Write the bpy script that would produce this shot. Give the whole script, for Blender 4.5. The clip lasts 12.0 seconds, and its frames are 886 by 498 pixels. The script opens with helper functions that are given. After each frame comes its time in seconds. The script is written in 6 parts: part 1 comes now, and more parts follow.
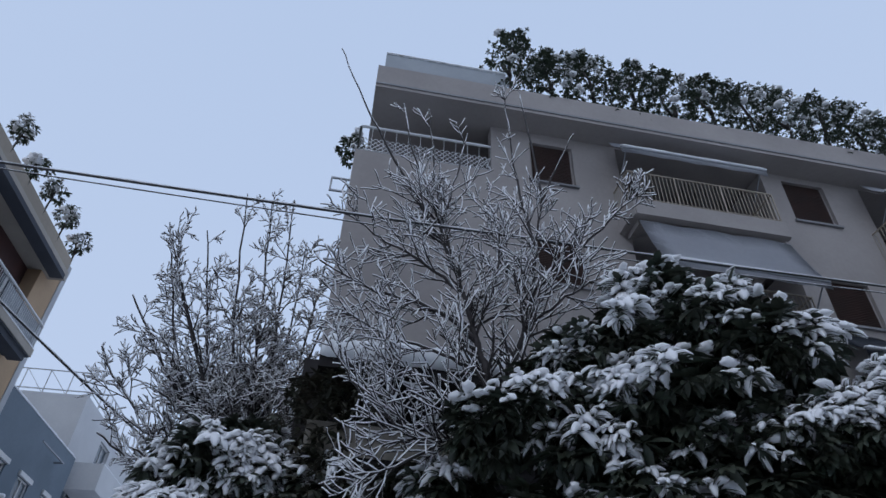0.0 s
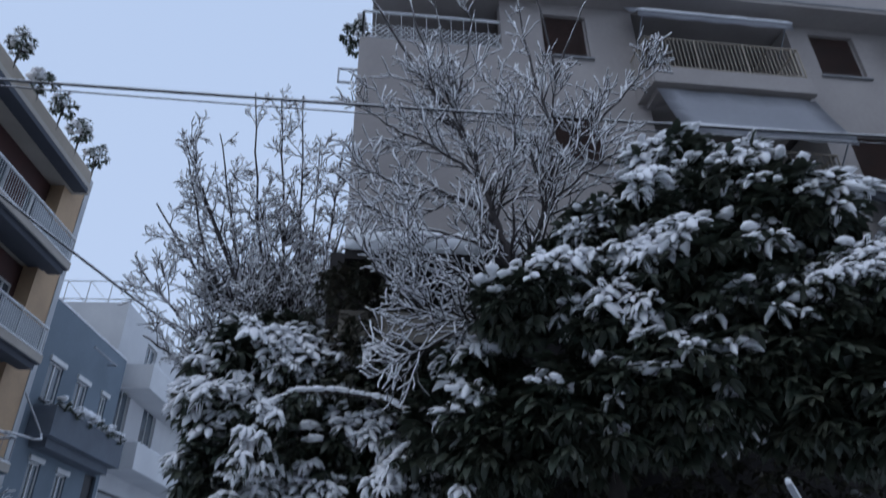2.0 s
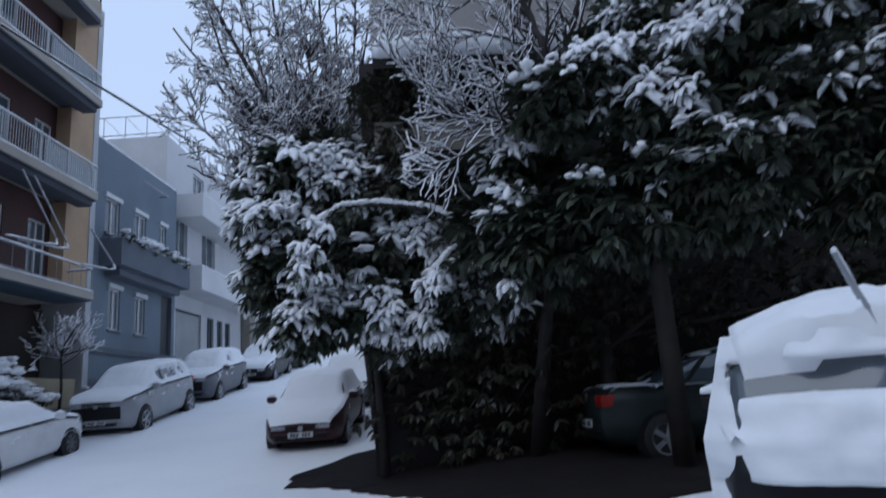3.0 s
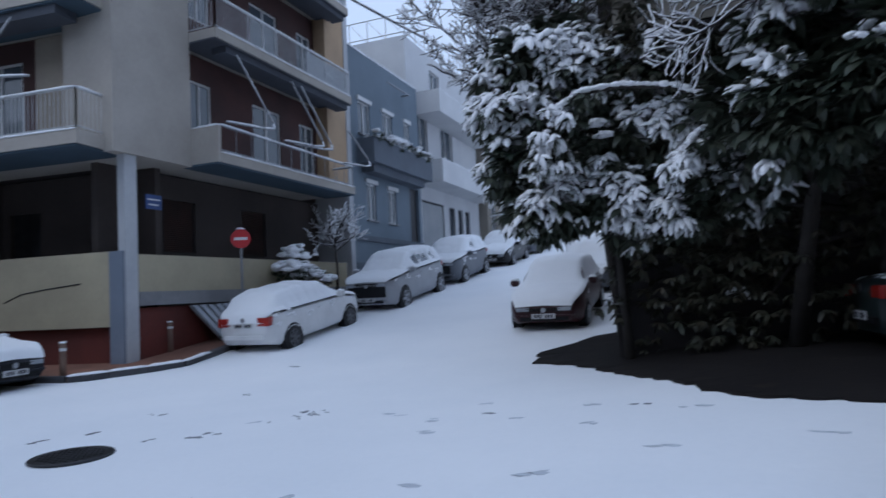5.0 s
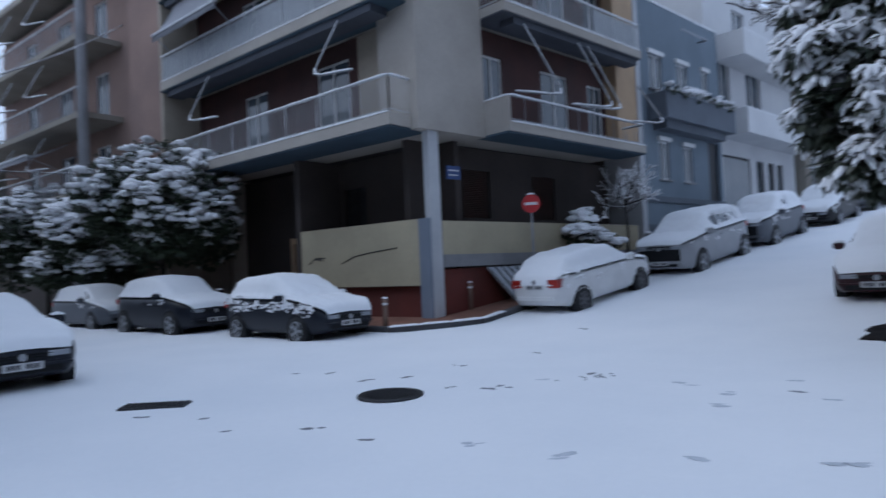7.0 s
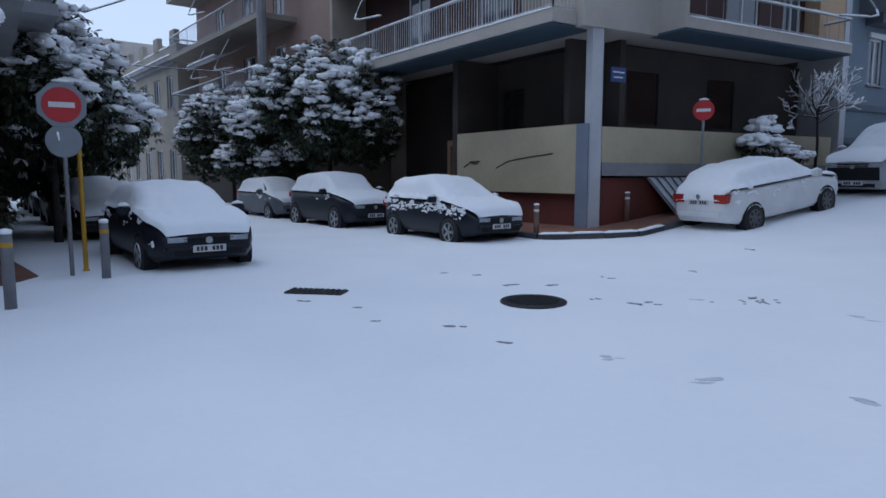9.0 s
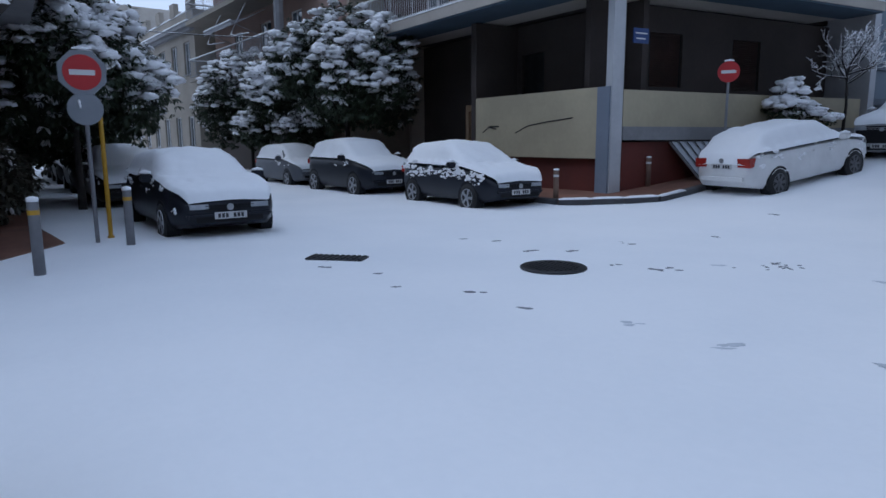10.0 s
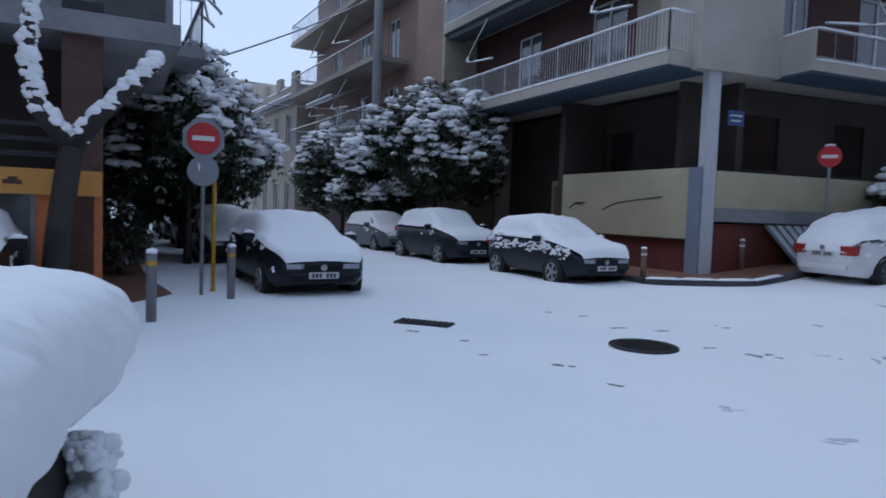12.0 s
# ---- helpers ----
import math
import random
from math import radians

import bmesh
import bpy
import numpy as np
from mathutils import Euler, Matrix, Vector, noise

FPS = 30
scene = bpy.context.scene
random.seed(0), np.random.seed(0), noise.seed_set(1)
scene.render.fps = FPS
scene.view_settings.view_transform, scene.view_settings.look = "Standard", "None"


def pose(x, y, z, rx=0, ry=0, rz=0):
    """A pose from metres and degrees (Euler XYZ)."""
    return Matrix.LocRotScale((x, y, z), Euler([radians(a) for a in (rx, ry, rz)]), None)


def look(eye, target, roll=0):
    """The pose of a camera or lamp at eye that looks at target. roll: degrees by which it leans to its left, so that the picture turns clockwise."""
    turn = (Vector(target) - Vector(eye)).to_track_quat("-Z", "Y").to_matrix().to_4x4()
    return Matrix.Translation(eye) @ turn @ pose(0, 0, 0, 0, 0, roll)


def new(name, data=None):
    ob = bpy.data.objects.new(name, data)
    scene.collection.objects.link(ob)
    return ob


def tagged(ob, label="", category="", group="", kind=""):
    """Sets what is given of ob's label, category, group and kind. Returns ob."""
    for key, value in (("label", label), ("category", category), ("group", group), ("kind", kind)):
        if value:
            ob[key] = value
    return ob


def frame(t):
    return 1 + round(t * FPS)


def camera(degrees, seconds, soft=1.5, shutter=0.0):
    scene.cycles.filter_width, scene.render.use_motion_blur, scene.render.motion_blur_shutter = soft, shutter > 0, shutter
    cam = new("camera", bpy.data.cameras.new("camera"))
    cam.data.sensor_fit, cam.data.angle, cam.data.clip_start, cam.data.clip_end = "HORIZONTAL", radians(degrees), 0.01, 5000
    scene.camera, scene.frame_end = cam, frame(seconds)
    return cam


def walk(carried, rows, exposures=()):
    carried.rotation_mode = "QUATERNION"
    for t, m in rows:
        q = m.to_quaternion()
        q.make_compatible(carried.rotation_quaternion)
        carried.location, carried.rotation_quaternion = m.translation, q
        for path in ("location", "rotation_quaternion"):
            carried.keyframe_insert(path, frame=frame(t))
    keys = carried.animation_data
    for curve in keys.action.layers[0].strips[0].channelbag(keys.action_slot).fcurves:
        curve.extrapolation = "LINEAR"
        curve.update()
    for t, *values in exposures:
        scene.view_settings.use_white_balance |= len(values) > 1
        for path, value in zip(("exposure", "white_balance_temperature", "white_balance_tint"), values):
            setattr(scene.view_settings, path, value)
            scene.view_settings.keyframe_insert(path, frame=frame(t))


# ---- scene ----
cam = camera(68.70, 12.0, soft=1.5, shutter=0.5)
# seconds, place, yaw, pitch, roll
PATH = [
    (0.0, 0.055, 0.207, 1.546, -2.23, 39.08, -1.86),
    (0.5, 0.079, 0.157, 1.554, -0.97, 38.30, -0.69),
    (1.0, 0.054, 0.152, 1.549, -0.43, 35.64, 0.05),
    (1.5, 0.060, 0.155, 1.536, 0.54, 32.95, 0.78),
    (2.0, 0.062, 0.171, 1.518, 1.54, 29.05, 0.69),
    (2.5, 0.043, 0.191, 1.503, 2.65, 20.74, 1.37),
    (3.0, 0.032, 0.196, 1.490, 6.18, 12.44, 3.96),
    (3.2, 0.049, 0.217, 1.488, 7.24, 10.62, 4.22),
    (5.0, -0.055, -0.025, 1.504, 26.39, 3.65, 2.89),
    (5.5, -0.000, -0.000, 1.500, 31.48, 1.73, 3.44),
    (6.0, -0.059, -0.073, 1.489, 34.24, -0.39, 1.77),
    (6.5, 0.012, 0.016, 1.484, 43.50, 2.11, 1.46),
    (7.0, 0.031, 0.032, 1.498, 51.86, 1.62, 2.55),
    (7.5, -0.102, -0.033, 1.504, 60.57, 0.89, 1.66),
    (9.5, 0.015, 0.181, 1.497, 66.11, -8.09, 0.46),
    (10.0, -0.006, 0.126, 1.499, 67.17, -9.43, 0.37),
    (10.5, 0.060, 0.153, 1.505, 69.10, -8.09, -0.74),
    (11.0, 0.110, 0.128, 1.503, 69.76, -4.92, -0.83),
    (11.5, 0.074, 0.010, 1.490, 71.29, -2.01, -2.71),
    (12.0, 0.055, -0.052, 1.479, 74.26, -3.21, -2.03),
]
walk(cam, [(t, pose(x, y, z, 90 + p, r, w)) for t, x, y, z, w, p, r in PATH], [(0.0, 0.0, 6400, 10), (1.5, 0.0, 6350, 10), (2.5, 0.12, 6100, 10), (5.0, 0.25, 6050, 10), (12.0, 0.25, 6050, 10)])
SKY_STRENGTH = 0.09

# ---- world and light: an overcast winter dusk ----
world = bpy.data.worlds.new("overcast_sky")
scene.world = world
world.use_nodes = True
wn, wl = world.node_tree.nodes, world.node_tree.links
sky = wn.new("ShaderNodeTexSky")
sky.sky_type, sky.sun_disc = "NISHITA", False
sky.sun_elevation, sky.sun_rotation = radians(28), radians(200)
sky.air_density, sky.dust_density, sky.ozone_density = 1.0, 4.0, 3.0
mixn = wn.new("ShaderNodeMix")
mixn.data_type = "RGBA"
mixn.inputs[0].default_value = 0.93
cloud = wn.new("ShaderNodeValToRGB")
cloud.color_ramp.elements[0].color = (6.2, 7.4, 9.7, 1)
cloud.color_ramp.elements[1].color = (5.4, 6.75, 9.3, 1)
wtc, wsep = wn.new("ShaderNodeTexCoord"), wn.new("ShaderNodeSeparateXYZ")
wl.new(wtc.outputs["Generated"], wsep.inputs[0])
wl.new(wsep.outputs["Z"], cloud.inputs[0])
wl.new(sky.outputs[0], mixn.inputs[6])
wl.new(cloud.outputs[0], mixn.inputs[7])
bgn = wn["Background"]
wl.new(mixn.outputs[2], bgn.inputs[0])
bgn.inputs[1].default_value = SKY_STRENGTH
sun_data = bpy.data.lights.new("sun", "SUN")
sun_data.energy, sun_data.angle, sun_data.color = 0.5, radians(40), (0.93, 0.96, 1.0)
sun = new("sun", sun_data)
sun.matrix_world = look((0, 0, 40), (18, 20, 0))


# ---- materials ----
def surface(name, a, b=None, scale=6.0, rough=0.7, bump=0.2, metal=0.0, fine=60.0, transmission=0.0, spots=None, amount=0.0, per_object=0.0):
    """Two colours mixed by coarse and fine noise, with relief; spots: a third colour in patches."""
    m = bpy.data.materials.new(name)
    m.use_nodes = True
    n, l = m.node_tree.nodes, m.node_tree.links
    p = n["Principled BSDF"]
    p.inputs["Roughness"].default_value, p.inputs["Metallic"].default_value = rough, metal
    p.inputs["Transmission Weight"].default_value = transmission
    b = b or tuple(v * 0.78 for v in a)
    geo = n.new("ShaderNodeNewGeometry")
    n1, n2 = n.new("ShaderNodeTexNoise"), n.new("ShaderNodeTexNoise")
    n1.inputs["Scale"].default_value, n2.inputs["Scale"].default_value = scale / 6, fine / 6
    n1.inputs["Detail"].default_value = 6.0
    n2.inputs["Detail"].default_value = 4.0
    for t in (n1, n2):
        l.new(geo.outputs["Position"], t.inputs["Vector"])
    add = n.new("ShaderNodeMath")
    add.operation = "MULTIPLY_ADD"
    add.inputs[1].default_value, add.inputs[2].default_value = 0.35, 0.0
    l.new(n2.outputs[0], add.inputs[0])
    add2 = n.new("ShaderNodeMath")
    add2.operation = "MULTIPLY_ADD"
    add2.inputs[1].default_value = 1.3
    l.new(n1.outputs[0], add2.inputs[0])
    l.new(add.outputs[0], add2.inputs[2])
    ramp = n.new("ShaderNodeValToRGB")
    ramp.color_ramp.elements[0].position, ramp.color_ramp.elements[1].position = 0.5, 1.15
    ramp.color_ramp.elements[0].color, ramp.color_ramp.elements[1].color = (*a, 1), (*b, 1)
    l.new(add2.outputs[0], ramp.inputs[0])
    out = ramp.outputs[0]
    if spots:
        n3 = n.new("ShaderNodeTexNoise")
        n3.inputs["Scale"].default_value, n3.inputs["Detail"].default_value = scale / 3, 8.0
        mp = n.new("ShaderNodeMapping")
        mp.inputs["Scale"].default_value = (1.6, 1.6, 0.22)
        l.new(geo.outputs["Position"], mp.inputs["Vector"])
        l.new(mp.outputs[0], n3.inputs["Vector"])
        r3 = n.new("ShaderNodeValToRGB")
        r3.color_ramp.elements[0].position, r3.color_ramp.elements[1].position = 0.62 - amount, 0.70 - amount
        l.new(n3.outputs[0], r3.inputs[0])
        mx = n.new("ShaderNodeMix")
        mx.data_type = "RGBA"
        l.new(r3.outputs[0], mx.inputs[0])
        l.new(out, mx.inputs[6])
        mx.inputs[7].default_value = (*spots, 1)
        out = mx.outputs[2]
    if per_object:
        inf, hsv = n.new("ShaderNodeObjectInfo"), n.new("ShaderNodeHueSaturation")
        mr = n.new("ShaderNodeMapRange")
        mr.inputs[3].default_value, mr.inputs[4].default_value = 1 - per_object, 1 + per_object
        l.new(inf.outputs["Random"], mr.inputs[0])
        l.new(mr.outputs[0], hsv.inputs["Value"])
        l.new(out, hsv.inputs["Color"])
        out = hsv.outputs[0]
    l.new(out, p.inputs["Base Color"])
    if bump:
        bn = n.new("ShaderNodeBump")
        bn.inputs["Strength"].default_value, bn.inputs["Distance"].default_value = bump, 0.02
        l.new(add2.outputs[0], bn.inputs["Height"])
        l.new(bn.outputs[0], p.inputs["Normal"])
    return m


SNOW = surface("snow", (0.80, 0.82, 0.85), (0.86, 0.87, 0.89), 3, 0.65, 0.5, fine=70)
FLUFF = surface("fluffy_snow", (0.84, 0.85, 0.87), (0.88, 0.88, 0.9), 30, 0.75, 0.6, fine=220)
CREAM = surface("cream_render", (0.46, 0.42, 0.37), (0.37, 0.335, 0.295), 4, 0.85, 0.12, spots=(0.36, 0.32, 0.28), amount=-0.05)
BEIGE = surface("beige_render", (0.42, 0.36, 0.29), (0.31, 0.27, 0.22), 4, 0.85, 0.15)
OCHRE = surface("ochre_render", (0.52, 0.36, 0.22), (0.40, 0.28, 0.18), 4, 0.85, 0.15)
PANEL = surface("yellowed_panel", (0.47, 0.41, 0.28), (0.38, 0.33, 0.23), 5, 0.7, 0.1)
REDWALL = surface("oxblood_paint", (0.15, 0.030, 0.022), (0.10, 0.024, 0.018), 6, 0.7, 0.15)
MAROON = surface("maroon_render", (0.085, 0.034, 0.030), (0.055, 0.026, 0.024), 6, 0.8, 0.15)
BLUESOFFIT = surface("blue_painted_soffit", (0.05, 0.085, 0.12), (0.038, 0.065, 0.09), 5, 0.8, 0.1)
# Dark brown wall; shade of recesses and undersides is put into the colour.
DARKWALL = surface("brown_recess_shade", (0.065, 0.050, 0.045), (0.045, 0.036, 0.032), 4, 0.85, 0.15)
# Near-black render: canopy shade put into the lower storeys and terrace.
SHADEWALL = surface("shade_black_render", (0.028, 0.024, 0.024), (0.018, 0.015, 0.016), 4, 0.9, 0.2)
GREYWALL = surface("slate_grey_render", (0.17, 0.21, 0.25), (0.13, 0.165, 0.20), 3, 0.85, 0.15)
GREYTRIM = surface("dark_grey_trim", (0.12, 0.14, 0.17), None, 6, 0.8, 0.1)
WHITEWALL = surface("white_render", (0.62, 0.62, 0.62), (0.52, 0.52, 0.53), 3, 0.85, 0.12)
FWALL = surface("greyed_cream_render", (0.37, 0.34, 0.325), (0.29, 0.265, 0.255), 3, 0.85, 0.15, spots=(0.22, 0.205, 0.20), amount=-0.03)
CONCRETE = surface("weathered_concrete", (0.30, 0.30, 0.31), (0.20, 0.20, 0.21), 5, 0.85, 0.25)
PALECOLUMN = surface("pale_column_paint", (0.52, 0.53, 0.54), (0.42, 0.43, 0.45), 6, 0.8, 0.15)
BLUEGREY = surface("blue_grey_paint", (0.22, 0.25, 0.31), (0.17, 0.2, 0.25), 6, 0.8, 0.15)
WHITEPAINT = surface("white_paint", (0.66, 0.66, 0.66), (0.56, 0.56, 0.56), 10, 0.5, 0.05)
RAILPAINT = surface("pale_rail_paint", (0.60, 0.61, 0.62), (0.45, 0.46, 0.47), 20, 0.45, 0.05)
IRON = surface("dark_iron", (0.05, 0.05, 0.055), (0.03, 0.03, 0.033), 20, 0.5, 0.15, metal=0.6)
STEEL = surface("galvanised_steel", (0.34, 0.35, 0.37), (0.26, 0.27, 0.29), 15, 0.45, 0.08, metal=0.7)
GLASS = surface("window_glass", (0.10, 0.12, 0.14), (0.08, 0.1, 0.12), 6, 0.04, 0.0)
GLASS.node_tree.nodes["Principled BSDF"].inputs["Specular IOR Level"].default_value = 0.7
FROSTED = surface("frosted_panel_glass", (0.34, 0.36, 0.38), (0.28, 0.3, 0.32), 6, 0.25, 0.02)
CURTAIN = surface("net_curtain", (0.55, 0.55, 0.56), (0.42, 0.42, 0.43), 14, 0.9, 0.2)
# Brown of the roller shutters; also painted in as shade inside the bays.
DARKBROWN = surface("shutter_and_shade_brown", (0.075, 0.035, 0.027), (0.05, 0.026, 0.02), 12, 0.6, 0.1)
CANVAS = surface("snow_stained_canvas", (0.52, 0.53, 0.57), (0.42, 0.43, 0.47), 3, 0.8, 0.2)
DARKCANVAS = surface("dark_blue_canvas", (0.07, 0.08, 0.10), (0.05, 0.055, 0.07), 4, 0.85, 0.2)
BARK = surface("wet_dark_bark", (0.040, 0.032, 0.028), (0.022, 0.018, 0.016), 30, 0.8, 0.6, fine=160)
TWIG = surface("grey_brown_twig", (0.06, 0.05, 0.052), (0.035, 0.03, 0.03), 30, 0.8, 0.3)
LEAF = surface("glossy_dark_leaf", (0.042, 0.062, 0.045), (0.058, 0.064, 0.045), 20, 0.45, 0.1)
BROWNLEAF = surface("bronze_leaf", (0.065, 0.05, 0.034), (0.04, 0.046, 0.03), 20, 0.5, 0.1)
CITRUS = surface("citrus_leaf", (0.022, 0.040, 0.024), (0.035, 0.05, 0.022), 20, 0.5, 0.1)
# Bare earth made near black and dull: canopy shade sits in the colour.
EARTH = surface("bare_earth_with_shade", (0.018, 0.015, 0.014), (0.012, 0.010, 0.010), 8, 0.9, 0.8, spots=(0.022, 0.017, 0.014), amount=0.0)
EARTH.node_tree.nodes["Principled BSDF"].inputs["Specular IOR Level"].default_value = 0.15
PAVER = surface("red_brown_paver", (0.25, 0.115, 0.075), (0.16, 0.075, 0.05), 8, 0.75, 0.25, per_object=0.25)
KERBSTONE = surface("wet_kerb_stone", (0.10, 0.10, 0.11), (0.06, 0.06, 0.065), 8, 0.8, 0.3, per_object=0.15)
ASPHALT = surface("wet_asphalt", (0.045, 0.045, 0.05), (0.03, 0.03, 0.034), 12, 0.55, 0.4)
# Greys for slush and for the painted shade of dents in snow.
SLUSHDENT = surface("slush_and_dent_shade", (0.22, 0.23, 0.26), (0.13, 0.14, 0.16), 30, 0.6, 0.5)
DENTSHADE = surface("snow_dent_shade", (0.62, 0.65, 0.69), (0.52, 0.55, 0.60), 30, 0.7, 0.5)
RUBBER = surface("tyre_rubber", (0.02, 0.02, 0.021), None, 20, 0.8, 0.2)
ALLOY = surface("alloy_wheel", (0.42, 0.43, 0.45), (0.33, 0.34, 0.36), 20, 0.35, 0.05, metal=0.8)
HUBPLASTIC = surface("dark_wheel_cover", (0.12, 0.12, 0.13), None, 20, 0.5, 0.05, metal=0.3)
BLACKPLASTIC = surface("black_trim_plastic", (0.014, 0.014, 0.016), None, 20, 0.6, 0.1)
BLACKPLASTIC.node_tree.nodes["Principled BSDF"].inputs["Specular IOR Level"].default_value = 0.2
PLATEWHITE = surface("number_plate_white", (0.6, 0.6, 0.6), (0.5, 0.5, 0.5), 20, 0.4, 0.0)
INK = surface("plate_ink", (0.03, 0.03, 0.04), None, 20, 0.5, 0.0)
REDLENS = surface("red_lamp_lens", (0.42, 0.03, 0.02), (0.30, 0.02, 0.015), 20, 0.2, 0.0)
CLEARLENS = surface("headlamp_lens", (0.42, 0.44, 0.47), (0.25, 0.27, 0.3), 20, 0.12, 0.0)
SIGNRED = surface("sign_red", (0.50, 0.025, 0.03), (0.40, 0.022, 0.026), 12, 0.4, 0.03)
SIGNWHITE = surface("sign_white", (0.7, 0.7, 0.7), (0.58, 0.58, 0.58), 12, 0.4, 0.03)
SIGNBACK = surface("grey_sign_back", (0.26, 0.28, 0.31), (0.2, 0.215, 0.24), 10, 0.5, 0.05, metal=0.3)
SIGNBLUE = surface("street_sign_blue", (0.025, 0.06, 0.20), (0.02, 0.05, 0.16), 10, 0.5, 0.03)
YELLOW = surface("yellow_pole_paint", (0.55, 0.30, 0.02), (0.42, 0.23, 0.02), 14, 0.5, 0.08)
ORANGE = surface("orange_shop_paint", (0.58, 0.17, 0.045), (0.47, 0.14, 0.04), 5, 0.6, 0.08)
AMBER = surface("amber_fascia", (0.62, 0.30, 0.06), (0.52, 0.24, 0.05), 5, 0.5, 0.05)
BRICK = surface("brown_brick_facing", (0.115, 0.062, 0.05), (0.08, 0.045, 0.038), 30, 0.85, 0.4)
PINKWALL = surface("dusky_pink_render", (0.33, 0.22, 0.18), (0.25, 0.17, 0.145), 4, 0.85, 0.15)
FADEDWALL = surface("faded_ochre_render", (0.33, 0.295, 0.25), (0.25, 0.225, 0.19), 4, 0.85, 0.15)
CABLE = surface("black_cable", (0.03, 0.03, 0.033), None, 20, 0.6, 0.1)
GRAFFITI = surface("black_spray_paint", (0.012, 0.012, 0.014), None, 20, 0.6, 0.0)
BOLLARD = surface("bollard_grey", (0.20, 0.20, 0.215), (0.14, 0.14, 0.15), 14, 0.6, 0.15)
RUSTY = surface("rust_brown_bollard", (0.24, 0.15, 0.11), (0.17, 0.11, 0.085), 14, 0.7, 0.2)


def paint(name, c, rough=0.38):
    m = surface(name, c, tuple(v * 0.85 for v in c), 10, rough, 0.0, spots=tuple(v * 0.8 + 0.006 for v in c), amount=-0.06)
    m.node_tree.nodes["Principled BSDF"].inputs["Specular IOR Level"].default_value = 0.3
    return m


# ---- building blocks ----
def direction(az):
    return Vector((-math.sin(radians(az)), math.cos(radians(az)), 0))


def ground_height(x, y):
    """Level crossing, a steep side street uphill, and a gentle rise under the trees."""
    u = -0.087 * x + 0.996 * y - 10.8
    side = min(max((x + 3.5) / 4.0, 0.0), 1.0)
    side = side * side * (3 - 2 * side)
    street = 0.14 * (u + math.sqrt(u * u + 4)) / 2 - 0.012
    return street * (1 - side) + side * min(0.05 * max(y, 0.0), 0.75) if side < 1 else min(0.05 * max(y, 0.0), 0.75)


def thing(name, m=None, label="", category="", group="", kind=""):
    ob = new(name)
    ob.empty_display_size = 0.2
    if m is not None:
        ob.matrix_basis = m
    return tagged(ob, label, category, group, kind)


def finish(name, bm, mats, smooth=False):
    bmesh.ops.recalc_face_normals(bm, faces=bm.faces)
    me = bpy.data.meshes.new(name)
    bm.to_mesh(me)
    bm.free()
    for m in (mats if isinstance(mats, (list, tuple)) else [mats]):
        me.materials.append(m)
    if smooth:
        me.polygons.foreach_set("use_smooth", [True] * len(me.polygons))
    return me


def part(name, bm, mats, parent=None, label="", smooth=False, kind=""):
    ob = new(name, finish(name, bm, mats, smooth))
    ob.parent = parent
    return tagged(ob, label, kind=kind)


def cloud_mesh(name, verts, faces, mats, parent=None, label="", smooth=True, kind="stuff"):
    me = bpy.data.meshes.new(name)
    me.from_pydata(verts, [], faces)
    me.materials.append(mats)
    if smooth:
        me.polygons.foreach_set("use_smooth", [True] * len(me.polygons))
    me.update()
    ob = new(name, me)
    ob.parent = parent
    return tagged(ob, label, kind=kind)


class Side:
    """A facade's own axes: s along it, n out of it, z up."""
    def __init__(self, o, az, flip=False):
        self.o, self.d = Vector((o[0], o[1], 0)), direction(az)
        self.n = Vector((self.d.y, -self.d.x, 0)) * (-1 if flip else 1)

    def at(self, s, n, z):
        return self.o + self.d * s + self.n * n + Vector((0, 0, z))


def box(bm, fr, s0, s1, n0, n1, z0, z1):
    vs = [bm.verts.new(fr.at(s, q, z)) for z in (z0, z1) for s, q in ((s0, n0), (s1, n0), (s1, n1), (s0, n1))]
    for f in ((3, 2, 1, 0), (4, 5, 6, 7), (0, 1, 5, 4), (1, 2, 6, 5), (2, 3, 7, 6), (3, 0, 4, 7)):
        bm.faces.new([vs[i] for i in f])


def boxes(name, mats, parent, fr, rows, label="", kind=""):
    bm = bmesh.new()
    if isinstance(rows, dict):
        cells = rows["cells"]
        ss, zs, ns = rows["ss"], rows["zs"], rows["ns"]
        made = {}

        def vert(i, j, k):
            if (i, j, k) not in made:
                made[i, j, k] = bm.verts.new(fr.at(ss[i], ns[k], zs[j]))
            return made[i, j, k]
        for i, j in cells:
            for k in (0, 1):
                bm.faces.new([vert(a, b, k) for a, b in ((i, j), (i + 1, j), (i + 1, j + 1), (i, j + 1))])
            for di, dj, e in ((-1, 0, ((i, j), (i, j + 1))), (1, 0, ((i + 1, j), (i + 1, j + 1))), (0, -1, ((i, j), (i + 1, j))), (0, 1, ((i, j + 1), (i + 1, j + 1)))):
                if (i + di, j + dj) not in cells:
                    (a, b), (c, d) = e
                    bm.faces.new((vert(a, b, 0), vert(c, d, 0), vert(c, d, 1), vert(a, b, 1)))
    else:
        for r in rows:
            box(bm, fr, *r)
    return part(name, bm, mats, parent, label, kind=kind)


def pierced(fr, s0, s1, z0, z1, n0, n1, holes):
    """The cells of one wall that leave the openings (s0, s1, z0, z1) free."""
    ss = sorted({s0, s1, *[min(max(h[k], s0), s1) for h in holes for k in (0, 1)]})
    zs = sorted({z0, z1, *[min(max(h[k], z0), z1) for h in holes for k in (2, 3)]})
    cells = set()
    for i in range(len(ss) - 1):
        for j in range(len(zs) - 1):
            x, z = (ss[i] + ss[i + 1]) / 2, (zs[j] + zs[j + 1]) / 2
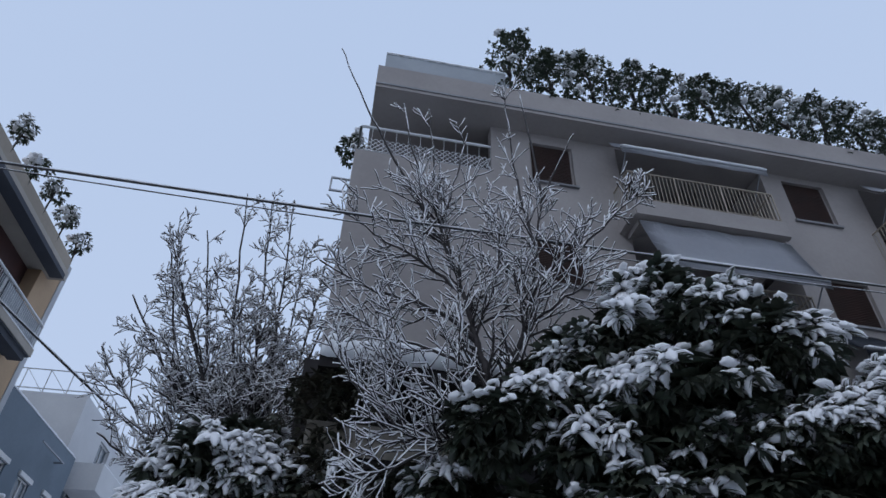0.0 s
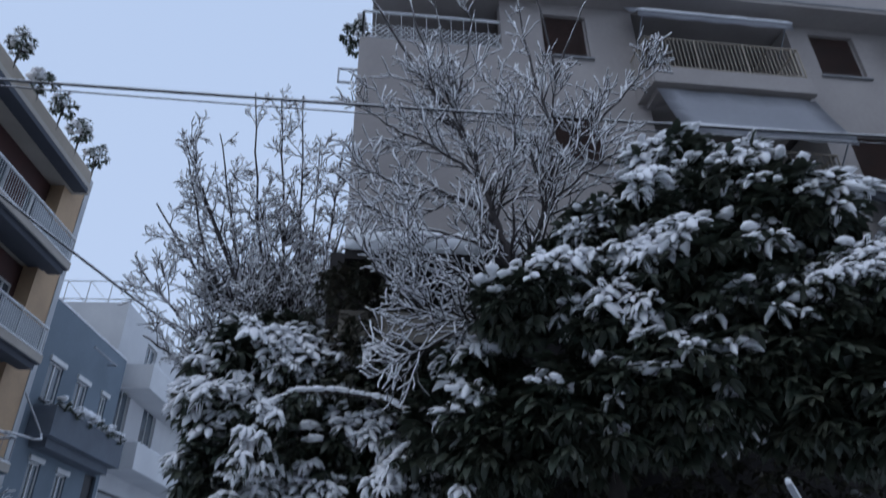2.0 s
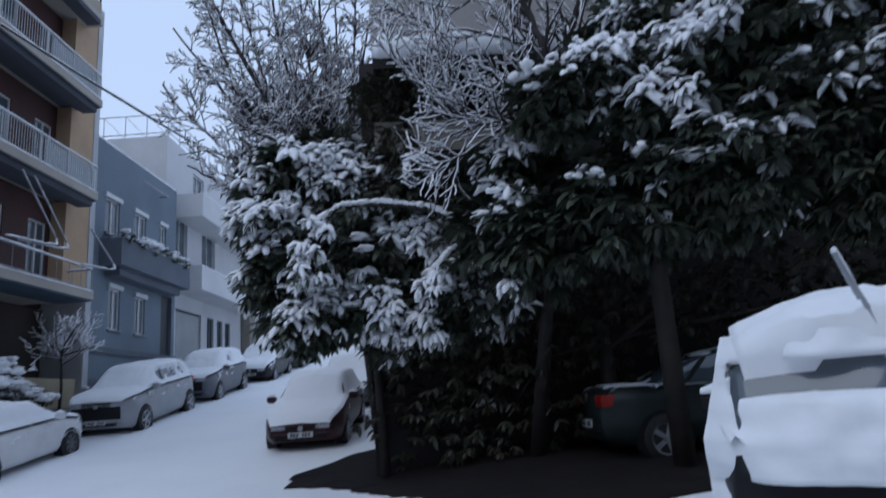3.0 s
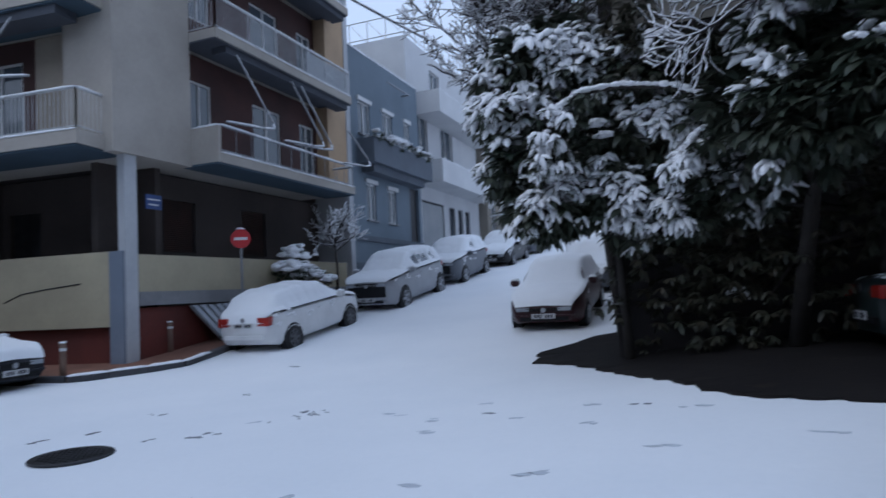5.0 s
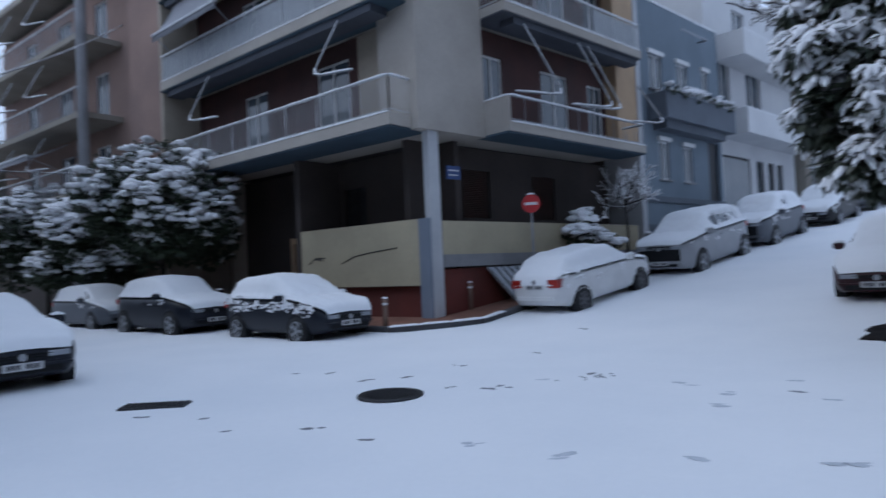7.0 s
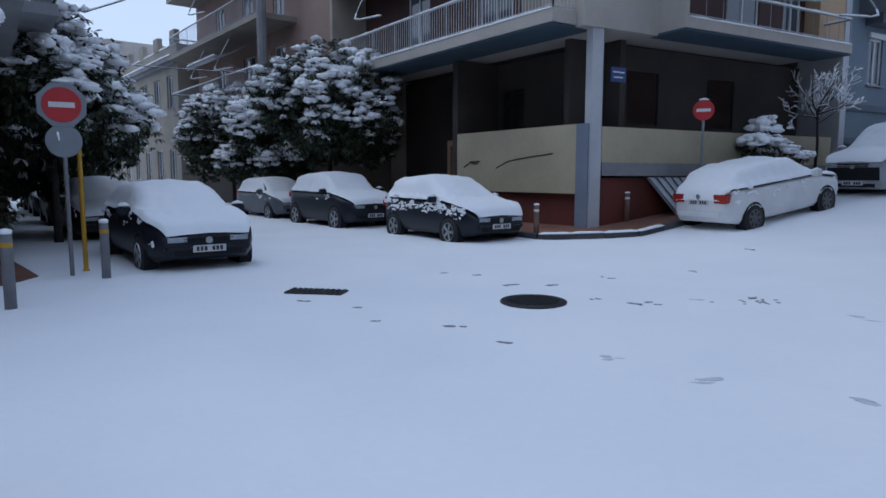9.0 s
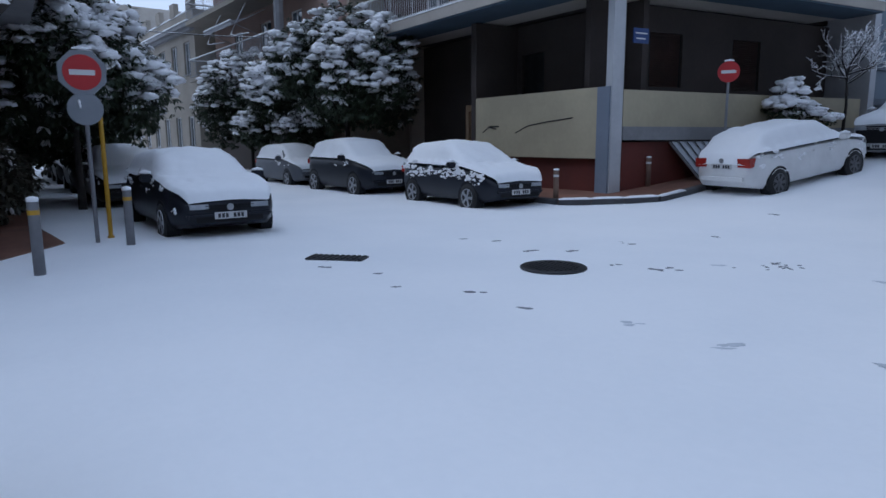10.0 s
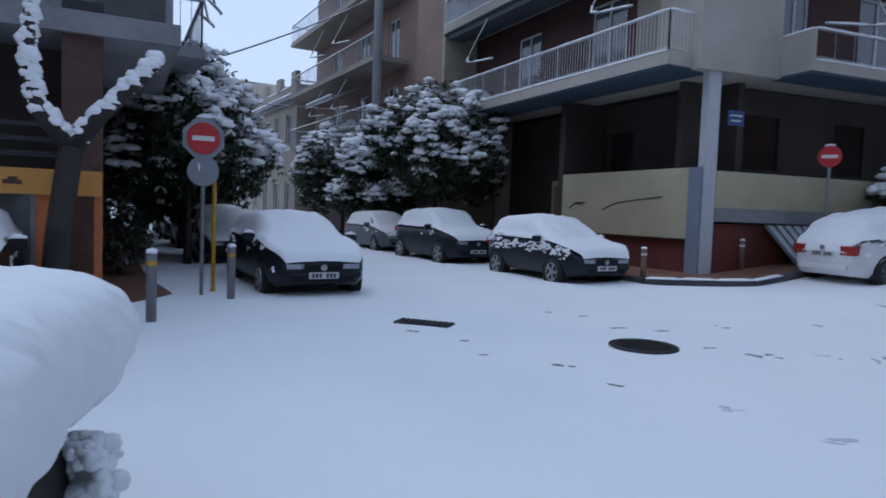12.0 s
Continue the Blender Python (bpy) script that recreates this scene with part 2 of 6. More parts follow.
            if not any(h[0] < x < h[1] and h[2] < z < h[3] for h in holes):
                cells.add((i, j))
    return {"cells": cells, "ss": ss, "zs": zs, "ns": (n0, n1)}


def tube(bm, pts, radii, sides=6, cap=True):
    rings, prev = [], None
    pts = [Vector(p) for p in pts]
    for i, p in enumerate(pts):
        t = (pts[min(i + 1, len(pts) - 1)] - pts[max(i - 1, 0)])
        t = t.normalized() if t.length > 1e-9 else Vector((0, 0, 1))
        if prev is None:
            prev = t.orthogonal().normalized()
        a = (prev - t * prev.dot(t))
        a = a.normalized() if a.length > 1e-6 else t.orthogonal().normalized()
        b, prev = t.cross(a), a
        r = radii[i] if isinstance(radii, (list, tuple)) else radii
        rings.append([bm.verts.new(p + (a * math.cos(k * math.tau / sides) + b * math.sin(k * math.tau / sides)) * r) for k in range(sides)])
    for r0, r1 in zip(rings, rings[1:]):
        for k in range(sides):
            bm.faces.new((r0[k], r0[(k + 1) % sides], r1[(k + 1) % sides], r1[k]))
    if cap:
        bm.faces.new(rings[0][::-1])
        bm.faces.new(rings[-1])


def lathe(bm, profile, m=None, sides=20):
    """A turned shape: (radius, height) rows round the z axis."""
    m = m or Matrix()
    rings = [[bm.verts.new(m @ Vector((r * math.cos(k * math.tau / sides), r * math.sin(k * math.tau / sides), z))) for k in range(sides)] for r, z in profile]
    for r0, r1 in zip(rings, rings[1:]):
        for k in range(sides):
            bm.faces.new((r0[k], r0[(k + 1) % sides], r1[(k + 1) % sides], r1[k]))
    bm.faces.new(rings[0][::-1])
    bm.faces.new(rings[-1])


def snow_strip(bm, a, b, width, height, steps=None):
    """A lumpy ridge of snow lying from a to b."""
    a, b = Vector(a), Vector(b)
    k = steps or max(2, int((b - a).length / 0.12))
    side = (b - a).cross(Vector((0, 0, 1)))
    side = side.normalized() if side.length > 1e-6 else Vector((1, 0, 0))
    rows = []
    for i in range(k + 1):
        p = a.lerp(b, i / k)
        f = 0.7 + 0.6 * (noise.noise(p * 3.1) * 0.5 + 0.5)
        f *= 0.5 if i in (0, k) else 1
        rows.append([bm.verts.new(p + side * (width * q) + Vector((0, 0, height * f * h))) for q, h in ((-0.5, -0.1), (-0.42, 0.6), (0, 1), (0.42, 0.6), (0.5, -0.1))])
    for r0, r1 in zip(rows, rows[1:]):
        for j in range(4):
            bm.faces.new((r0[j], r1[j], r1[j + 1], r0[j + 1]))
        bm.faces.new((r0[4], r1[4], r1[0], r0[0]))
    bm.faces.new(rows[0])
    bm.faces.new(rows[-1][::-1])


def scatter(verts, faces, mats4):
    """One mesh's worth of many placed copies of a small template."""
    if not mats4:
        return [], []
    v = np.c_[np.array(verts, float), np.ones(len(verts))]
    ms = np.array([np.array(m) for m in mats4])
    out = np.einsum("kij,vj->kvi", ms, v)[:, :, :3].reshape(-1, 3)
    n = len(verts)
    all_faces = [tuple(i + k * n for i in f) for k in range(len(ms)) for f in faces]
    return out.tolist(), all_faces


# ---- ground ----
def sheet_axis(lo, hi, near_lo, near_hi, step):
    near = np.arange(near_lo, near_hi + 1e-6, step)
    left = near_lo - np.geomspace(0.6, near_lo - lo, 26)[::-1]
    right = near_hi + np.geomspace(0.6, hi - near_hi, 26)
    return np.r_[left, near, right]


def snow_relief(x, y):
    p = Vector((x, y, 0))
    fade = 1 if abs(x) < 40 and abs(y) < 45 else 0
    return fade * (0.022 * noise.noise(p * 0.45) + 0.010 * noise.noise(p * 1.7) + 0.004 * noise.noise(p * 5.0))


gx, gy = sheet_axis(-900, 900, -20, 6, 0.2), sheet_axis(-900, 900, -6, 20, 0.2)


def far_height(x, y):
    fx, fy = min(max(x, -60), 60), min(max(y, -60), 75)
    return ground_height(fx, fy)


pts = [(x, y, far_height(x, y) + snow_relief(x, y)) for y in gy for x in gx]
nx = len(gx)
quads = [(j * nx + i, j * nx + i + 1, (j + 1) * nx + i + 1, (j + 1) * nx + i) for j in range(len(gy) - 1) for i in range(nx - 1)]
cloud_mesh("ground", pts, quads, SNOW, None, "street crossing covered with fresh snow", kind="structure")


def draped(name, outline, lift, depth, mats, label, step=0.35, kind="structure", parent=None, rough=0.0):
    """A patch of pavement or earth that follows the ground: outline given as (x, y)."""
    bm = bmesh.new()
    vs = [bm.verts.new((x, y, 0)) for x, y in outline]
    bm.faces.new(vs)
    xs, ys = [p[0] for p in outline], [p[1] for p in outline]
    for axis, lo, hi in ((0, min(xs), max(xs)), (1, min(ys), max(ys))):
        q = lo + step
        while q < hi:
            no = (1, 0, 0) if axis == 0 else (0, 1, 0)
            co = (q, 0, 0) if axis == 0 else (0, q, 0)
            bmesh.ops.bisect_plane(bm, geom=bm.verts[:] + bm.edges[:] + bm.faces[:], plane_co=co, plane_no=no)
            q += step
    ext = bmesh.ops.extrude_face_region(bm, geom=bm.faces[:])
    top = {v for v in ext["geom"] if isinstance(v, bmesh.types.BMVert)}
    for v in bm.verts:
        z = ground_height(v.co.x, v.co.y)
        v.co.z = z + lift + rough * noise.noise(v.co * 4) if v in top else z + lift - depth
    return part(name, bm, mats, parent, label, kind=kind)


# paved corner under the overhanging storey, and its kerb
A0 = Vector((-12.69, 9.74, 0))
RSIDE, LSIDE = Side(A0, 5), Side(A0, 101, True)


def along(fr, s, n):
    p = fr.at(s, n, 0)
    return (p.x, p.y)


walk_outline = [along(LSIDE, 14, 1.15), along(LSIDE, 3.0, 1.25), along(LSIDE, 1.0, 1.5), along(LSIDE, 0.1, 1.55),
                along(RSIDE, 0.2, 1.35), along(RSIDE, 2.0, 1.05), along(RSIDE, 12, 0.95), along(RSIDE, 12, -2.5), along(RSIDE, 2.0, -3.5), along(LSIDE, 14, -2.5)]
pave = draped("pavement_corner", walk_outline, 0.11, 0.5, PAVER, "red-brown paved corner with patches of snow")

# kerb stones round the corner
kerb_line = [walk_outline[i] for i in range(7)]
kerb = thing("kerb", None, "stone kerb edged with thin snow round the corner", "kerb", kind="structure")
kv = []
for (x0, y0), (x1, y1) in zip(kerb_line, kerb_line[1:]):
    k = max(1, round(math.hypot(x1 - x0, y1 - y0) / 0.8))
    for i in range(k):
        kv.append((Vector((x0, y0, 0)).lerp(Vector((x1, y1, 0)), i / k), Vector((x0, y0, 0)).lerp(Vector((x1, y1, 0)), (i + 1) / k)))
for a, b in kv:
    bm = bmesh.new()
    d = (b - a).normalized()
    n = Vector((-d.y, d.x, 0))
    za, zb = ground_height(a.x, a.y), ground_height(b.x, b.y)
    e = d * 0.008
    ring = lambda q, z, w0, w1: [bm.verts.new(q + n * w0 + Vector((0, 0, z - 0.3))), bm.verts.new(q + n * w1 + Vector((0, 0, z - 0.3))), bm.verts.new(q + n * w1 + Vector((0, 0, z + 0.135))), bm.verts.new(q + n * (w0 + 0.02) + Vector((0, 0, z + 0.135))), bm.verts.new(q + n * w0 + Vector((0, 0, z + 0.11)))]
    r0, r1 = ring(a + e, za, -0.08, 0.08), ring(b - e, zb, -0.08, 0.08)
    for i in range(5):
        bm.faces.new((r0[i], r0[(i + 1) % 5], r1[(i + 1) % 5], r1[i]))
    bm.faces.new(r0[::-1])
    bm.faces.new(r1)
    part("kerb_stone", bm, KERBSTONE, kerb)
bm = bmesh.new()
for i, (a, b) in enumerate(kv):
    if 15 < i < 40 and i % 5 != 2:
        n = Vector((-(b - a).y, (b - a).x, 0)).normalized() * (-0.03 if i % 2 else -0.06)
        snow_strip(bm, a + n + Vector((0, 0, ground_height(a.x, a.y) + 0.13)), b + n + Vector((0, 0, ground_height(b.x, b.y) + 0.13)), 0.16, 0.045)
part("kerb_snow", bm, SNOW, kerb, "thin snow on the kerb", True)

# bare earth sheltered by the evergreens, canopy shade in its colour, with a broken snow edge
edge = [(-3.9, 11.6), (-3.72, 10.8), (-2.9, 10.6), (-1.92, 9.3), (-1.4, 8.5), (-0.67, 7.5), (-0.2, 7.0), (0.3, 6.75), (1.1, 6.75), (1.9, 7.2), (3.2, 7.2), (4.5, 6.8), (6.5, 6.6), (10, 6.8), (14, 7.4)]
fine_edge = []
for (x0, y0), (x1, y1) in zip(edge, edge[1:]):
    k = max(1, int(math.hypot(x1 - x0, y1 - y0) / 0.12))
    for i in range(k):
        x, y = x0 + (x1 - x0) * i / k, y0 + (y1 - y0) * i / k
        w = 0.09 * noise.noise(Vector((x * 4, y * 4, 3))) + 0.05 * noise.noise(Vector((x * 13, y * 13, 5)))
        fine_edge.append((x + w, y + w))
draped("earth_patch", fine_edge + [(14, 14), (-1.5, 14.5), (-3.2, 13.2)], 0.03, 0.3, EARTH, "bare earth and leaf litter under the evergreen trees, canopy shade in its colour", 0.5, rough=0.02)

# pavement of the shop corner, cleared in part
draped("pavement_shop", [(-9.4, -2.2), (-11.2, -1.4), (-13.5, -2.1), (-25, -4.6), (-25, -7), (-9.2, -5.2), (-8.4, -2.6)], 0.02, 0.3, PAVER, "damp paved strip before the shop, half cleared of snow", 0.6, rough=0.01)


# ---- buildings ----
def railing(parent, fr, s0, s1, n, z0, z1, pitch=0.11, mats=None, ends=(), snow=True, panel=None, label="", depth=0.9):
    """Balcony rail: top rail, bottom rail, balusters, panel, snow on top; ends: which ends return to the wall."""
    mats = mats or RAILPAINT
    runs = [(fr.at(s0, n, 0), fr.at(s1, n, 0))] + [(fr.at(s, n, 0), fr.at(s, n - depth, 0)) for s in ends]
    up = lambda p, z: Vector((p.x, p.y, z))
    bars, rails, sn = bmesh.new(), bmesh.new(), bmesh.new()
    for a, b in runs:
        tube(rails, [up(a, z1), up(b, z1)], 0.024, 6)
        tube(rails, [up(a, z0 + 0.08), up(b, z0 + 0.08)], 0.016, 5)
        L = (b - a).length
        for i in range(int(L / pitch) + 1):
            p = a.lerp(b, min(1, i * pitch / L))
            tube(bars, [up(p, z0), up(p, z1)], 0.020 if i % 12 == 0 else 0.0085, 4)
        snow_strip(sn, up(a, z1 + 0.015), up(b, z1 + 0.015), 0.075, 0.05)
    r = part("railing", rails, mats, parent, label)
    part("balustrade", bars, mats, r, kind="stuff")
    if panel:
        boxes("rail_panel", panel, r, fr, [(s0 + 0.03, s1 - 0.03, n - 0.035, n - 0.022, z0 + 0.12, z1 - 0.06)])
    if snow:
        part("rail_snow", sn, SNOW, r, "ridge of snow", True)
    else:
        sn.free()
    return r


def glazed(parent, fr, s0, s1, z0, z1, n=-0.12, name="window", mats=None, leaves=2, curtain=True, sill=True, shutter=None):
    """A window or balcony door set into an opening: frame, panes, curtain, sill."""
    mats = mats or WHITEPAINT
    w = 0.06
    fr_rows = [(s0, s0 + w, n - 0.04, n + 0.04, z0, z1), (s1 - w, s1, n - 0.04, n + 0.04, z0, z1), (s0 + w, s1 - w, n - 0.04, n + 0.04, z1 - w, z1), (s0 + w, s1 - w, n - 0.04, n + 0.04, z0, z0 + w)]
    for i in range(1, leaves):
        s = s0 + (s1 - s0) * i / leaves
        fr_rows.append((s - w / 2, s + w / 2, n - 0.035, n + 0.045, z0 + w, z1 - w))
    win = boxes(name, mats, parent, fr, fr_rows)
    for i in range(leaves):
        a, b = s0 + (s1 - s0) * i / leaves, s0 + (s1 - s0) * (i + 1) / leaves
        boxes("pane", GLASS, win, fr, [(a + w * 0.7, b - w * 0.7, n - 0.006, n + 0.006, z0 + w, z1 - w)])
    if curtain:
        boxes("curtain", CURTAIN, win, fr, [(s0 + w, s0 + (s1 - s0) * 0.45, n - 0.2, n - 0.18, z0 + w, z1 - w)])
    if sill:
        boxes("sill", CONCRETE, win, fr, [(s0 - 0.06, s1 + 0.06, n - 0.05, 0.07, z0 - 0.06, z0)])
    if shutter:
        bm = bmesh.new()
        cols = [[], []]
        for i in range(53):
            z = z0 + (z1 - z0) * i / 52
            for c, q in ((0, s0 + w), (1, s1 - w)):
                cols[c].append(bm.verts.new(fr.at(q, n + (0.06 if i % 2 else 0.048), z)))
        for i in range(52):
            bm.faces.new((cols[0][i], cols[1][i], cols[1][i + 1], cols[0][i + 1]))
        bmesh.ops.solidify(bm, geom=bm.faces[:], thickness=0.01)
        part("roller_shutter", bm, shutter, win)
    return win


def awning_arm(parent, fr, s, n, z_top, z_bot, reach, lean=0.4, name="awning_arm"):
    """A folded awning arm hanging in front of a balcony, with snow."""
    pts = [fr.at(s, n, z_top), fr.at(s + lean, n + reach * 0.5, z_bot + 0.25), fr.at(s + lean * 0.85, n + reach * 0.62, z_bot + 0.06), fr.at(s + lean * 0.4, n + reach * 0.55, z_bot), fr.at(s - 0.6, n + 0.1, z_bot + 0.03)]
    bm, sn = bmesh.new(), bmesh.new()
    tube(bm, pts, 0.022, 6)
    for a, b in zip(pts, pts[1:]):
        snow_strip(sn, a + Vector((0, 0, 0.012)), b + Vector((0, 0, 0.012)), 0.06, 0.045)
    arm = part(name, bm, STEEL, parent, "bent steel awning arm")
    part("arm_snow", sn, SNOW, arm, "ridge of snow", True)


# the corner apartment block
Z1, STOREY = 4.95, 3.2
block = thing("apartment_building", None, "cream and maroon corner apartment block with snowy balconies", "apartment building")
LB, RB = 1.05, 0.85
top = 15.3
boxes("corner_wall", CREAM, block, RSIDE, [(-0.3, 2.1, -1.5, 0.0, Z1, top)], "smooth cream corner wall")
boxes("end_pier", OCHRE, block, RSIDE, [(8.75, 10.05, -6, 0.02, Z1 + 0.25, top)], "ochre end pier")
boxes("end_edge", PALECOLUMN, block, RSIDE, [(10.05, 10.35, -6, 0.05, 0.9, top + 0.5)])
for i in range(3):
    z = Z1 + STOREY * i
    # right-hand balconies
    boxes("balcony_slab", CREAM, block, RSIDE, [(2.1, 9.05, -1.4, RB, z + 0.05, z + 0.3)], "stained cream balcony slab")
    boxes("balcony_soffit", BLUESOFFIT if i == 0 else DARKCANVAS, block, RSIDE, [(2.1, 9.0, -0.3, RB - 0.03, z, z + 0.05)])
    if i == 0:
        boxes("balcony_parapet", CREAM, block, RSIDE, [(2.1, 2.2, 0.0, RB, z + 0.3, z + 0.98)], "cream balcony end panel")
        snow_bm = bmesh.new()
        snow_strip(snow_bm, RSIDE.at(2.15, 0.0, z + 0.98), RSIDE.at(2.15, RB, z + 0.98), 0.12, 0.06)
        part("parapet_snow", snow_bm, SNOW, block, "snow on the parapet", True)
        railing(block, RSIDE, 2.22, 9.0, RB - 0.05, z + 0.3, z + 1.0, 0.62, STEEL, (9.0,), True, None, "thin steel balcony railing", RB)
    else:
        railing(block, RSIDE, 2.15, 9.0, RB - 0.05, z + 0.3, z + 1.15, 0.11, RAILPAINT, (2.15, 9.0), True, None, "pale painted balcony railing", RB)
        boxes("screen_panel", FROSTED, block, RSIDE, [(6.4, 8.9, RB - 0.09, RB - 0.075, z + 0.36, z + 1.1)], "pale screen behind the railing")
    holes = [(2.5, 3.4, z + 1.0, z + 2.5), (5.2, 6.6, z + 0.32, z + 2.5), (7.7, 8.55, z + 0.32, z + 2.45)]
    boxes("recessed_wall", MAROON, block, RSIDE, pierced(RSIDE, 2.1, 8.75, z + 0.3, z + STOREY, -0.62, -0.45, holes), "dark maroon wall behind the balcony")
    for h in holes:
        glazed(block, RSIDE, h[0], h[1], h[2], h[3], -0.53, "balcony_door" if h[2] < z + 0.5 else "window", sill=False)
    sl = bmesh.new()
    snow_strip(sl, RSIDE.at(2.2, RB - 0.02, z + 0.3), RSIDE.at(9.0, RB - 0.02, z + 0.3), 0.09, 0.045)
    part("slab_snow", sl, SNOW, block, "snow on the slab edge", True)
    # left-hand balconies
    boxes("balcony_slab", CREAM, block, LSIDE, [(0.28, 11.7, -1.4, LB, z + 0.04, z + 0.34)], "stained cream balcony slab")
    boxes("balcony_soffit", BLUESOFFIT, block, LSIDE, [(0.32, 11.7, -0.3, LB - 0.03, z - 0.01, z + 0.04)], "faded blue underside")
    railing(block, LSIDE, 0.33, 11.65, LB - 0.05, z + 0.34, z + 1.24, 0.115, RAILPAINT, (0.33,), True, FROSTED if i else None, "pale painted balcony railing", 0.72)
    sl = bmesh.new()
    snow_strip(sl, LSIDE.at(0.33, LB - 0.03, z + 0.34), LSIDE.at(11.6, LB - 0.03, z + 0.34), 0.09, 0.05)
    part("slab_snow", sl, SNOW, block, "snow on the slab edge", True)
    holes = [(3.35, 4.8, z + 0.36, z + 2.7), (7.4, 8.7, z + 0.36, z + 2.6)]
    rows = pierced(LSIDE, 2.95, 11.7, z + 0.34, z + STOREY, -0.62, -0.45, holes)
    boxes("recessed_wall", MAROON, block, LSIDE, rows, "dark maroon wall behind the balcony")
    boxes("recessed_wall", BEIGE, block, LSIDE, [(1.0, 2.95, -0.62, -0.44, z + 0.34, z + STOREY)], "beige wall behind the balcony")
    for h in holes:
        glazed(block, LSIDE, h[0], h[1], h[2], h[3], -0.53, "balcony_door", sill=False)
    # folded canvas under the slab above
    boxes("awning_roll", DARKCANVAS, block, LSIDE, [(0.9, 11.4, 0.35, 0.95, z + STOREY - 0.22, z + STOREY - 0.012)], "dark blue awning rolled under the slab")
    boxes("awning_roll", DARKCANVAS, block, RSIDE, [(2.6, 8.9, 0.3, RB - 0.1, z + STOREY - 0.18, z + STOREY)], "dark blue awning rolled under the slab")
for s, le in ((2.9, 0.9), (5.4, 0.9), (5.9, 0.9)):
    awning_arm(block, RSIDE, s, RB, Z1 + 3.0, Z1 + 1.05, 0.9, le)
awning_arm(block, RSIDE, 8.9, RB - 0.1, Z1 + 2.3, Z1 + 1.0, 0.9, 0.6)
for s in (2.0, 8.4):
    awning_arm(block, LSIDE, s, LB, Z1 + 3.0, Z1 + 1.55, 0.8, 0.5)
# roof parapet, back and floors
boxes("roof_slab", CREAM, block, RSIDE, [(-0.05, 9.3, -11, 0.6, Z1 + 3 * STOREY - 0.0, Z1 + 3 * STOREY + 0.35)], "cream roof slab and cornice")
boxes("roof_slab", CREAM, block, LSIDE, [(0.2, 11.7, -6, LB + 0.1, Z1 + 3 * STOREY + 0.004, Z1 + 3 * STOREY + 0.354)])
boxes("roof_parapet", BEIGE, block, RSIDE, [(-0.05, 9.25, 0.4, 0.55, Z1 + 3 * STOREY + 0.35, Z1 + 3 * STOREY + 0.85)], "beige roof parapet")
boxes("roof_parapet", BEIGE, block, LSIDE, [(0.0, 11.7, LB - 0.15, LB, Z1 + 3 * STOREY + 0.354, Z1 + 3 * STOREY + 1.25)])
boxes("back_wall", BEIGE, block, RSIDE, [(-0.0, 10.0, -11.2, -11, 0, top)])
# Plate underside in dark wall colour: shade below the overhang painted in.
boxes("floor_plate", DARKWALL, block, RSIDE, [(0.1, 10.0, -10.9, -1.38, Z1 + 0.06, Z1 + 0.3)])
boxes("side_wall", BEIGE, block, LSIDE, [(11.7, 11.9, -8, LB - 0.1, 0, top)])
# ground floor: column, yellowed parapet panels, oxblood base, recessed wall darkened for shade
boxes("corner_column", PALECOLUMN, block, RSIDE, [(0.06, 0.4, -0.3, -0.08, 0.1, Z1)], "pale painted corner column")
boxes("corner_pilaster", BLUEGREY, block, LSIDE, [(0.12, 0.5, -0.35, -0.03, 0.1, 2.75)], "blue-grey pilaster")
boxes("parapet_panel", PANEL, block, LSIDE, [(0.5, 5.35, -0.35, -0.04, 1.06, 2.75)], "yellowed cladding panel")
boxes("parapet_panel", PANEL, block, RSIDE, [(0.42, 9.9, -0.3, -0.08, 1.82, 2.68)], "yellowed cladding panel")
boxes("ledge_band", CONCRETE, block, RSIDE, [(0.42, 9.9, -0.3, -0.05, 1.5, 1.82)], "grey ledge")
boxes("base_wall", REDWALL, block, LSIDE, [(0.56, 5.4, -0.6, -0.22, 0, 1.04)], "oxblood painted base wall")
boxes("base_wall", REDWALL, block, RSIDE, [(0.5, 9.9, -0.5, -0.18, 0, 1.45)], "oxblood painted base wall")
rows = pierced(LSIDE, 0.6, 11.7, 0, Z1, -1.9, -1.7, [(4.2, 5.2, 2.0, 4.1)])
boxes("recessed_ground_wall", DARKWALL, block, LSIDE, rows, "dark brown wall behind the parapet, recess shade in its colour")
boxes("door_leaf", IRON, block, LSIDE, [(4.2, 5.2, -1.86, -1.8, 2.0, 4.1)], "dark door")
# Beige pier drawn in the dark wall colour to carry its shade.
boxes("upstand", DARKWALL, block, LSIDE, [(5.42, 5.66, -1.7, -0.1, 0, Z1)], "beige pier beside the entrance, darkened for shade")
boxes("entrance_surround", OCHRE, block, LSIDE, [(6.6, 6.75, -1.69, -1.4, 0.1, 2.7), (7.6, 7.75, -1.69, -1.4, 0.1, 2.7), (6.75, 7.6, -1.69, -1.4, 2.5, 2.7)], "ochre entrance surround")
boxes("recessed_ground_wall", DARKWALL, block, RSIDE, pierced(RSIDE, 0.4, 10.0, 0, Z1, -1.5, -1.3, [(2.4, 3.6, 2.9, 4.3), (5.6, 6.8, 2.9, 4.3)]), "dark brown wall behind the parapet, recess shade in its colour")
# Brown shutters and iron frames added only to keep these panes dark.
for s in (2.4, 5.6):
    glazed(block, RSIDE, s, s + 1.2, 2.9, 4.3, -1.4, "window", IRON, sill=False, curtain=False, shutter=DARKBROWN)
boxes("loggia_floor", CONCRETE, block, LSIDE, [(0.6, 5.4, -1.7, -0.36, 1.5, 1.62)])
bm = bmesh.new()
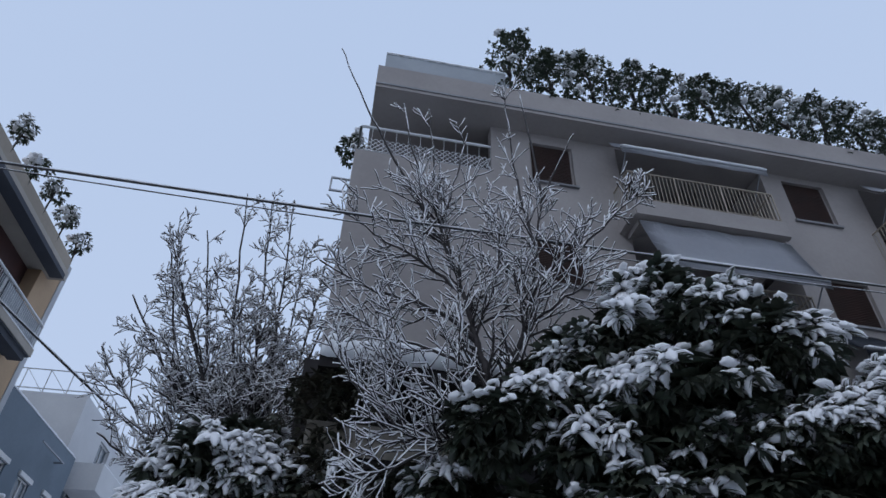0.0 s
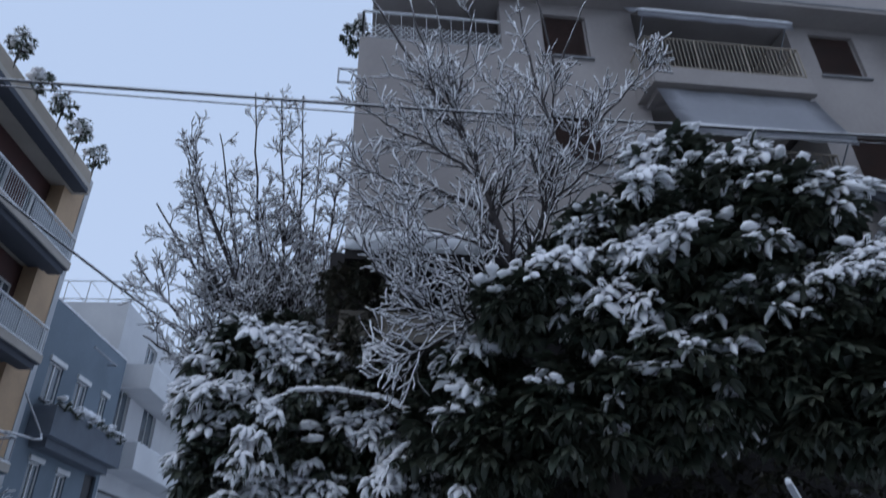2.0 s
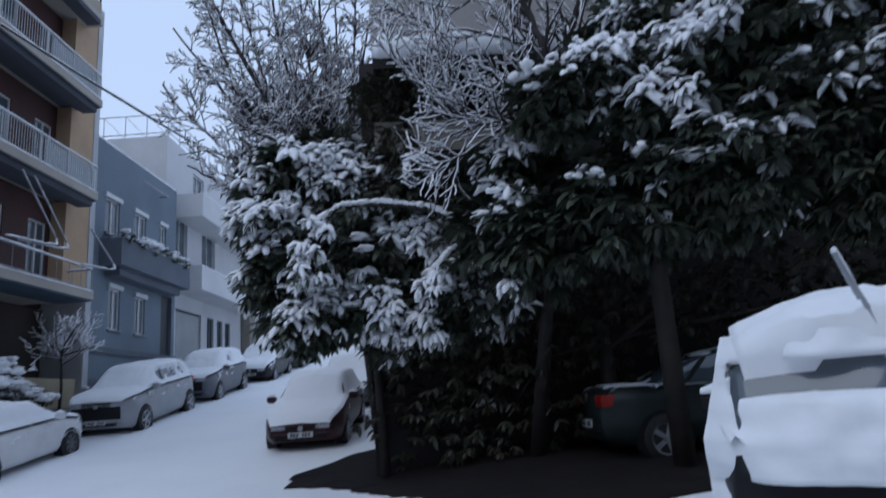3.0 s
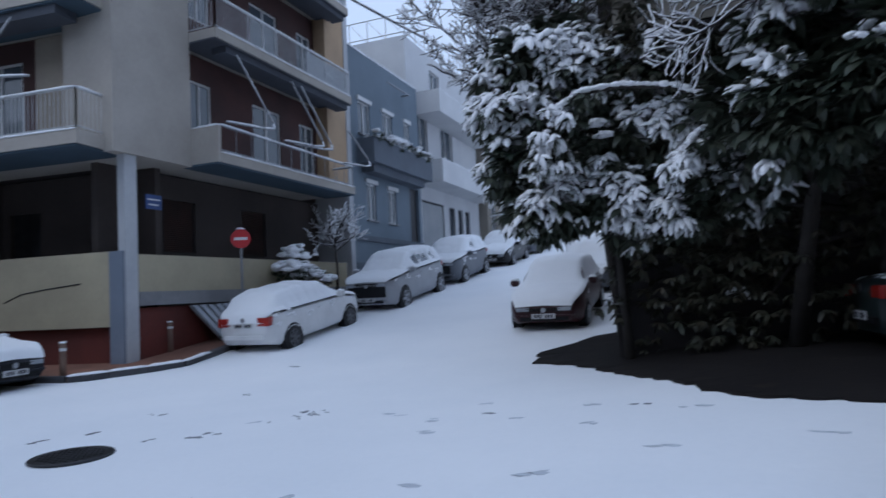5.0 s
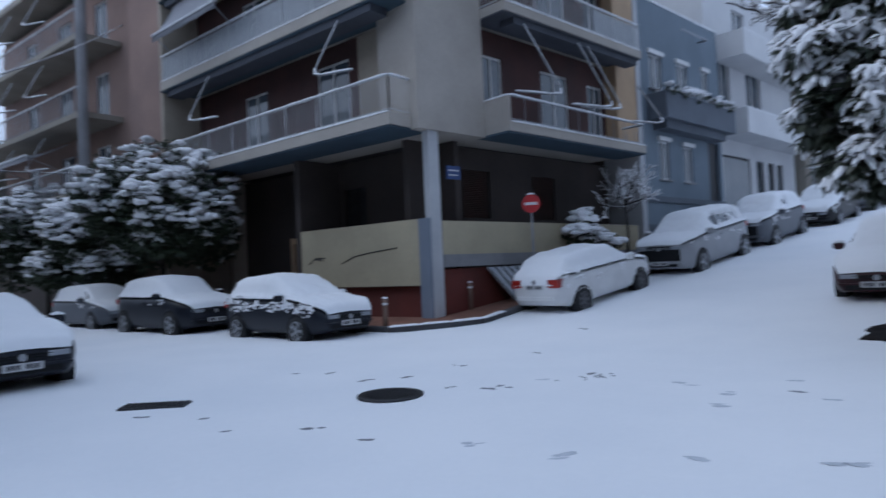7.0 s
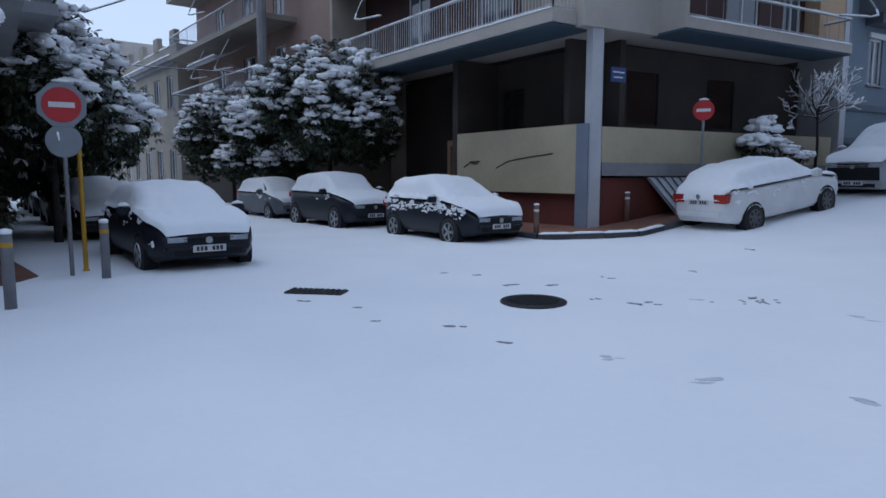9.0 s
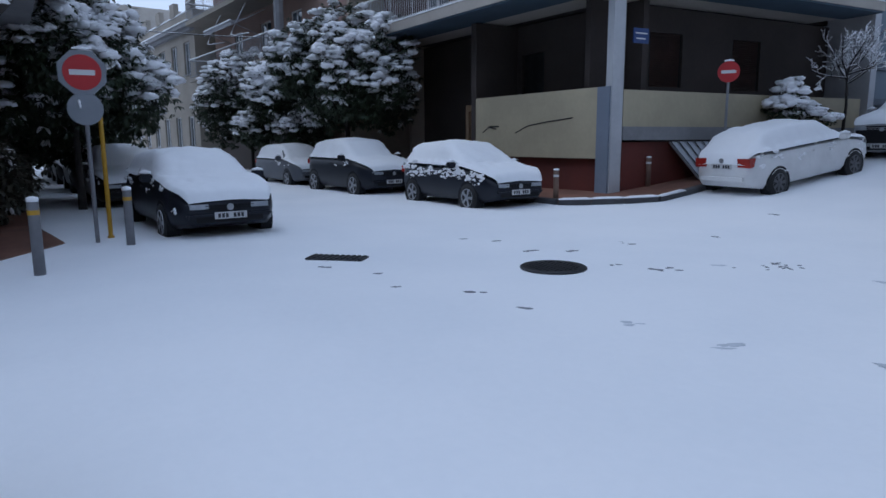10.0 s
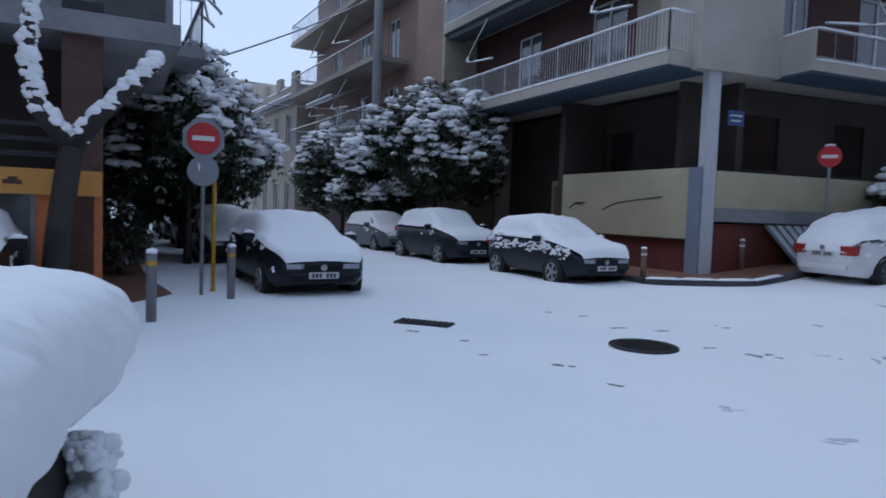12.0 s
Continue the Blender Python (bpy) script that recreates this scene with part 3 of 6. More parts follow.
lean = [RSIDE.at(2.0, -0.12, 1.42), RSIDE.at(3.7, -0.12, 1.42), RSIDE.at(3.9, 0.42, 0.62), RSIDE.at(2.5, 0.42, 0.52)]
bm.faces.new([bm.verts.new(p) for p in lean])
r = bmesh.ops.extrude_face_region(bm, geom=bm.faces[:])
for v in r["geom"]:
    if isinstance(v, bmesh.types.BMVert):
        v.co += Vector((0.03, 0, 0.04))
hatch = part("basement_window_hood", bm, STEEL, block, "slanted metal basement hood")
bm = bmesh.new()
for k in range(7):
    q = k / 6
    tube(bm, [lean[0].lerp(lean[1], q) + Vector((0.05, 0, 0.06)), lean[3].lerp(lean[2], q) + Vector((0.05, 0, 0.06))], 0.014, 5)
part("hood_rib", bm, IRON, hatch)
# sprayed lines on the panel
for pts in ([(1.3, 2.06), (2.3, 1.98), (3.0, 1.9), (3.5, 1.72)], [(4.25, 1.92), (4.7, 1.9), (5.0, 1.75)], [(4.35, 1.84), (4.75, 1.9)]):
    bm = bmesh.new()
    for (a, b), (c, d) in zip(pts, pts[1:]):
        box(bm, Side(LSIDE.at(a, 0, 0), math.degrees(math.atan2(-LSIDE.d.x, LSIDE.d.y)), True), 0, c - a, -0.045, -0.034, min(b, d) - 0.012, max(b, d) + 0.012) if abs(b - d) < 0.03 else tube(bm, [LSIDE.at(a, -0.036, b), LSIDE.at(c, -0.036, d)], 0.016, 5)
    part("sprayed_line", bm, GRAFFITI, block)
boxes("street_name_plate", SIGNBLUE, block, RSIDE, [(0.58, 1.05, -0.02, 0.01, 3.74, 4.08)], "small blue street name plate")
boxes("plate_bar", SIGNWHITE, block, RSIDE, [(0.63, 1.0, 0.01, 0.016, 3.95, 3.98), (0.65, 0.94, 0.01, 0.016, 3.83, 3.86)])

# slate-grey house next door
gh = thing("terraced_house", None, "slate-grey two-storey terraced house with a snowy planter balcony", "house")
gfr = Side(RSIDE.at(10.35, 0, 0), 5)
gh_w = 6.6
holes = [(0.75, 1.75, 7.75, 9.05), (2.85, 3.8, 7.75, 9.05), (5.0, 5.6, 8.2, 9.1), (1.2, 2.0, 4.4, 5.85), (3.1, 3.9, 4.4, 5.8), (5.3, 6.3, 2.3, 6.2)]
boxes("front_wall", GREYWALL, gh, gfr, pierced(gfr, 0, gh_w, 0.5, 11.05, -0.3, -0.02, holes), "slate-grey rendered front")
for h in holes[:5]:
    glazed(gh, gfr, *h, -0.12, "window")
    boxes("lintel", WHITEPAINT, gh, gfr, [(h[0] - 0.08, h[1] + 0.08, -0.02, 0.06, h[3], h[3] + 0.16)])
boxes("front_door", IRON, gh, gfr, [(5.32, 6.28, -0.2, -0.14, 2.3, 6.2)], "tall dark street door")
boxes("string_course", GREYTRIM, gh, gfr, [(0, gh_w, -0.02, 0.05, 3.55, 3.75), (0, gh_w, -0.02, 0.04, 2.5, 2.7)], "darker grey band")
boxes("planter_balcony", GREYTRIM, gh, gfr, [(0.5, gh_w - 0.3, -0.02, 0.75, 6.5, 6.75)], "dark grey planter balcony")
boxes("planter_front", GREYTRIM, gh, gfr, [(0.5, gh_w - 0.3, 0.62, 0.75, 6.75, 7.45)])
for a, b in ((0.5, 0.63), (gh_w - 0.43, gh_w - 0.3)):
    boxes("planter_end", GREYTRIM, gh, gfr, [(a, b, -0.02, 0.62, 6.75, 7.45)])
boxes("planter_bracket", GREYTRIM, gh, gfr, [(0.9, gh_w - 0.7, -0.02, 0.5, 6.2, 6.5)])
boxes("side_walls", GREYWALL, gh, gfr, [(0.0, 0.25, -9, -0.3, 0, 11.05), (gh_w - 0.25, gh_w, -9, -0.3, 0, 11.05), (0, gh_w, -9.2, -9, 0, 11.05)])
boxes("roof", CONCRETE, gh, gfr, [(0.25, gh_w - 0.25, -9, -0.3, 10.5, 10.7)])
bm = bmesh.new()
snow_strip(bm, gfr.at(0, -0.16, 11.05), gfr.at(gh_w, -0.16, 11.05), 0.34, 0.09)
part("roof_snow", bm, SNOW, gh, "snow on the roof edge", True)
boxes("flag_pole", STEEL, gh, gfr, [(2.8, 5.0, 0.3, 0.34, 10.25, 10.3), (4.9, 5.0, -0.02, 0.3, 10.25, 10.3)])

# white house with solid balconies
wh = thing("white_house", None, "white modern house with solid curved balconies and a roof rail", "house")
wfr = Side(RSIDE.at(16.95, -0.5, 0), 5)
holes = [(1.0, 2.4, 8.2, 10.4), (4.2, 6.0, 8.2, 10.4), (1.2, 4.2, 2.6, 6.0), (5.0, 5.9, 3.4, 6.0), (6.4, 7.2, 3.4, 6.0), (7.6, 8.4, 3.4, 6.0), (3.0, 4.4, 11.2, 13.0)]
boxes("front_wall", WHITEWALL, wh, wfr, pierced(wfr, 0, 10.2, 0.8, 13.8, -0.3, 0, holes), "white rendered front")
for h in holes:
    glazed(wh, wfr, *h, -0.15, "window", IRON if h[2] < 4 else WHITEPAINT, sill=False, curtain=h[2] > 4)
boxes("shop_screen", FROSTED, wh, wfr, [(1.25, 4.1, -0.1, -0.06, 2.6, 5.9)])
boxes("side_wall", WHITEWALL, wh, wfr, [(0, 0.25, -9, -0.3, 0, 13.8), (9.95, 10.2, -9, -0.3, 0, 13.8), (0, 10.2, -9.2, -9, 0, 13.8)], "white side wall above the neighbour")
boxes("roof", CONCRETE, wh, wfr, [(0.25, 9.95, -9, -0.3, 13.3, 13.5)])
for z in (6.7, 10.1):
    for q in range(1):
        boxes("balcony", WHITEWALL, wh, wfr, [(0.8, 9.9, 0.0, 1.35, z, z + 0.2), (0.8, 9.9, 1.2, 1.35, z + 0.2, z + 1.1), (0.8, 0.95, 0.0, 1.2, z + 0.2, z + 1.1), (9.75, 9.9, 0.0, 1.2, z + 0.2, z + 1.1)], "solid white balcony")
    bm = bmesh.new()
    snow_strip(bm, wfr.at(0.8, 1.27, z + 1.1), wfr.at(9.9, 1.27, z + 1.1), 0.16, 0.06)
    part("balcony_snow", bm, SNOW, wh, "snow on the balcony edge", True)
bm = bmesh.new()
for a, b in (((0.1, 0, 0), (0.1, -8, 0)), ((0.1, 0, 0), (10, 0, 0))):
    for z in (14.0, 14.9):
        tube(bm, [wfr.at(a[0], a[1], z), wfr.at(b[0], b[1], z)], 0.03, 5)
    for i in range(9):
        q0, q1 = i / 8, min(1, (i + 1) / 8)
        p0 = wfr.at(a[0] + (b[0] - a[0]) * q0, a[1] + (b[1] - a[1]) * q0, 13.8)
        p1 = wfr.at(a[0] + (b[0] - a[0]) * q1, a[1] + (b[1] - a[1]) * q1, 14.9)
        tube(bm, [p0, p0 + Vector((0, 0, 1.1))], 0.025, 5)
        tube(bm, [p0, p1], 0.015, 4)
part("roof_rail", bm, RAILPAINT, wh, "white lattice roof rail")


# further houses up the street
def plain_house(fr, w, h, base, deep, mats, label, rows, balconies=(), name="house"):
    t = thing(name, None, label, "house")
    hs = [(s, s + 1.1, z, z + 1.5) for z in rows for s in np.arange(0.8, w - 1.5, 2.3)]
    boxes("front_wall", mats, t, fr, pierced(fr, 0, w, base, h, -0.3, 0, hs))
    boxes("side_wall", mats, t, fr, [(0, 0.25, -deep, -0.3, base, h), (w - 0.25, w, -deep, -0.3, base, h), (0.25, w - 0.25, -deep, -deep + 0.2, base, h)])
    boxes("roof", CONCRETE, t, fr, [(0.25, w - 0.25, -deep + 0.2, -0.3, h - 0.3, h - 0.1)])
    bm = bmesh.new()
    snow_strip(bm, fr.at(0, -0.15, h), fr.at(w, -0.15, h), 0.34, 0.1)
    part("roof_snow", bm, SNOW, t, "snow along the roof edge", True)
    for q in hs:
        glazed(t, fr, *q, -0.12, "window", leaves=2)
    for z in balconies:
        boxes("balcony_slab", mats, t, fr, [(0.3, w - 0.3, 0, 1.0, z, z + 0.2)])
        railing(t, fr, 0.35, w - 0.35, 0.95, z + 0.2, z + 1.15, 0.16, RAILPAINT, (0.35, w - 0.35), depth=0.95)
    return t


plain_house(Side(RSIDE.at(27.3, 0, 0), 5), 9, 11.5, 1.5, 9, FADEDWALL, "faded beige house with railed balconies up the street", (5.2, 8.4), (4.8, 8.0))
plain_house(Side(RSIDE.at(36.5, 0.3, 0), 5), 10, 12.5, 3, 9, WHITEWALL, "pale house far up the street", (6.4, 9.6), (9.2,))
plain_house(Side(RSIDE.at(48, 9.0, 0), 95), 13, 14.5, 3, 9, FADEDWALL, "beige house closing the head of the street", (7.5, 10.8), (7.2, 10.4))

# the tall apartment house behind the evergreens
fh = thing("apartment_building", None, "greyed cream apartment block with roof garden and snowy awnings", "apartment building")
FS = Side((-1.66, 10.87, 0), -81.5)
FT, FB = 15.62, 14.76
win = [(4.02, 5.17, 13.0, 14.4), (11.2, 12.45, 13.1, 14.55)]
win2 = [(4.02, 5.17, 9.9, 11.2), (11.2, 12.45, 9.9, 11.2), (4.02, 5.17, 6.7, 8.0), (11.2, 12.45, 6.7, 8.0)]
bays = [(6.4, 10.6, z, z + 2.85) for z in (11.85, 8.75, 5.65)] + [(13.6, 18.0, z, z + 2.85) for z in (11.85, 8.75, 5.65)]
loggia = (-0.35, 3.0, 13.1, FB)
boxes("front_wall", FWALL, fh, FS, pierced(FS, -0.35, 22, 7.4, FB, -0.3, 0, win + win2[:2] + [h for h in bays if h[2] > 8] + [(6.4, 10.6, 7.4, 8.4), (13.6, 18.0, 7.4, 8.4), loggia]), "greyed cream rendered front")
# Lower storeys take the near-black render in place of canopy shade.
boxes("lower_front_wall", SHADEWALL, fh, FS, pierced(FS, -0.6, 22, 0, 7.4, -0.3, 0, [(6.4, 10.6, 5.65, 7.4), (13.6, 18.0, 5.65, 7.4)]), "lower storeys hidden by trees, canopy shade in their colour")
boxes("side_wall", FWALL, fh, FS, [(-0.35, -0.1, -11, -0.3, 0, 13.1), (21.8, 22, -11, -0.3, 0, FB), (-0.35, 22, -11.2, -11, 0, FB), (-0.35, -0.1, -11, -4.0, 13.1, FB)])
boxes("roof_slab", FWALL, fh, FS, [(-0.1, 22, -11, 0.66, FB, FB + 0.12), (-0.1, 22, 0.51, 0.66, FB + 0.12, FT), (-0.1, 0.05, -11, 0.51, FB + 0.12, FT)], "projecting cream roof cornice")
boxes("cornice_groove", CONCRETE, fh, FS, [(-0.1, 22, 0.66, 0.69, FB + 0.1, FB + 0.16)])
boxes("roof_bed", CONCRETE, fh, FS, [(0.05, 21.8, -10.8, 0.51, FB + 0.12, FB + 0.5)])
boxes("loggia_back", FWALL, fh, FS, [(0.1, 3.0, -2.0, -1.8, 12.7, FB)])
boxes("loggia_floor", FWALL, fh, FS, [(-0.35, 3.0, -1.8, -0.3, 12.8, 13.0)])
r = railing(fh, FS, -0.3, 3.0, -0.06, 13.1, 14.0, 0.3, RAILPAINT, (-0.3,), True, None, "white lattice loggia rail", 1.7)
bm = bmesh.new()
for i in range(24):
    s = -0.3 + 3.3 * i / 24
    for sg in (1, -1):
        a, b = (s, 13.2) if sg > 0 else (s, 13.62), (min(3.0, s + 0.4), 13.62) if sg > 0 else (min(3.0, s + 0.4), 13.2)
        tube(bm, [FS.at(a[0], -0.06, a[1]), FS.at(b[0], -0.06, b[1])], 0.011, 4)
part("lattice", bm, RAILPAINT, r)
for h in win:
    glazed(fh, FS, *h, -0.14, "window", FWALL, shutter=DARKBROWN)
for h in win2[:2]:
    glazed(fh, FS, *h, -0.14, "window", FWALL, shutter=DARKBROWN)
for h in bays:
    s0, s1, z0, z1 = h
    for a, b in ((s0 - 0.2, s0), (s1, s1 + 0.2)):
        boxes("bay_side", FWALL, fh, FS, [(a, b, -1.9, -0.3, z0, z1)])
    # Shutter brown on this wall puts the bay's shade into the colour.
    boxes("bay_back", DARKBROWN, fh, FS, pierced(FS, s0, s1, z0, z1, -1.9, -1.75, [(s0 + 0.8, s0 + 2.4, z0 + 0.1, z0 + 2.2)]), "bay back wall, its shade put in as dark brown")
    glazed(fh, FS, s0 + 0.8, s0 + 2.4, z0 + 0.1, z0 + 2.2, -1.82, "balcony_door", sill=False)
    a, b = s0 - 0.3, s1 - 0.62
    boxes("balcony_slab", FWALL, fh, FS, [(a, b, -1.75, 0.72, z0 - 0.2, z0)], "cream balcony slab")
    boxes("balcony_skirt", FWALL, fh, FS, [(a, b, 0.72, 0.86, z0 - 0.3, z0 + 0.2)], "solid cream balcony skirt")
    boxes("skirt_moulding", FWALL, fh, FS, [(a + 0.03, b - 0.03, 0.86, 0.9, z0 - 0.3, z0 - 0.12)])
    for c, d in ((a, a + 0.1), (b - 0.1, b)):
        boxes("balcony_cheek", FWALL, fh, FS, [(c, d, 0.0, 0.72, z0, z0 + 0.2)])
    boxes("slab_step", FWALL, fh, FS, [(a + 0.2, b - 0.2, 0.02, 0.6, z0 - 0.34, z0 - 0.2)])
    if z0 > 8:
        railing(fh, FS, a + 0.05, b - 0.05, 0.8, z0 + 0.2, z0 + 1.15, 0.1, BEIGE, (a + 0.05, b - 0.05), False, None, "brown-beige balcony railing", 0.8)


def awning(fr, s0, s1, n0, n1, z0, z1, canvas, label, parent):
    bm = bmesh.new()
    rows = []
    for i in range(9):
        s = s0 + (s1 - s0) * i / 8
        sag = 0.03 * math.sin(i * 2.2)
        rows.append([bm.verts.new(fr.at(s, n0 + (n1 - n0) * q, z0 + (z1 - z0) * q - 0.10 * math.sin(q * math.pi) + sag)) for q in (0, 0.25, 0.5, 0.75, 1)] + [bm.verts.new(fr.at(s, n1 + 0.01, z1 - 0.2 + 0.03 * (i % 2)))])
    for a, b in zip(rows, rows[1:]):
        for j in range(5):
            bm.faces.new((a[j], b[j], b[j + 1], a[j + 1]))
    geo = bmesh.ops.solidify(bm, geom=bm.faces[:], thickness=0.015)
    t = part("awning", bm, canvas, parent, label, True)
    bm = bmesh.new()
    tube(bm, [fr.at(s0, n1, z1), fr.at(s1, n1, z1)], 0.03, 6)
    for s in (s0 + 0.15, s1 - 0.15):
        tube(bm, [fr.at(s, n1, z1), fr.at(s, n0, z1 - 0.6)], 0.018, 5)
    part("awning_bar", bm, STEEL, t)
    bm = bmesh.new()
    snow_strip(bm, fr.at(s0, n1, z1 + 0.02), fr.at(s1, n1, z1 + 0.02), 0.1, 0.07)
    part("awning_snow", bm, SNOW, t, "snow along the awning edge", True)


awning(FS, 6.05, 9.95, 0.35, 0.92, 14.5, 13.72, CANVAS, "pale awning half rolled with snow", fh)
awning(FS, 6.15, 9.85, 0.88, 1.5, 11.35, 9.8, CANVAS, "pale awning let down, covered with snow", fh)
awning(FS, 10.75, 13.1, 0.05, 0.8, 9.6, 8.75, DARKCANVAS, "dark awning with snow on its edge", fh)
awning(FS, 13.3, 17.6, 0.35, 0.92, 14.5, 13.72, CANVAS, "pale awning half rolled with snow", fh)
awning(LSIDE, 6.6, 10.6, 1.06, 1.8, 10.9, 9.65, CANVAS, "pale awning let down, covered with snow", block)
# glass screen at the roof's end
bm = bmesh.new()
box(bm, FS, 0.06, 3.3, 0.52, 0.54, FT - 0.05, FT + 0.72)
box(bm, FS, 0.06, 0.08, -3, 0.52, FT - 0.05, FT + 0.72)
scr = part("roof_screen", bm, FROSTED, fh, "frosted glass roof screen with snow")
bm = bmesh.new()
snow_strip(bm, FS.at(0.06, 0.53, FT + 0.72), FS.at(3.3, 0.53, FT + 0.72), 0.1, 0.07)
part("screen_snow", bm, SNOW, scr, "snow on the screen", True)
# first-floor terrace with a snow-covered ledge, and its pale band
boxes("terrace", SHADEWALL, fh, FS, [(-0.3, 5.6, 0.0, 1.0, 6.75, 7.0)], "dark terrace ledge")
# Beige band takes a darker render, putting tree shade into its colour.
boxes("terrace_band", FADEDWALL, fh, FS, [(-0.33, 3.0, 0.0, 1.0, 5.28, 5.8)], "beige terrace band dimmed for tree shade")
boxes("terrace_floor", SHADEWALL, fh, FS, [(-0.33, 7, 0.0, 0.98, 4.98, 5.28)])
bm = bmesh.new()
for q in range(4):
    snow_strip(bm, FS.at(-0.3, 0.15 + 0.24 * q, 6.98), FS.at(5.6, 0.15 + 0.24 * q, 6.98), 0.34, 0.62 - 0.06 * q)
part("terrace_snow", bm, SNOW, fh, "thick snow on the terrace ledge", True)
boxes("side_bracket", STEEL, fh, FS, [(-0.8, -0.35, -0.3, -0.26, 12.3, 12.34), (-0.8, -0.76, -0.3, -0.26, 11.9, 12.3), (-0.8, -0.35, -0.3, -0.26, 11.9, 11.94)], "small steel bracket")


# the street to the west: houses beyond the corner block
wall2 = Side(LSIDE.at(11.95, 0.6, 0), 103.5, True)
pk = thing("apartment_building", None, "dusky pink apartment block with deep snowy balconies", "apartment building")
boxes("flank_wall", PINKWALL, pk, wall2, [(0, 2.6, -7, 0.15, 0, 15.5)], "dusky pink flank")
boxes("rear_wall", FADEDWALL, pk, wall2, [(2.6, 17.5, -7.2, -7, 0, 15.5), (17.3, 17.5, -7, -0.5, 0, 15.5)])
boxes("roof_slab", FADEDWALL, pk, wall2, [(2.6, 17.5, -7, 0.9, 14.6, 14.9)])
bm = bmesh.new()
tube(bm, [wall2.at(4.0, 1.3, 0), wall2.at(4.0, 1.3, 15)], 0.2, 8)
part("street_pillar", bm, CONCRETE, pk, "grey round pillar")
for z in (4.9, 8.0, 11.1):
    hs = [(5.5, 6.7, z + 0.25, z + 2.4), (9.0, 10.4, z + 0.25, z + 2.4), (13, 14.2, z + 0.25, z + 2.4)]
    boxes("back_wall", PINKWALL, pk, wall2, pierced(wall2, 2.6, 17.5, z, z + 3.1, -0.6, -0.4, hs))
    for h in hs:
        glazed(pk, wall2, *h, -0.5, "balcony_door", sill=False)
    boxes("balcony_slab", FADEDWALL, pk, wall2, [(4.3, 17.3, -0.4, 1.3, z, z + 0.22)])
    railing(pk, wall2, 4.35, 17.2, 1.25, z + 0.22, z + 1.2, 0.16, STEEL, (17.2,), True, None, "grey balcony railing", 1.6)
    for s in (8.0, 11.5):
        awning_arm(pk, wall2, s, 1.2, z + 2.8, z + 1.4, 0.9, 0.6)
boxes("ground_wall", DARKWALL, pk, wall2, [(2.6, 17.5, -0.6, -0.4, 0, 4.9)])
awning(wall2, 8, 12, 0.2, 1.9, 7.6, 6.9, CANVAS, "pale awning with snow", pk)

low = thing("house", None, "old two-storey house with snowy cornice and parapet urns", "house")
lfr = Side(wall2.at(18.2, 0.6, 0), 104.5, True)
hs = [(s, s + 1.2, z, z + 1.9) for z in (1.2, 5.6) for s in np.arange(1, 17, 2.7)]
boxes("front_wall", FADEDWALL, low, lfr, pierced(lfr, 0, 18, 0, 9.2, -0.3, 0, hs))
boxes("side_wall", FADEDWALL, low, lfr, [(0, 0.3, -8, -0.3, 0, 9.2), (17.7, 18, -8, -0.3, 0, 9.2), (0, 18, -8.2, -8, 0, 9.2)])
boxes("roof", SNOW, low, lfr, [(0.3, 17.7, -8, -0.3, 8.7, 8.95)], "snow-covered flat roof")
boxes("cornice", CONCRETE, low, lfr, [(-0.1, 18.1, 0, 0.45, 8.2, 8.45), (-0.05, 18.05, 0, 0.25, 8.0, 8.2)], "projecting cornice")
for s in np.arange(0, 17.5, 3.4):
    boxes("parapet_block", FADEDWALL, low, lfr, [(s, s + 0.9, -0.2, 0.1, 9.2, 10.0)])
bm = bmesh.new()
snow_strip(bm, lfr.at(0, 0.3, 8.45), lfr.at(18, 0.3, 8.45), 0.4, 0.12)
snow_strip(bm, lfr.at(0, -0.1, 9.2), lfr.at(18, -0.1, 9.2), 0.3, 0.12)
part("cornice_snow", bm, SNOW, low, "snow on the cornice", True)
for h in hs:
    glazed(low, lfr, *h, -0.14, "window", leaves=2)
plain_house(Side(lfr.at(19, 2, 0), 106, True), 16, 12.5, 0, 9, CREAM, "cream house far along the west street", (2, 5.5, 9), (5, 8.4))
plain_house(Side((-82, 16, 0), 196, True), 26, 14.0, 0, 9, FADEDWALL, "pale house closing the west street", (2, 5.5, 9, 11.5))

# brown brick shop building on the near corner
shop = thing("shop_building", None, "brown brick corner building with an orange shopfront", "shop building")
SS = Side((-10.1, -2.2, 0), 191, True)
SW = Side((-10.1, -2.2, 0), 101)
boxes("orange_pillar", ORANGE, shop, SS, [(0.0, 0.8, -0.5, 0.0, 0, 1.53)], "orange painted pillar")
boxes("fascia", AMBER, shop, SS, [(0.0, 9, -0.3, 0.06, 1.53, 1.88)], "amber shop fascia with dark worn marks")
for s, w, z in ((0.95, 0.22, 1.66), (1.35, 0.3, 1.74), (1.95, 0.24, 1.62), (2.4, 0.3, 1.72), (3.0, 0.26, 1.64), (0.3, 0.24, 1.7)):
    boxes("fascia_mark", DARKBROWN, shop, SS, [(s, s + w, 0.06, 0.066, z, z + 0.06), (s + 0.05, s + w - 0.06, 0.06, 0.067, z + 0.06, z + 0.1)])
boxes("shop_window", GLASS, shop, SS, [(0.82, 8.9, -0.3, -0.26, 0.4, 1.52)], "dark shop window")
boxes("shop_sill", IRON, shop, SS, [(0.82, 8.9, -0.35, -0.1, 0, 0.4)])
for s in (0.82, 2.3, 3.8, 5.4):
    boxes("mullion", STEEL, shop, SS, [(s, s + 0.06, -0.26, -0.2, 0.4, 1.52)])
boxes("brick_pier", BRICK, shop, SS, [(0.0, 0.5, -0.4, -0.02, 1.88, 3.75)], "brown brick pier")
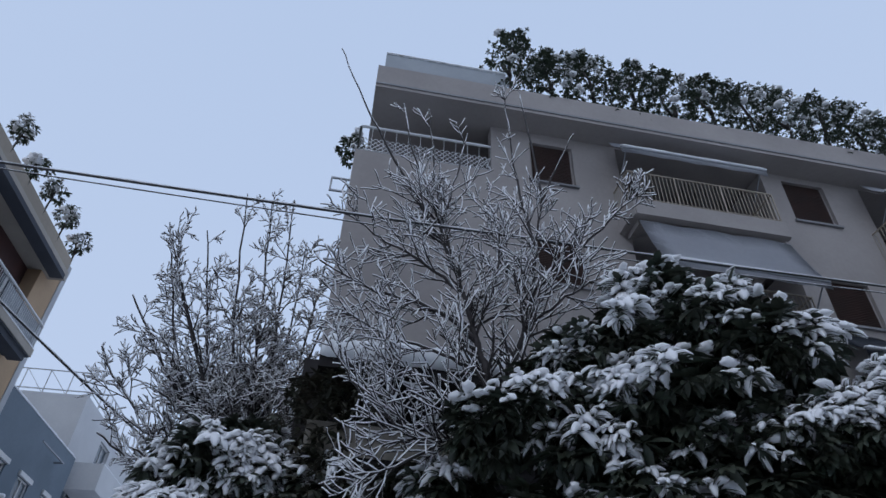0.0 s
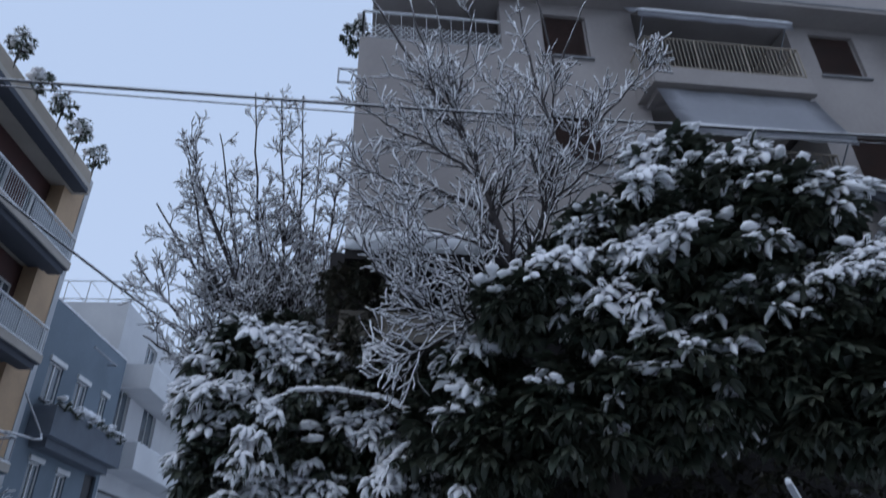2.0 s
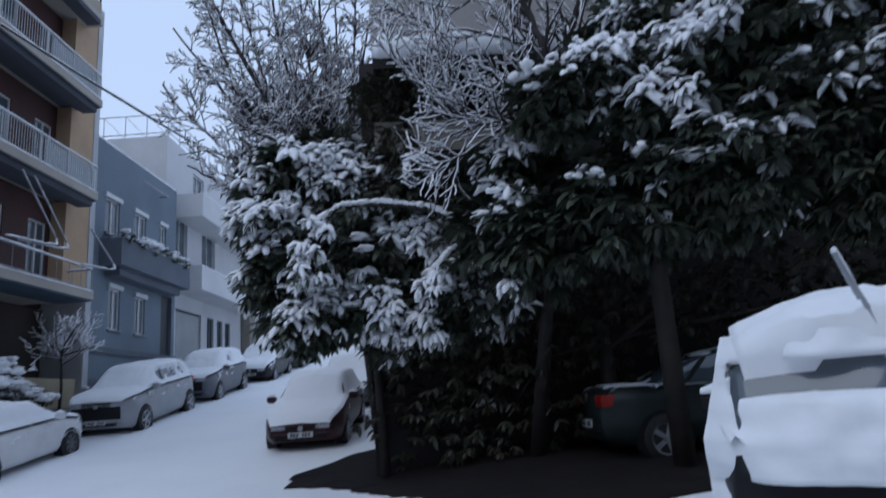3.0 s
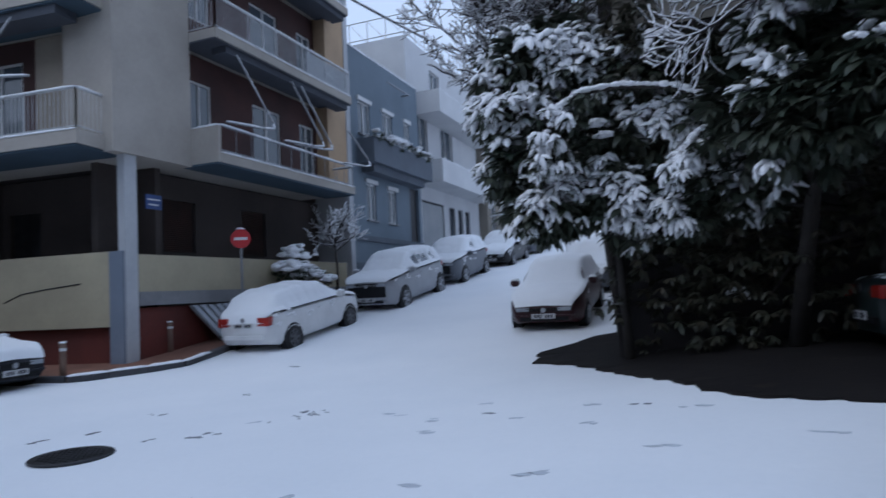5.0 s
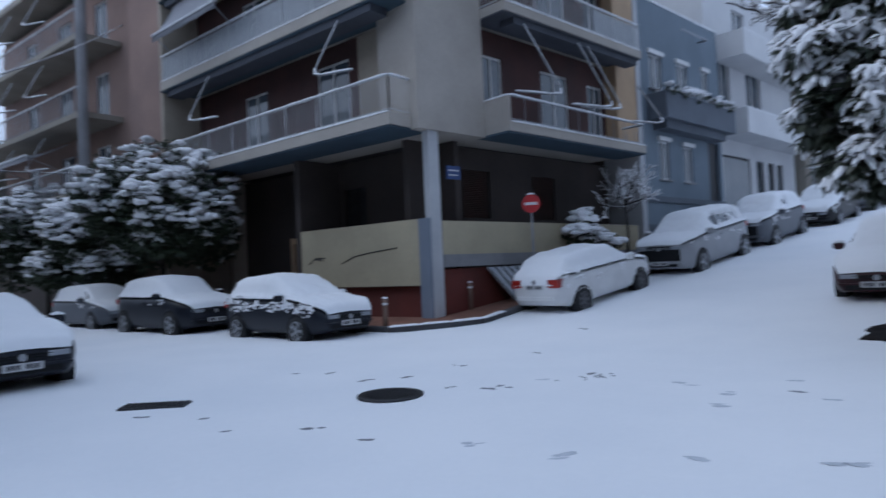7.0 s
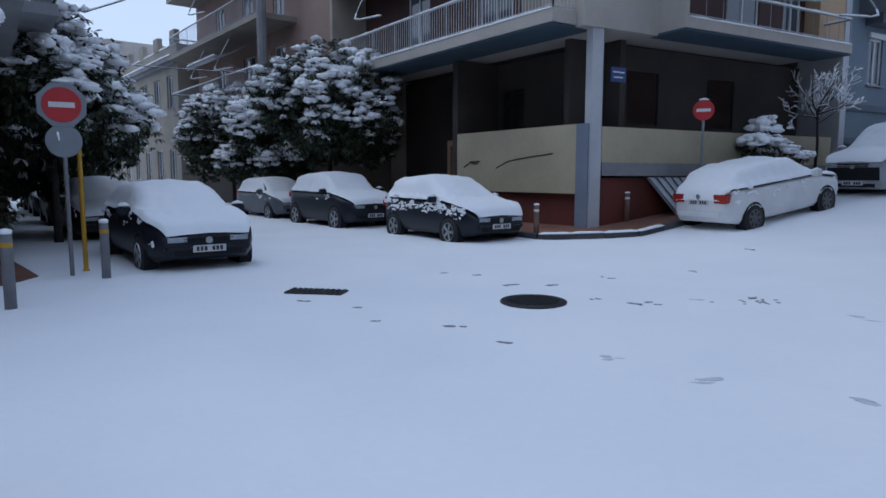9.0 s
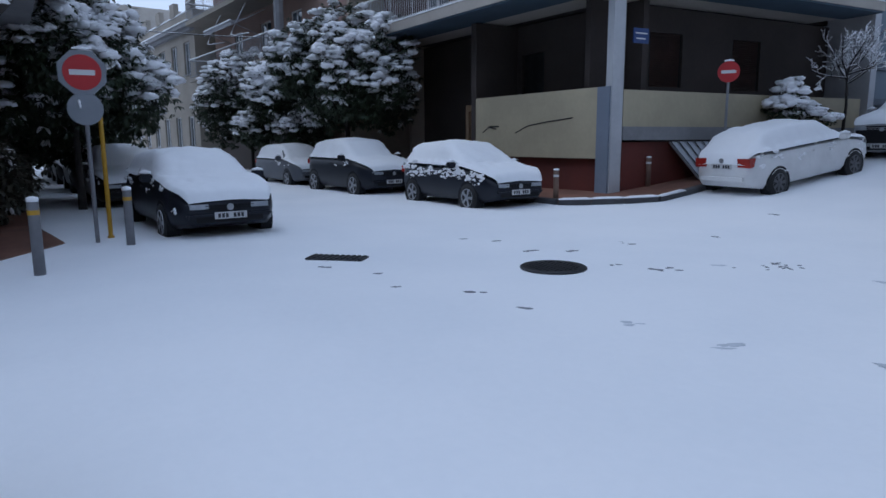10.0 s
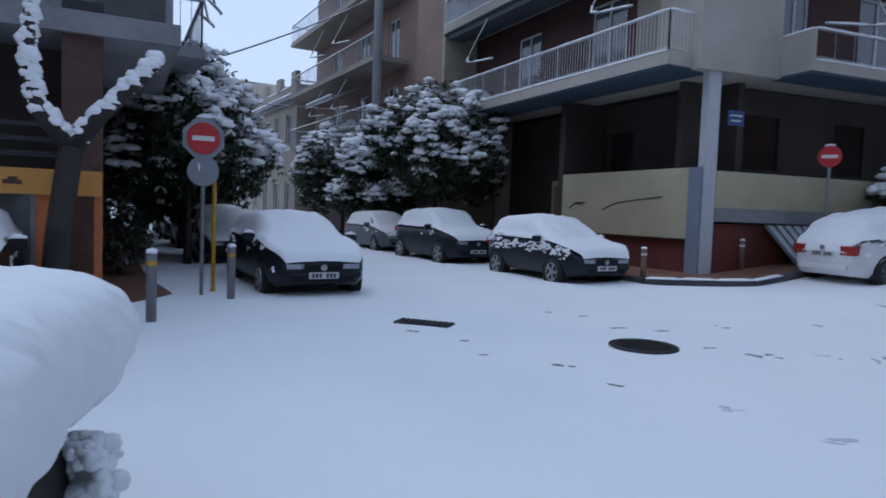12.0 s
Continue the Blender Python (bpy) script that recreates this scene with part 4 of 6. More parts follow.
# Dark back wall stands in for the shaded opening.
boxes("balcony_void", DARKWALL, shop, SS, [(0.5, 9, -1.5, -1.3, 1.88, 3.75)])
boxes("balcony_rail", IRON, shop, SS, [(0.5, 9, -0.12, -0.06, z, z + 0.07) for z in (2.05, 2.25, 2.45)], "dark horizontal rails")
boxes("overhang", CONCRETE, shop, SS, [(-1.0, 9, -12, 0.1, 3.75, 4.05)], "grey concrete overhang")
boxes("upper_wall", CONCRETE, shop, SS, [(-0.9, 9, -0.2, 0.0, 4.05, 9.5)], "grey rendered upper wall")
boxes("nameless_panel", IRON, shop, SS, [(0.0, 0.5, 0.0, 0.05, 3.8, 4.2)], "dark sign panel")
boxes("street_wall", BRICK, shop, SW, [(0.0, 14, -0.5, -0.1, 0, 3.75)], "brown brick wall along the west street")
boxes("upper_street_wall", CONCRETE, shop, SW, [(0.0, 14, -0.2, 0.8, 4.05, 9.5)])
boxes("back", CONCRETE, shop, SW, [(13.8, 14, -9, -0.5, 0, 9.5), (0, 14, -9.2, -9, 0, 9.5)])
boxes("roof_slab", CONCRETE, shop, SW, [(0, 14, -9, 0.8, 9.5, 9.8)])
boxes("balcony_slab", CONCRETE, shop, SW, [(3.2, 9, 0.8, 1.7, 4.3, 4.5)], "grey balcony slab")
railing(shop, SW, 3.25, 8.9, 1.65, 4.5, 5.4, 0.2, STEEL, (3.25,), True, None, "grey balcony railing", 0.85)
awning_arm(shop, SW, 4.2, 1.6, 7.4, 5.6, 1.0, 0.8)
awning_arm(shop, SW, 5.4, 1.6, 7.4, 5.6, 1.0, 0.8)

# House added to close a bright gap behind the west street trees.
plain_house(Side(SW.at(14.3, -0.2, 0), 101), 24, 11, 0, 9, FADEDWALL, "house added along the west street as a dark backdrop", (1.2, 4.6, 8.0))

# street closing walls behind the camera
plain_house(Side((-14, -17, 0), -79, True), 34, 13, 0, 8, FADEDWALL, "plain beige house across the street", (1.5, 5, 8.5))
plain_house(Side((21, -14, 0), 10, True), 22, 13, 0, 8, FADEDWALL, "plain beige house down the street", (1.5, 5, 8.5))


# ---- cars ----
def ramp(x, rows):
    for (x0, v0), (x1, v1) in zip(rows, rows[1:]):
        if x <= x1:
            return v0 + (v1 - v0) * min(max((x - x0) / (x1 - x0), 0), 1)
    return rows[-1][1]


def build_car(name, label, spec, seed, m):
    """A car lofted from its side outline; local x points forwards, the origin is on the ground at mid-length."""
    L, W = spec["L"], spec["W"] / 2
    deck, roof, colour = spec["deck"], spec["roof"], spec["paint"]
    axles, wr = spec["axles"], spec.get("wheel", 0.31)
    car = thing(name, m, label, "car")
    N = 44
    xs = [L / 2 - L * i / N for i in range(N + 1)]

    def half(x):
        e = min(L / 2 - x, L / 2 + x)
        return W * (1 - spec.get("round", 0.16) * max(0, 1 - e / 0.6) ** 2)

    tumble = spec.get("tumble", 0.20)

    def cabin(x):
        if x > roof[0][0] or x < roof[-1][0]:
            return 0.0
        return max(0.0, ramp(-x, [(-a, b) for a, b in roof]) - ramp(-x, [(-a, b) for a, b in deck]))

    def deck_z(x):
        return ramp(-x, [(-a, b) for a, b in deck])

    body, glass = bmesh.new(), bmesh.new()
    rings, grings = [], []
    for x in xs:
        w, dz, cz = half(x), deck_z(x), cabin(x)
        e = min(L / 2 - x, L / 2 + x)
        lift = 0.10 * max(0, 1 - e / 0.35)
        b0 = 0.20 + lift
        sec = [(0, b0), (w * 0.86, b0), (w * 0.965, b0 + 0.10), (w, 0.50), (w * 0.985, (0.5 + dz) / 2 + 0.05), (w * 0.94, dz - 0.03), (w * 0.88, dz)]
        inner = [(w * 0.5, dz + 0.025), (0, dz + 0.035)]
        rings.append([[body.verts.new((x, sg * y, z)) for y, z in sec + inner] for sg in (1, -1)])
        g = [(w * 0.885, dz - 0.02), (w * 0.885 - tumble * min(1, cz / 0.45) * w, dz + cz * 0.86), (w * (0.80 - tumble), dz + cz * 0.975), (0, dz + cz + 0.01)]
        grings.append(([[glass.verts.new((x, sg * y, z)) for y, z in g] for sg in (1, -1)], cz))
    for r0, r1 in zip(rings, rings[1:]):
        for sd in (0, 1):
            for j in range(8):
                body.faces.new((r0[sd][j], r0[sd][j + 1], r1[sd][j + 1], r1[sd][j]))
    for r in (rings[0], rings[-1]):
        for sd in (0, 1):
            body.faces.new(r[sd])
    shell = bmesh.new()
    vmap = {}

    def sv(v):
        if v not in vmap:
            vmap[v] = shell.verts.new(v.co + Vector((0, 0, 0.004)))
        return vmap[v]
    for (r0, c0), (r1, c1) in zip(grings, grings[1:]):
        if c0 < 0.02 and c1 < 0.02:
            continue
        full = min(c0, c1) > 0.86 * max(cabin(x) for x in xs)
        for sd in (0, 1):
            for j in range(3):
                f = (r0[sd][j], r0[sd][j + 1], r1[sd][j + 1], r1[sd][j])
                if full and j > 0:
                    shell.faces.new([sv(v) for v in f])
                glass.faces.new(f)
    bmesh.ops.remove_doubles(body, verts=body.verts[:], dist=0.0005)
    part("body", body, colour, car, "", True)
    bmesh.ops.delete(glass, geom=[v for v in glass.verts if not v.link_faces], context="VERTS")
    part("window_glass", glass, GLASS, car, "dark window glass", True)
    part("roof_panel", shell, colour, car, "", True)
    # pillars
    for px, lean in spec["pillars"]:
        for sg in (1, -1):
            pil = bmesh.new()
            w, dz, cz = half(px), deck_z(px), cabin(px + lean)
            tube(pil, [(px, sg * (w * 0.89), dz - 0.02), (px + lean, sg * (w * (0.89 - tumble) + 0.012), dz + cz * 0.88)], 0.035, 6)
            part("pillar", pil, colour, car)
    # wheels
    for ax in axles:
        for sg in (1, -1):
            y = sg * (W - 0.10)
            wm = Matrix.Translation((ax, y, wr - 0.03)) @ Matrix.Rotation(radians(90) * (-sg), 4, "X")
            bm = bmesh.new()
            lathe(bm, [(wr * 0.62, -0.09), (wr * 0.97, -0.09), (wr, -0.05), (wr, 0.07), (wr * 0.96, 0.105), (wr * 0.66, 0.11)], wm, 22)
            arch = bmesh.new()
            lathe(arch, [(wr + 0.055, -0.12), (wr + 0.055, 0.095), (wr + 0.02, 0.097), (wr * 0.4, 0.05)], wm @ Matrix.Translation((0, 0, 0.003)), 22)
            part("wheel_arch", arch, BLACKPLASTIC, car)
            wheel = part("wheel", bm, RUBBER, car, "", True)
            rim = bmesh.new()
            lathe(rim, [(wr * 0.68, 0.09), (wr * 0.66, 0.122), (wr * 0.6, 0.11), (wr * 0.58, 0.09)], wm, 22)
            lathe(rim, [(wr * 0.16, 0.07), (wr * 0.16, 0.118), (wr * 0.08, 0.125)], wm, 10)
            for k in range(5 if not spec.get("hub") else 7):
                q = wm @ Matrix.Rotation(k * math.tau / (5 if not spec.get("hub") else 7), 4, "Z")
                vs = [rim.verts.new(q @ Vector(p)) for p in ((wr * 0.1, -0.028, 0.112), (wr * 0.62, -0.036, 0.112), (wr * 0.62, 0.036, 0.112), (wr * 0.1, 0.028, 0.112), (wr * 0.1, -0.028, 0.08), (wr * 0.62, -0.036, 0.08), (wr * 0.62, 0.036, 0.08), (wr * 0.1, 0.028, 0.08))]
                for f in ((0, 1, 2, 3), (7, 6, 5, 4), (0, 4, 5, 1), (1, 5, 6, 2), (2, 6, 7, 3), (3, 7, 4, 0)):
                    rim.faces.new([vs[i] for i in f])
            part("rim", rim, HUBPLASTIC if spec.get("hub") else ALLOY, wheel)
            pw = bmesh.new()
            lathe(pw, [(wr * 0.63, 0.05), (wr * 0.63, 0.06), (0.01, 0.06)], wm, 18)
            part("brake_disc", pw, IRON, wheel)
    # lamps, plates, bumper, grille, mirrors
    unit = Side((0, 0), 0)

    def slab(nm, x0, x1, y0, y1, z0, z1, mats, lab="", parent=car, bevel=0.012):
        bm = bmesh.new()
        vs = [bm.verts.new((x, y, z)) for z in (z0, z1) for x, y in ((x0, y0), (x1, y0), (x1, y1), (x0, y1))]
        for f in ((3, 2, 1, 0), (4, 5, 6, 7), (0, 1, 5, 4), (1, 2, 6, 5), (2, 3, 7, 6), (3, 0, 4, 7)):
            bm.faces.new([vs[i] for i in f])
        bmesh.ops.bevel(bm, geom=bm.edges[:], offset=min(bevel, abs(x1 - x0) * 0.3, abs(y1 - y0) * 0.3, abs(z1 - z0) * 0.3), segments=2, affect="EDGES")
        return part(nm, bm, mats, parent, lab)
    fx, rx = L / 2, -L / 2
    hz, tz = spec["lampz"], spec["tailz"]
    we = half(fx - 0.1)
    for sg in (1, -1):
        if spec.get("lamps", True):
            slab("headlight", fx - 0.30, fx + 0.012, sg * (half(fx) - 0.36), sg * (half(fx) + 0.012), hz - 0.08, hz + 0.08, CLEARLENS, "", car, 0.04)
        if spec.get("tails", True):
            slab("tail_light", rx - 0.012, rx + 0.2, sg * (half(rx + 0.1) - 0.30), sg * (half(rx + 0.1) + 0.012), tz - spec.get("tailh", 0.08), tz + spec.get("tailh", 0.08), REDLENS, "red tail lamp")
        mx = spec["mirror"]
        mir = slab("wing_mirror", mx - 0.06, mx + 0.08, sg * (half(mx) - 0.02), sg * (half(mx) + 0.19), deck_z(mx) + 0.0, deck_z(mx) + 0.15, colour, "", car, 0.03)
        mb = bmesh.new()
        snow_strip(mb, (mx, sg * (half(mx) - 0.0), deck_z(mx) + 0.145), (mx, sg * (half(mx) + 0.18), deck_z(mx) + 0.145), 0.13, 0.06)
        part("mirror_snow", mb, SNOW, mir, "snow on the mirror", True)
        slab("door_handle", spec["mirror"] - 1.0, spec["mirror"] - 0.8, sg * (W * 0.975), sg * (W + 0.012), deck_z(0) - 0.14, deck_z(0) - 0.10, colour)
    gr_h = 0.16 if L > 4.25 else 0.11
    for k in range(3):
        slab("grille_bar", fx - 0.10, fx + 0.008 + 0.004 * k, -0.40, 0.40, hz - 0.08 + k * gr_h / 3, hz - 0.08 + (k + 0.75) * gr_h / 3, BLACKPLASTIC)
    if spec.get("face"):
        slab("grille_surround", fx - 0.10, fx + 0.006, -spec["face"], spec["face"], 0.48, hz - 0.02, BLACKPLASTIC, "black grille surround")
    slab("lower_grille", fx - 0.10, fx + 0.004, -0.55, 0.55, 0.30, 0.42, BLACKPLASTIC)
    slab("front_bumper", fx - 0.25, fx + 0.03, -we + 0.05, we - 0.05, 0.38, 0.47, colour if spec.get("bump", 1) else BLACKPLASTIC, "", car, 0.03)
    slab("rear_bumper", rx - 0.04, rx + 0.28, -we + 0.09, we - 0.09, 0.34, 0.56, colour if spec.get("bump", 1) else BLACKPLASTIC, "", car, 0.09)
    pf = spec.get("platez", 0.50)
    for x, z in ((fx + 0.03, 0.42), (rx - (0.045 if pf < 0.6 else 0.012), pf)):
        pl = slab("number_plate", x - 0.008, x + 0.008, -0.26, 0.26, z - 0.055, z + 0.055, PLATEWHITE, "white number plate")
        xx = x + (0.009 if x > 0 else -0.009)
        for k in range(7):
            if k != 3:
                slab("plate_bar", xx - 0.002, xx + 0.002, -0.21 + k * 0.062, -0.165 + k * 0.062, z - 0.035, z + 0.035, INK, "", pl, 0.001)
    for x, z in ((fx + 0.02, hz - 0.02), (rx - 0.012, tz + 0.05)):
        badge = bmesh.new()
        lathe(badge, [(0.055, -0.008), (0.055, 0.008), (0.04, 0.012), (0.03, 0.006)], Matrix.Translation((x, 0, z)) @ Matrix.Rotation(radians(90), 4, "Y"), 14)
        part("badge", badge, ALLOY, car)
    # snow lying on bonnet, glass and roof
    thick = spec.get("snow", 0.12)
    nu, nv = 64, 28
    cabmax = max(cabin(x) for x in xs)

    def top_z(x, y):
        w, dz, cz = half(x), deck_z(x), cabin(x)
        q = abs(y) / w
        z = dz + 0.03 * (1 - q)
        if cz > 0.02:
            inner_w, outer_w = 0.89 - tumble, 0.885
            k = 1 if q < inner_w else max(0.0, 1 - (q - inner_w) / max(0.02, outer_w - inner_w))
            z = max(z, dz + cz * (0.86 * k + (0.14 * max(0, 1 - q / inner_w) ** 0.5 if q < inner_w else 0)))
        return z
    verts, grid = [], {}
    for i in range(nu + 1):
        x = L / 2 - 0.01 - (L - 0.02) * i / nu
        for j in range(nv + 1):
            q = -1 + 2 * j / nv
            q = math.copysign(abs(q) ** 0.8, q) * 0.97
            y = q * half(x)
            z0 = top_z(x, y)
            eps = 0.04
            x1, x0 = min(x + eps, L / 2 - 0.01), max(x - eps, -L / 2 + 0.01)
            lim = half(x) * 0.99
            y1, y0 = min(y + eps, lim), max(y - eps, -lim)
            sx = (top_z(x1, y) - top_z(x0, y)) / (x1 - x0)
            sy = (top_z(x, y1) - top_z(x, y0)) / max(y1 - y0, 1e-4)
            g = math.hypot(sx * spec.get("cling", 0.6), sy)
            out = Vector((-sx, -sy, 1.0)).normalized()
            p = Vector((x * 2.3 + seed * 7, y * 2.3, z0))
            nz = noise.noise(p) * 0.25 + noise.noise(p * 3.2) * 0.2
            keep = min(max((spec.get("slip", 3.1) - g) / 0.5 + 0.9 * noise.noise(p * 1.9), 0), 1)
            edge = min(1.0, (1 - abs(q) / 0.985) / spec.get("edge", 0.09), (L / 2 - abs(x)) / 0.10)
            t = thick * (1 + nz) * keep * math.sqrt(max(0.0, edge))
            t *= 0.55 + 0.45 * out.z
            if keep < 0.25 or edge < 0.02:
                t = -0.05
            grid[i, j] = len(verts)
            verts.append(tuple(Vector((x, y, z0)) + out * t))
    faces = [(grid[i, j], grid[i, j + 1], grid[i + 1, j + 1], grid[i + 1, j]) for i in range(nu) for j in range(nv)]
    cloud_mesh("snow_cover", verts, faces, SNOW, car, "thick snow on bonnet, glass and roof", kind="")
    # clots of snow stuck to the flanks
    rnd = random.Random(seed)
    cv, cf = blob_template(1)
    ms = []
    for k in range(spec.get("clots", 30)):
        x = rnd.uniform(-L / 2 + 0.2, L / 2 - 0.2)
        sg = rnd.choice((-1, 1))
        up = rnd.random()
        w, dz, cz = half(x), deck_z(x), cabin(x)
        y, z = (w * 0.985, rnd.uniform(dz - 0.25, dz)) if up < 0.6 or cz < 0.3 else (w * 0.80, dz + cz * rnd.uniform(0.2, 0.7))
        r = rnd.uniform(0.02, 0.06)
        for q in range(5):
            rr = r * rnd.uniform(0.5, 1.0)
            ms.append(Matrix.Translation((x + rnd.gauss(0, r * 1.6), sg * y, z + rnd.gauss(0, r * 0.7))) @ Matrix.Diagonal((rr * 1.7, rr * 0.4, rr * 0.8, 1)) @ Matrix.Rotation(rnd.random() * 6, 4, "Y"))
    if ms:
        v, f = scatter(cv, cf, ms)
        cloud_mesh("clot_snow", v, f, FLUFF, car, "clots of snow on the flanks")
    return car


def blob_template(sub, seed=1, rough=0.22):
    bm = bmesh.new()
    bmesh.ops.create_icosphere(bm, subdivisions=sub, radius=1.0)
    for v in bm.verts:
        v.co *= 1 + rough * noise.noise(v.co * 1.7 + Vector((seed * 3.3, 0, 0)))
    out = [tuple(v.co) for v in bm.verts], [tuple(v.index for v in f.verts) for f in bm.faces]
    bm.free()
    return out


def at_front(x, y, az, L):
    """Pose of a car whose front middle stands at (x, y) and that faces az."""
    d = direction(az)
    return set_down(x - d.x * L / 2, y - d.y * L / 2, az, L)


def at_rear(x, y, az, L):
    d = direction(az)
    return set_down(x + d.x * L / 2, y + d.y * L / 2, az, L)


def set_down(x, y, az, L):
    d = direction(az)
    a, b = ground_height(x + d.x * 1.25, y + d.y * 1.25), ground_height(x - d.x * 1.25, y - d.y * 1.25)
    pitch = math.degrees(math.atan2(a - b, 2.5))
    return Matrix.Translation((x, y, (a + b) / 2 - 0.07)) @ pose(0, 0, 0, 0, 0, az + 90) @ pose(0, 0, 0, 0, -pitch, 0)


def hatch_spec(L, W, H, colour, **k):
    bon, nose = k.pop("bonnet", 0.92), k.pop("nose", 0.32)
    s = dict(L=L, W=W, paint=colour, axles=(L / 2 - 0.82, -L / 2 + 0.75),
             deck=[(L / 2, bon - nose), (L / 2 - 0.10, bon - nose * 0.72), (L / 2 - 0.3, bon - nose * 0.48), (L / 2 - 0.65, bon - nose * 0.25), (L / 2 - 1.15, bon), (-L / 2 + 0.2, bon + 0.03), (-L / 2 + 0.06, bon - 0.04), (-L / 2, bon - 0.2)],
             roof=[(L / 2 - 1.0, bon - 0.03), (L / 2 - 1.78, H - 0.06), (L / 2 - 2.2, H), (-L / 2 + 0.9, H - 0.03), (-L / 2 + 0.55, H - 0.09), (-L / 2 + 0.10, bon + 0.0)],
             pillars=[(L / 2 - 1.15, -0.55), (0.02, 0.0), (-L / 2 + 0.35, 0.35)], mirror=L / 2 - 1.35, lampz=bon - nose - 0.03, tailz=bon - 0.08, round=0.25)
    s.update(k)
    return s


def saloon_spec(L, W, H, colour, **k):
    s = hatch_spec(L, W, H, colour)
    s["roof"] = [(L / 2 - 1.1, 0.9), (L / 2 - 1.85, H - 0.05), (L / 2 - 2.3, H), (-L / 2 + 1.7, H - 0.04), (-L / 2 + 1.35, H - 0.12), (-L / 2 + 0.75, 0.95)]
    s["deck"][5:] = [(-L / 2 + 0.2, 0.96), (-L / 2 + 0.06, 0.9), (-L / 2, 0.78)]
    s["pillars"] = [(L / 2 - 1.25, -0.5), (-0.1, 0.0), (-L / 2 + 1.1, 0.4)]
    s.update(k)
    return s


NAVY, BLACK = paint("black_blue_car_paint", (0.014, 0.017, 0.026)), paint("black_car_paint", (0.012, 0.012, 0.014))
WHITECAR, SILVER = paint("white_car_paint", (0.78, 0.78, 0.78)), paint("silver_car_paint", (0.36, 0.37, 0.39))
DARKRED, DARKGREEN = paint("dark_red_car_paint", (0.038, 0.010, 0.012)), paint("dark_green_car_paint", (0.020, 0.030, 0.030))
GREYCAR = paint("grey_car_paint", (0.12, 0.13, 0.15))

build_car("hatchback_car", "black hatchback with raised bonnet nose, thickly covered with snow", hatch_spec(4.2, 1.76, 1.37, NAVY, snow=0.12, clots=14, slip=3.0), 3, at_front(-10.95, 1.0, -77, 4.2))
build_car("hatchback_car", "dark blue hatchback caked with snow at the corner kerb", hatch_spec(3.95, 1.70, 1.44, NAVY, snow=0.14, clots=130, slip=3.8), 4, at_front(-12.55, 7.25, -79, 3.95))
build_car("suv_car", "dark blue sport utility car with snow on its roof", hatch_spec(4.2, 1.78, 1.58, NAVY, snow=0.10, clots=10, wheel=0.345, bonnet=1.02), 5, at_front(-17.7, 6.05, -77, 4.2))
build_car("estate_car", "grey estate car with light snow on its roof", hatch_spec(4.3, 1.74, 1.46, GREYCAR, snow=0.07, clots=8), 6, at_front(-22.8, 5.0, -77, 4.3))
build_car("hatchback_car", "black hatchback under snow behind the sign poles", hatch_spec(4.1, 1.72, 1.45, BLACK, snow=0.12, clots=30), 7, at_front(-17.1, -0.6, -79, 4.1))
build_car("hatchback_car", "dark hatchback under snow along the west street", hatch_spec(4.1, 1.72, 1.5, BLACK, snow=0.12, clots=30), 8, at_front(-22.4, -1.7, -79, 4.1))
build_car("hatchback_car", "white hatchback with red tail lamps, roof under snow", hatch_spec(4.27, 1.69, 1.39, WHITECAR, snow=0.11, clots=12, slip=2.9, tailh=0.10, tailz=0.80, platez=0.72, hub=1), 9, at_rear(-10.9, 11.45, 5, 4.27))
build_car("suv_car", "silver sport utility car with black grille, half under snow", hatch_spec(4.6, 1.85, 1.69, SILVER, snow=0.12, clots=14, slip=2.8, wheel=0.36, bonnet=1.08, nose=0.17, face=0.66, lampz=0.86), 10, at_front(-10.95, 16.75, 185, 4.6))
build_car("suv_car", "dark grey sport utility car under snow on the hill", hatch_spec(4.3, 1.78, 1.66, GREYCAR, snow=0.13, clots=20, wheel=0.35, bonnet=1.05, nose=0.18, face=0.58, lampz=0.84), 11, at_front(-11.2, 22.0, 185, 4.3))
build_car("hatchback_car", "dark car under thick snow high on the hill", hatch_spec(4.1, 1.72, 1.48, BLACK, snow=0.15, clots=20), 12, at_front(-11.1, 27.3, 185, 4.1))
build_car("hatchback_car", "snowed-in car at the top of the hill", hatch_spec(4.1, 1.72, 1.48, GREYCAR, snow=0.16, clots=20), 13, at_front(-11.4, 32.2, 185, 4.1))
build_car("hatchback_car", "dark red car with a snowed windscreen under the tree", hatch_spec(4.0, 1.70, 1.46, DARKRED, snow=0.08, clots=4), 14, at_front(-4.45, 13.75, 185, 4.0))
build_car("hatchback_car", "car with snowy roof behind the dark red one", hatch_spec(4.0, 1.70, 1.48, GREYCAR, snow=0.12, clots=4), 15, at_front(-4.85, 18.8, 185, 4.0))
build_car("hatchback_car", "dark car under snow far along the west street", hatch_spec(4.1, 1.72, 1.5, BLACK, snow=0.12, clots=10), 23, at_front(-27.8, -2.8, -79, 4.1))
build_car("suv_car", "dark tall car under snow far along the west street", hatch_spec(4.3, 1.78, 1.7, BLACK, snow=0.10, clots=10), 24, at_front(-33.5, -3.9, -79, 4.3))
build_car("saloon_car", "dark green saloon in the shade of the evergreens", saloon_spec(4.4, 1.72, 1.40, DARKGREEN, snow=0.03, clots=0, slip=0.35, hub=0, tailz=0.80, bump=0), 16, at_rear(1.05, 9.85, -81, 4.4))
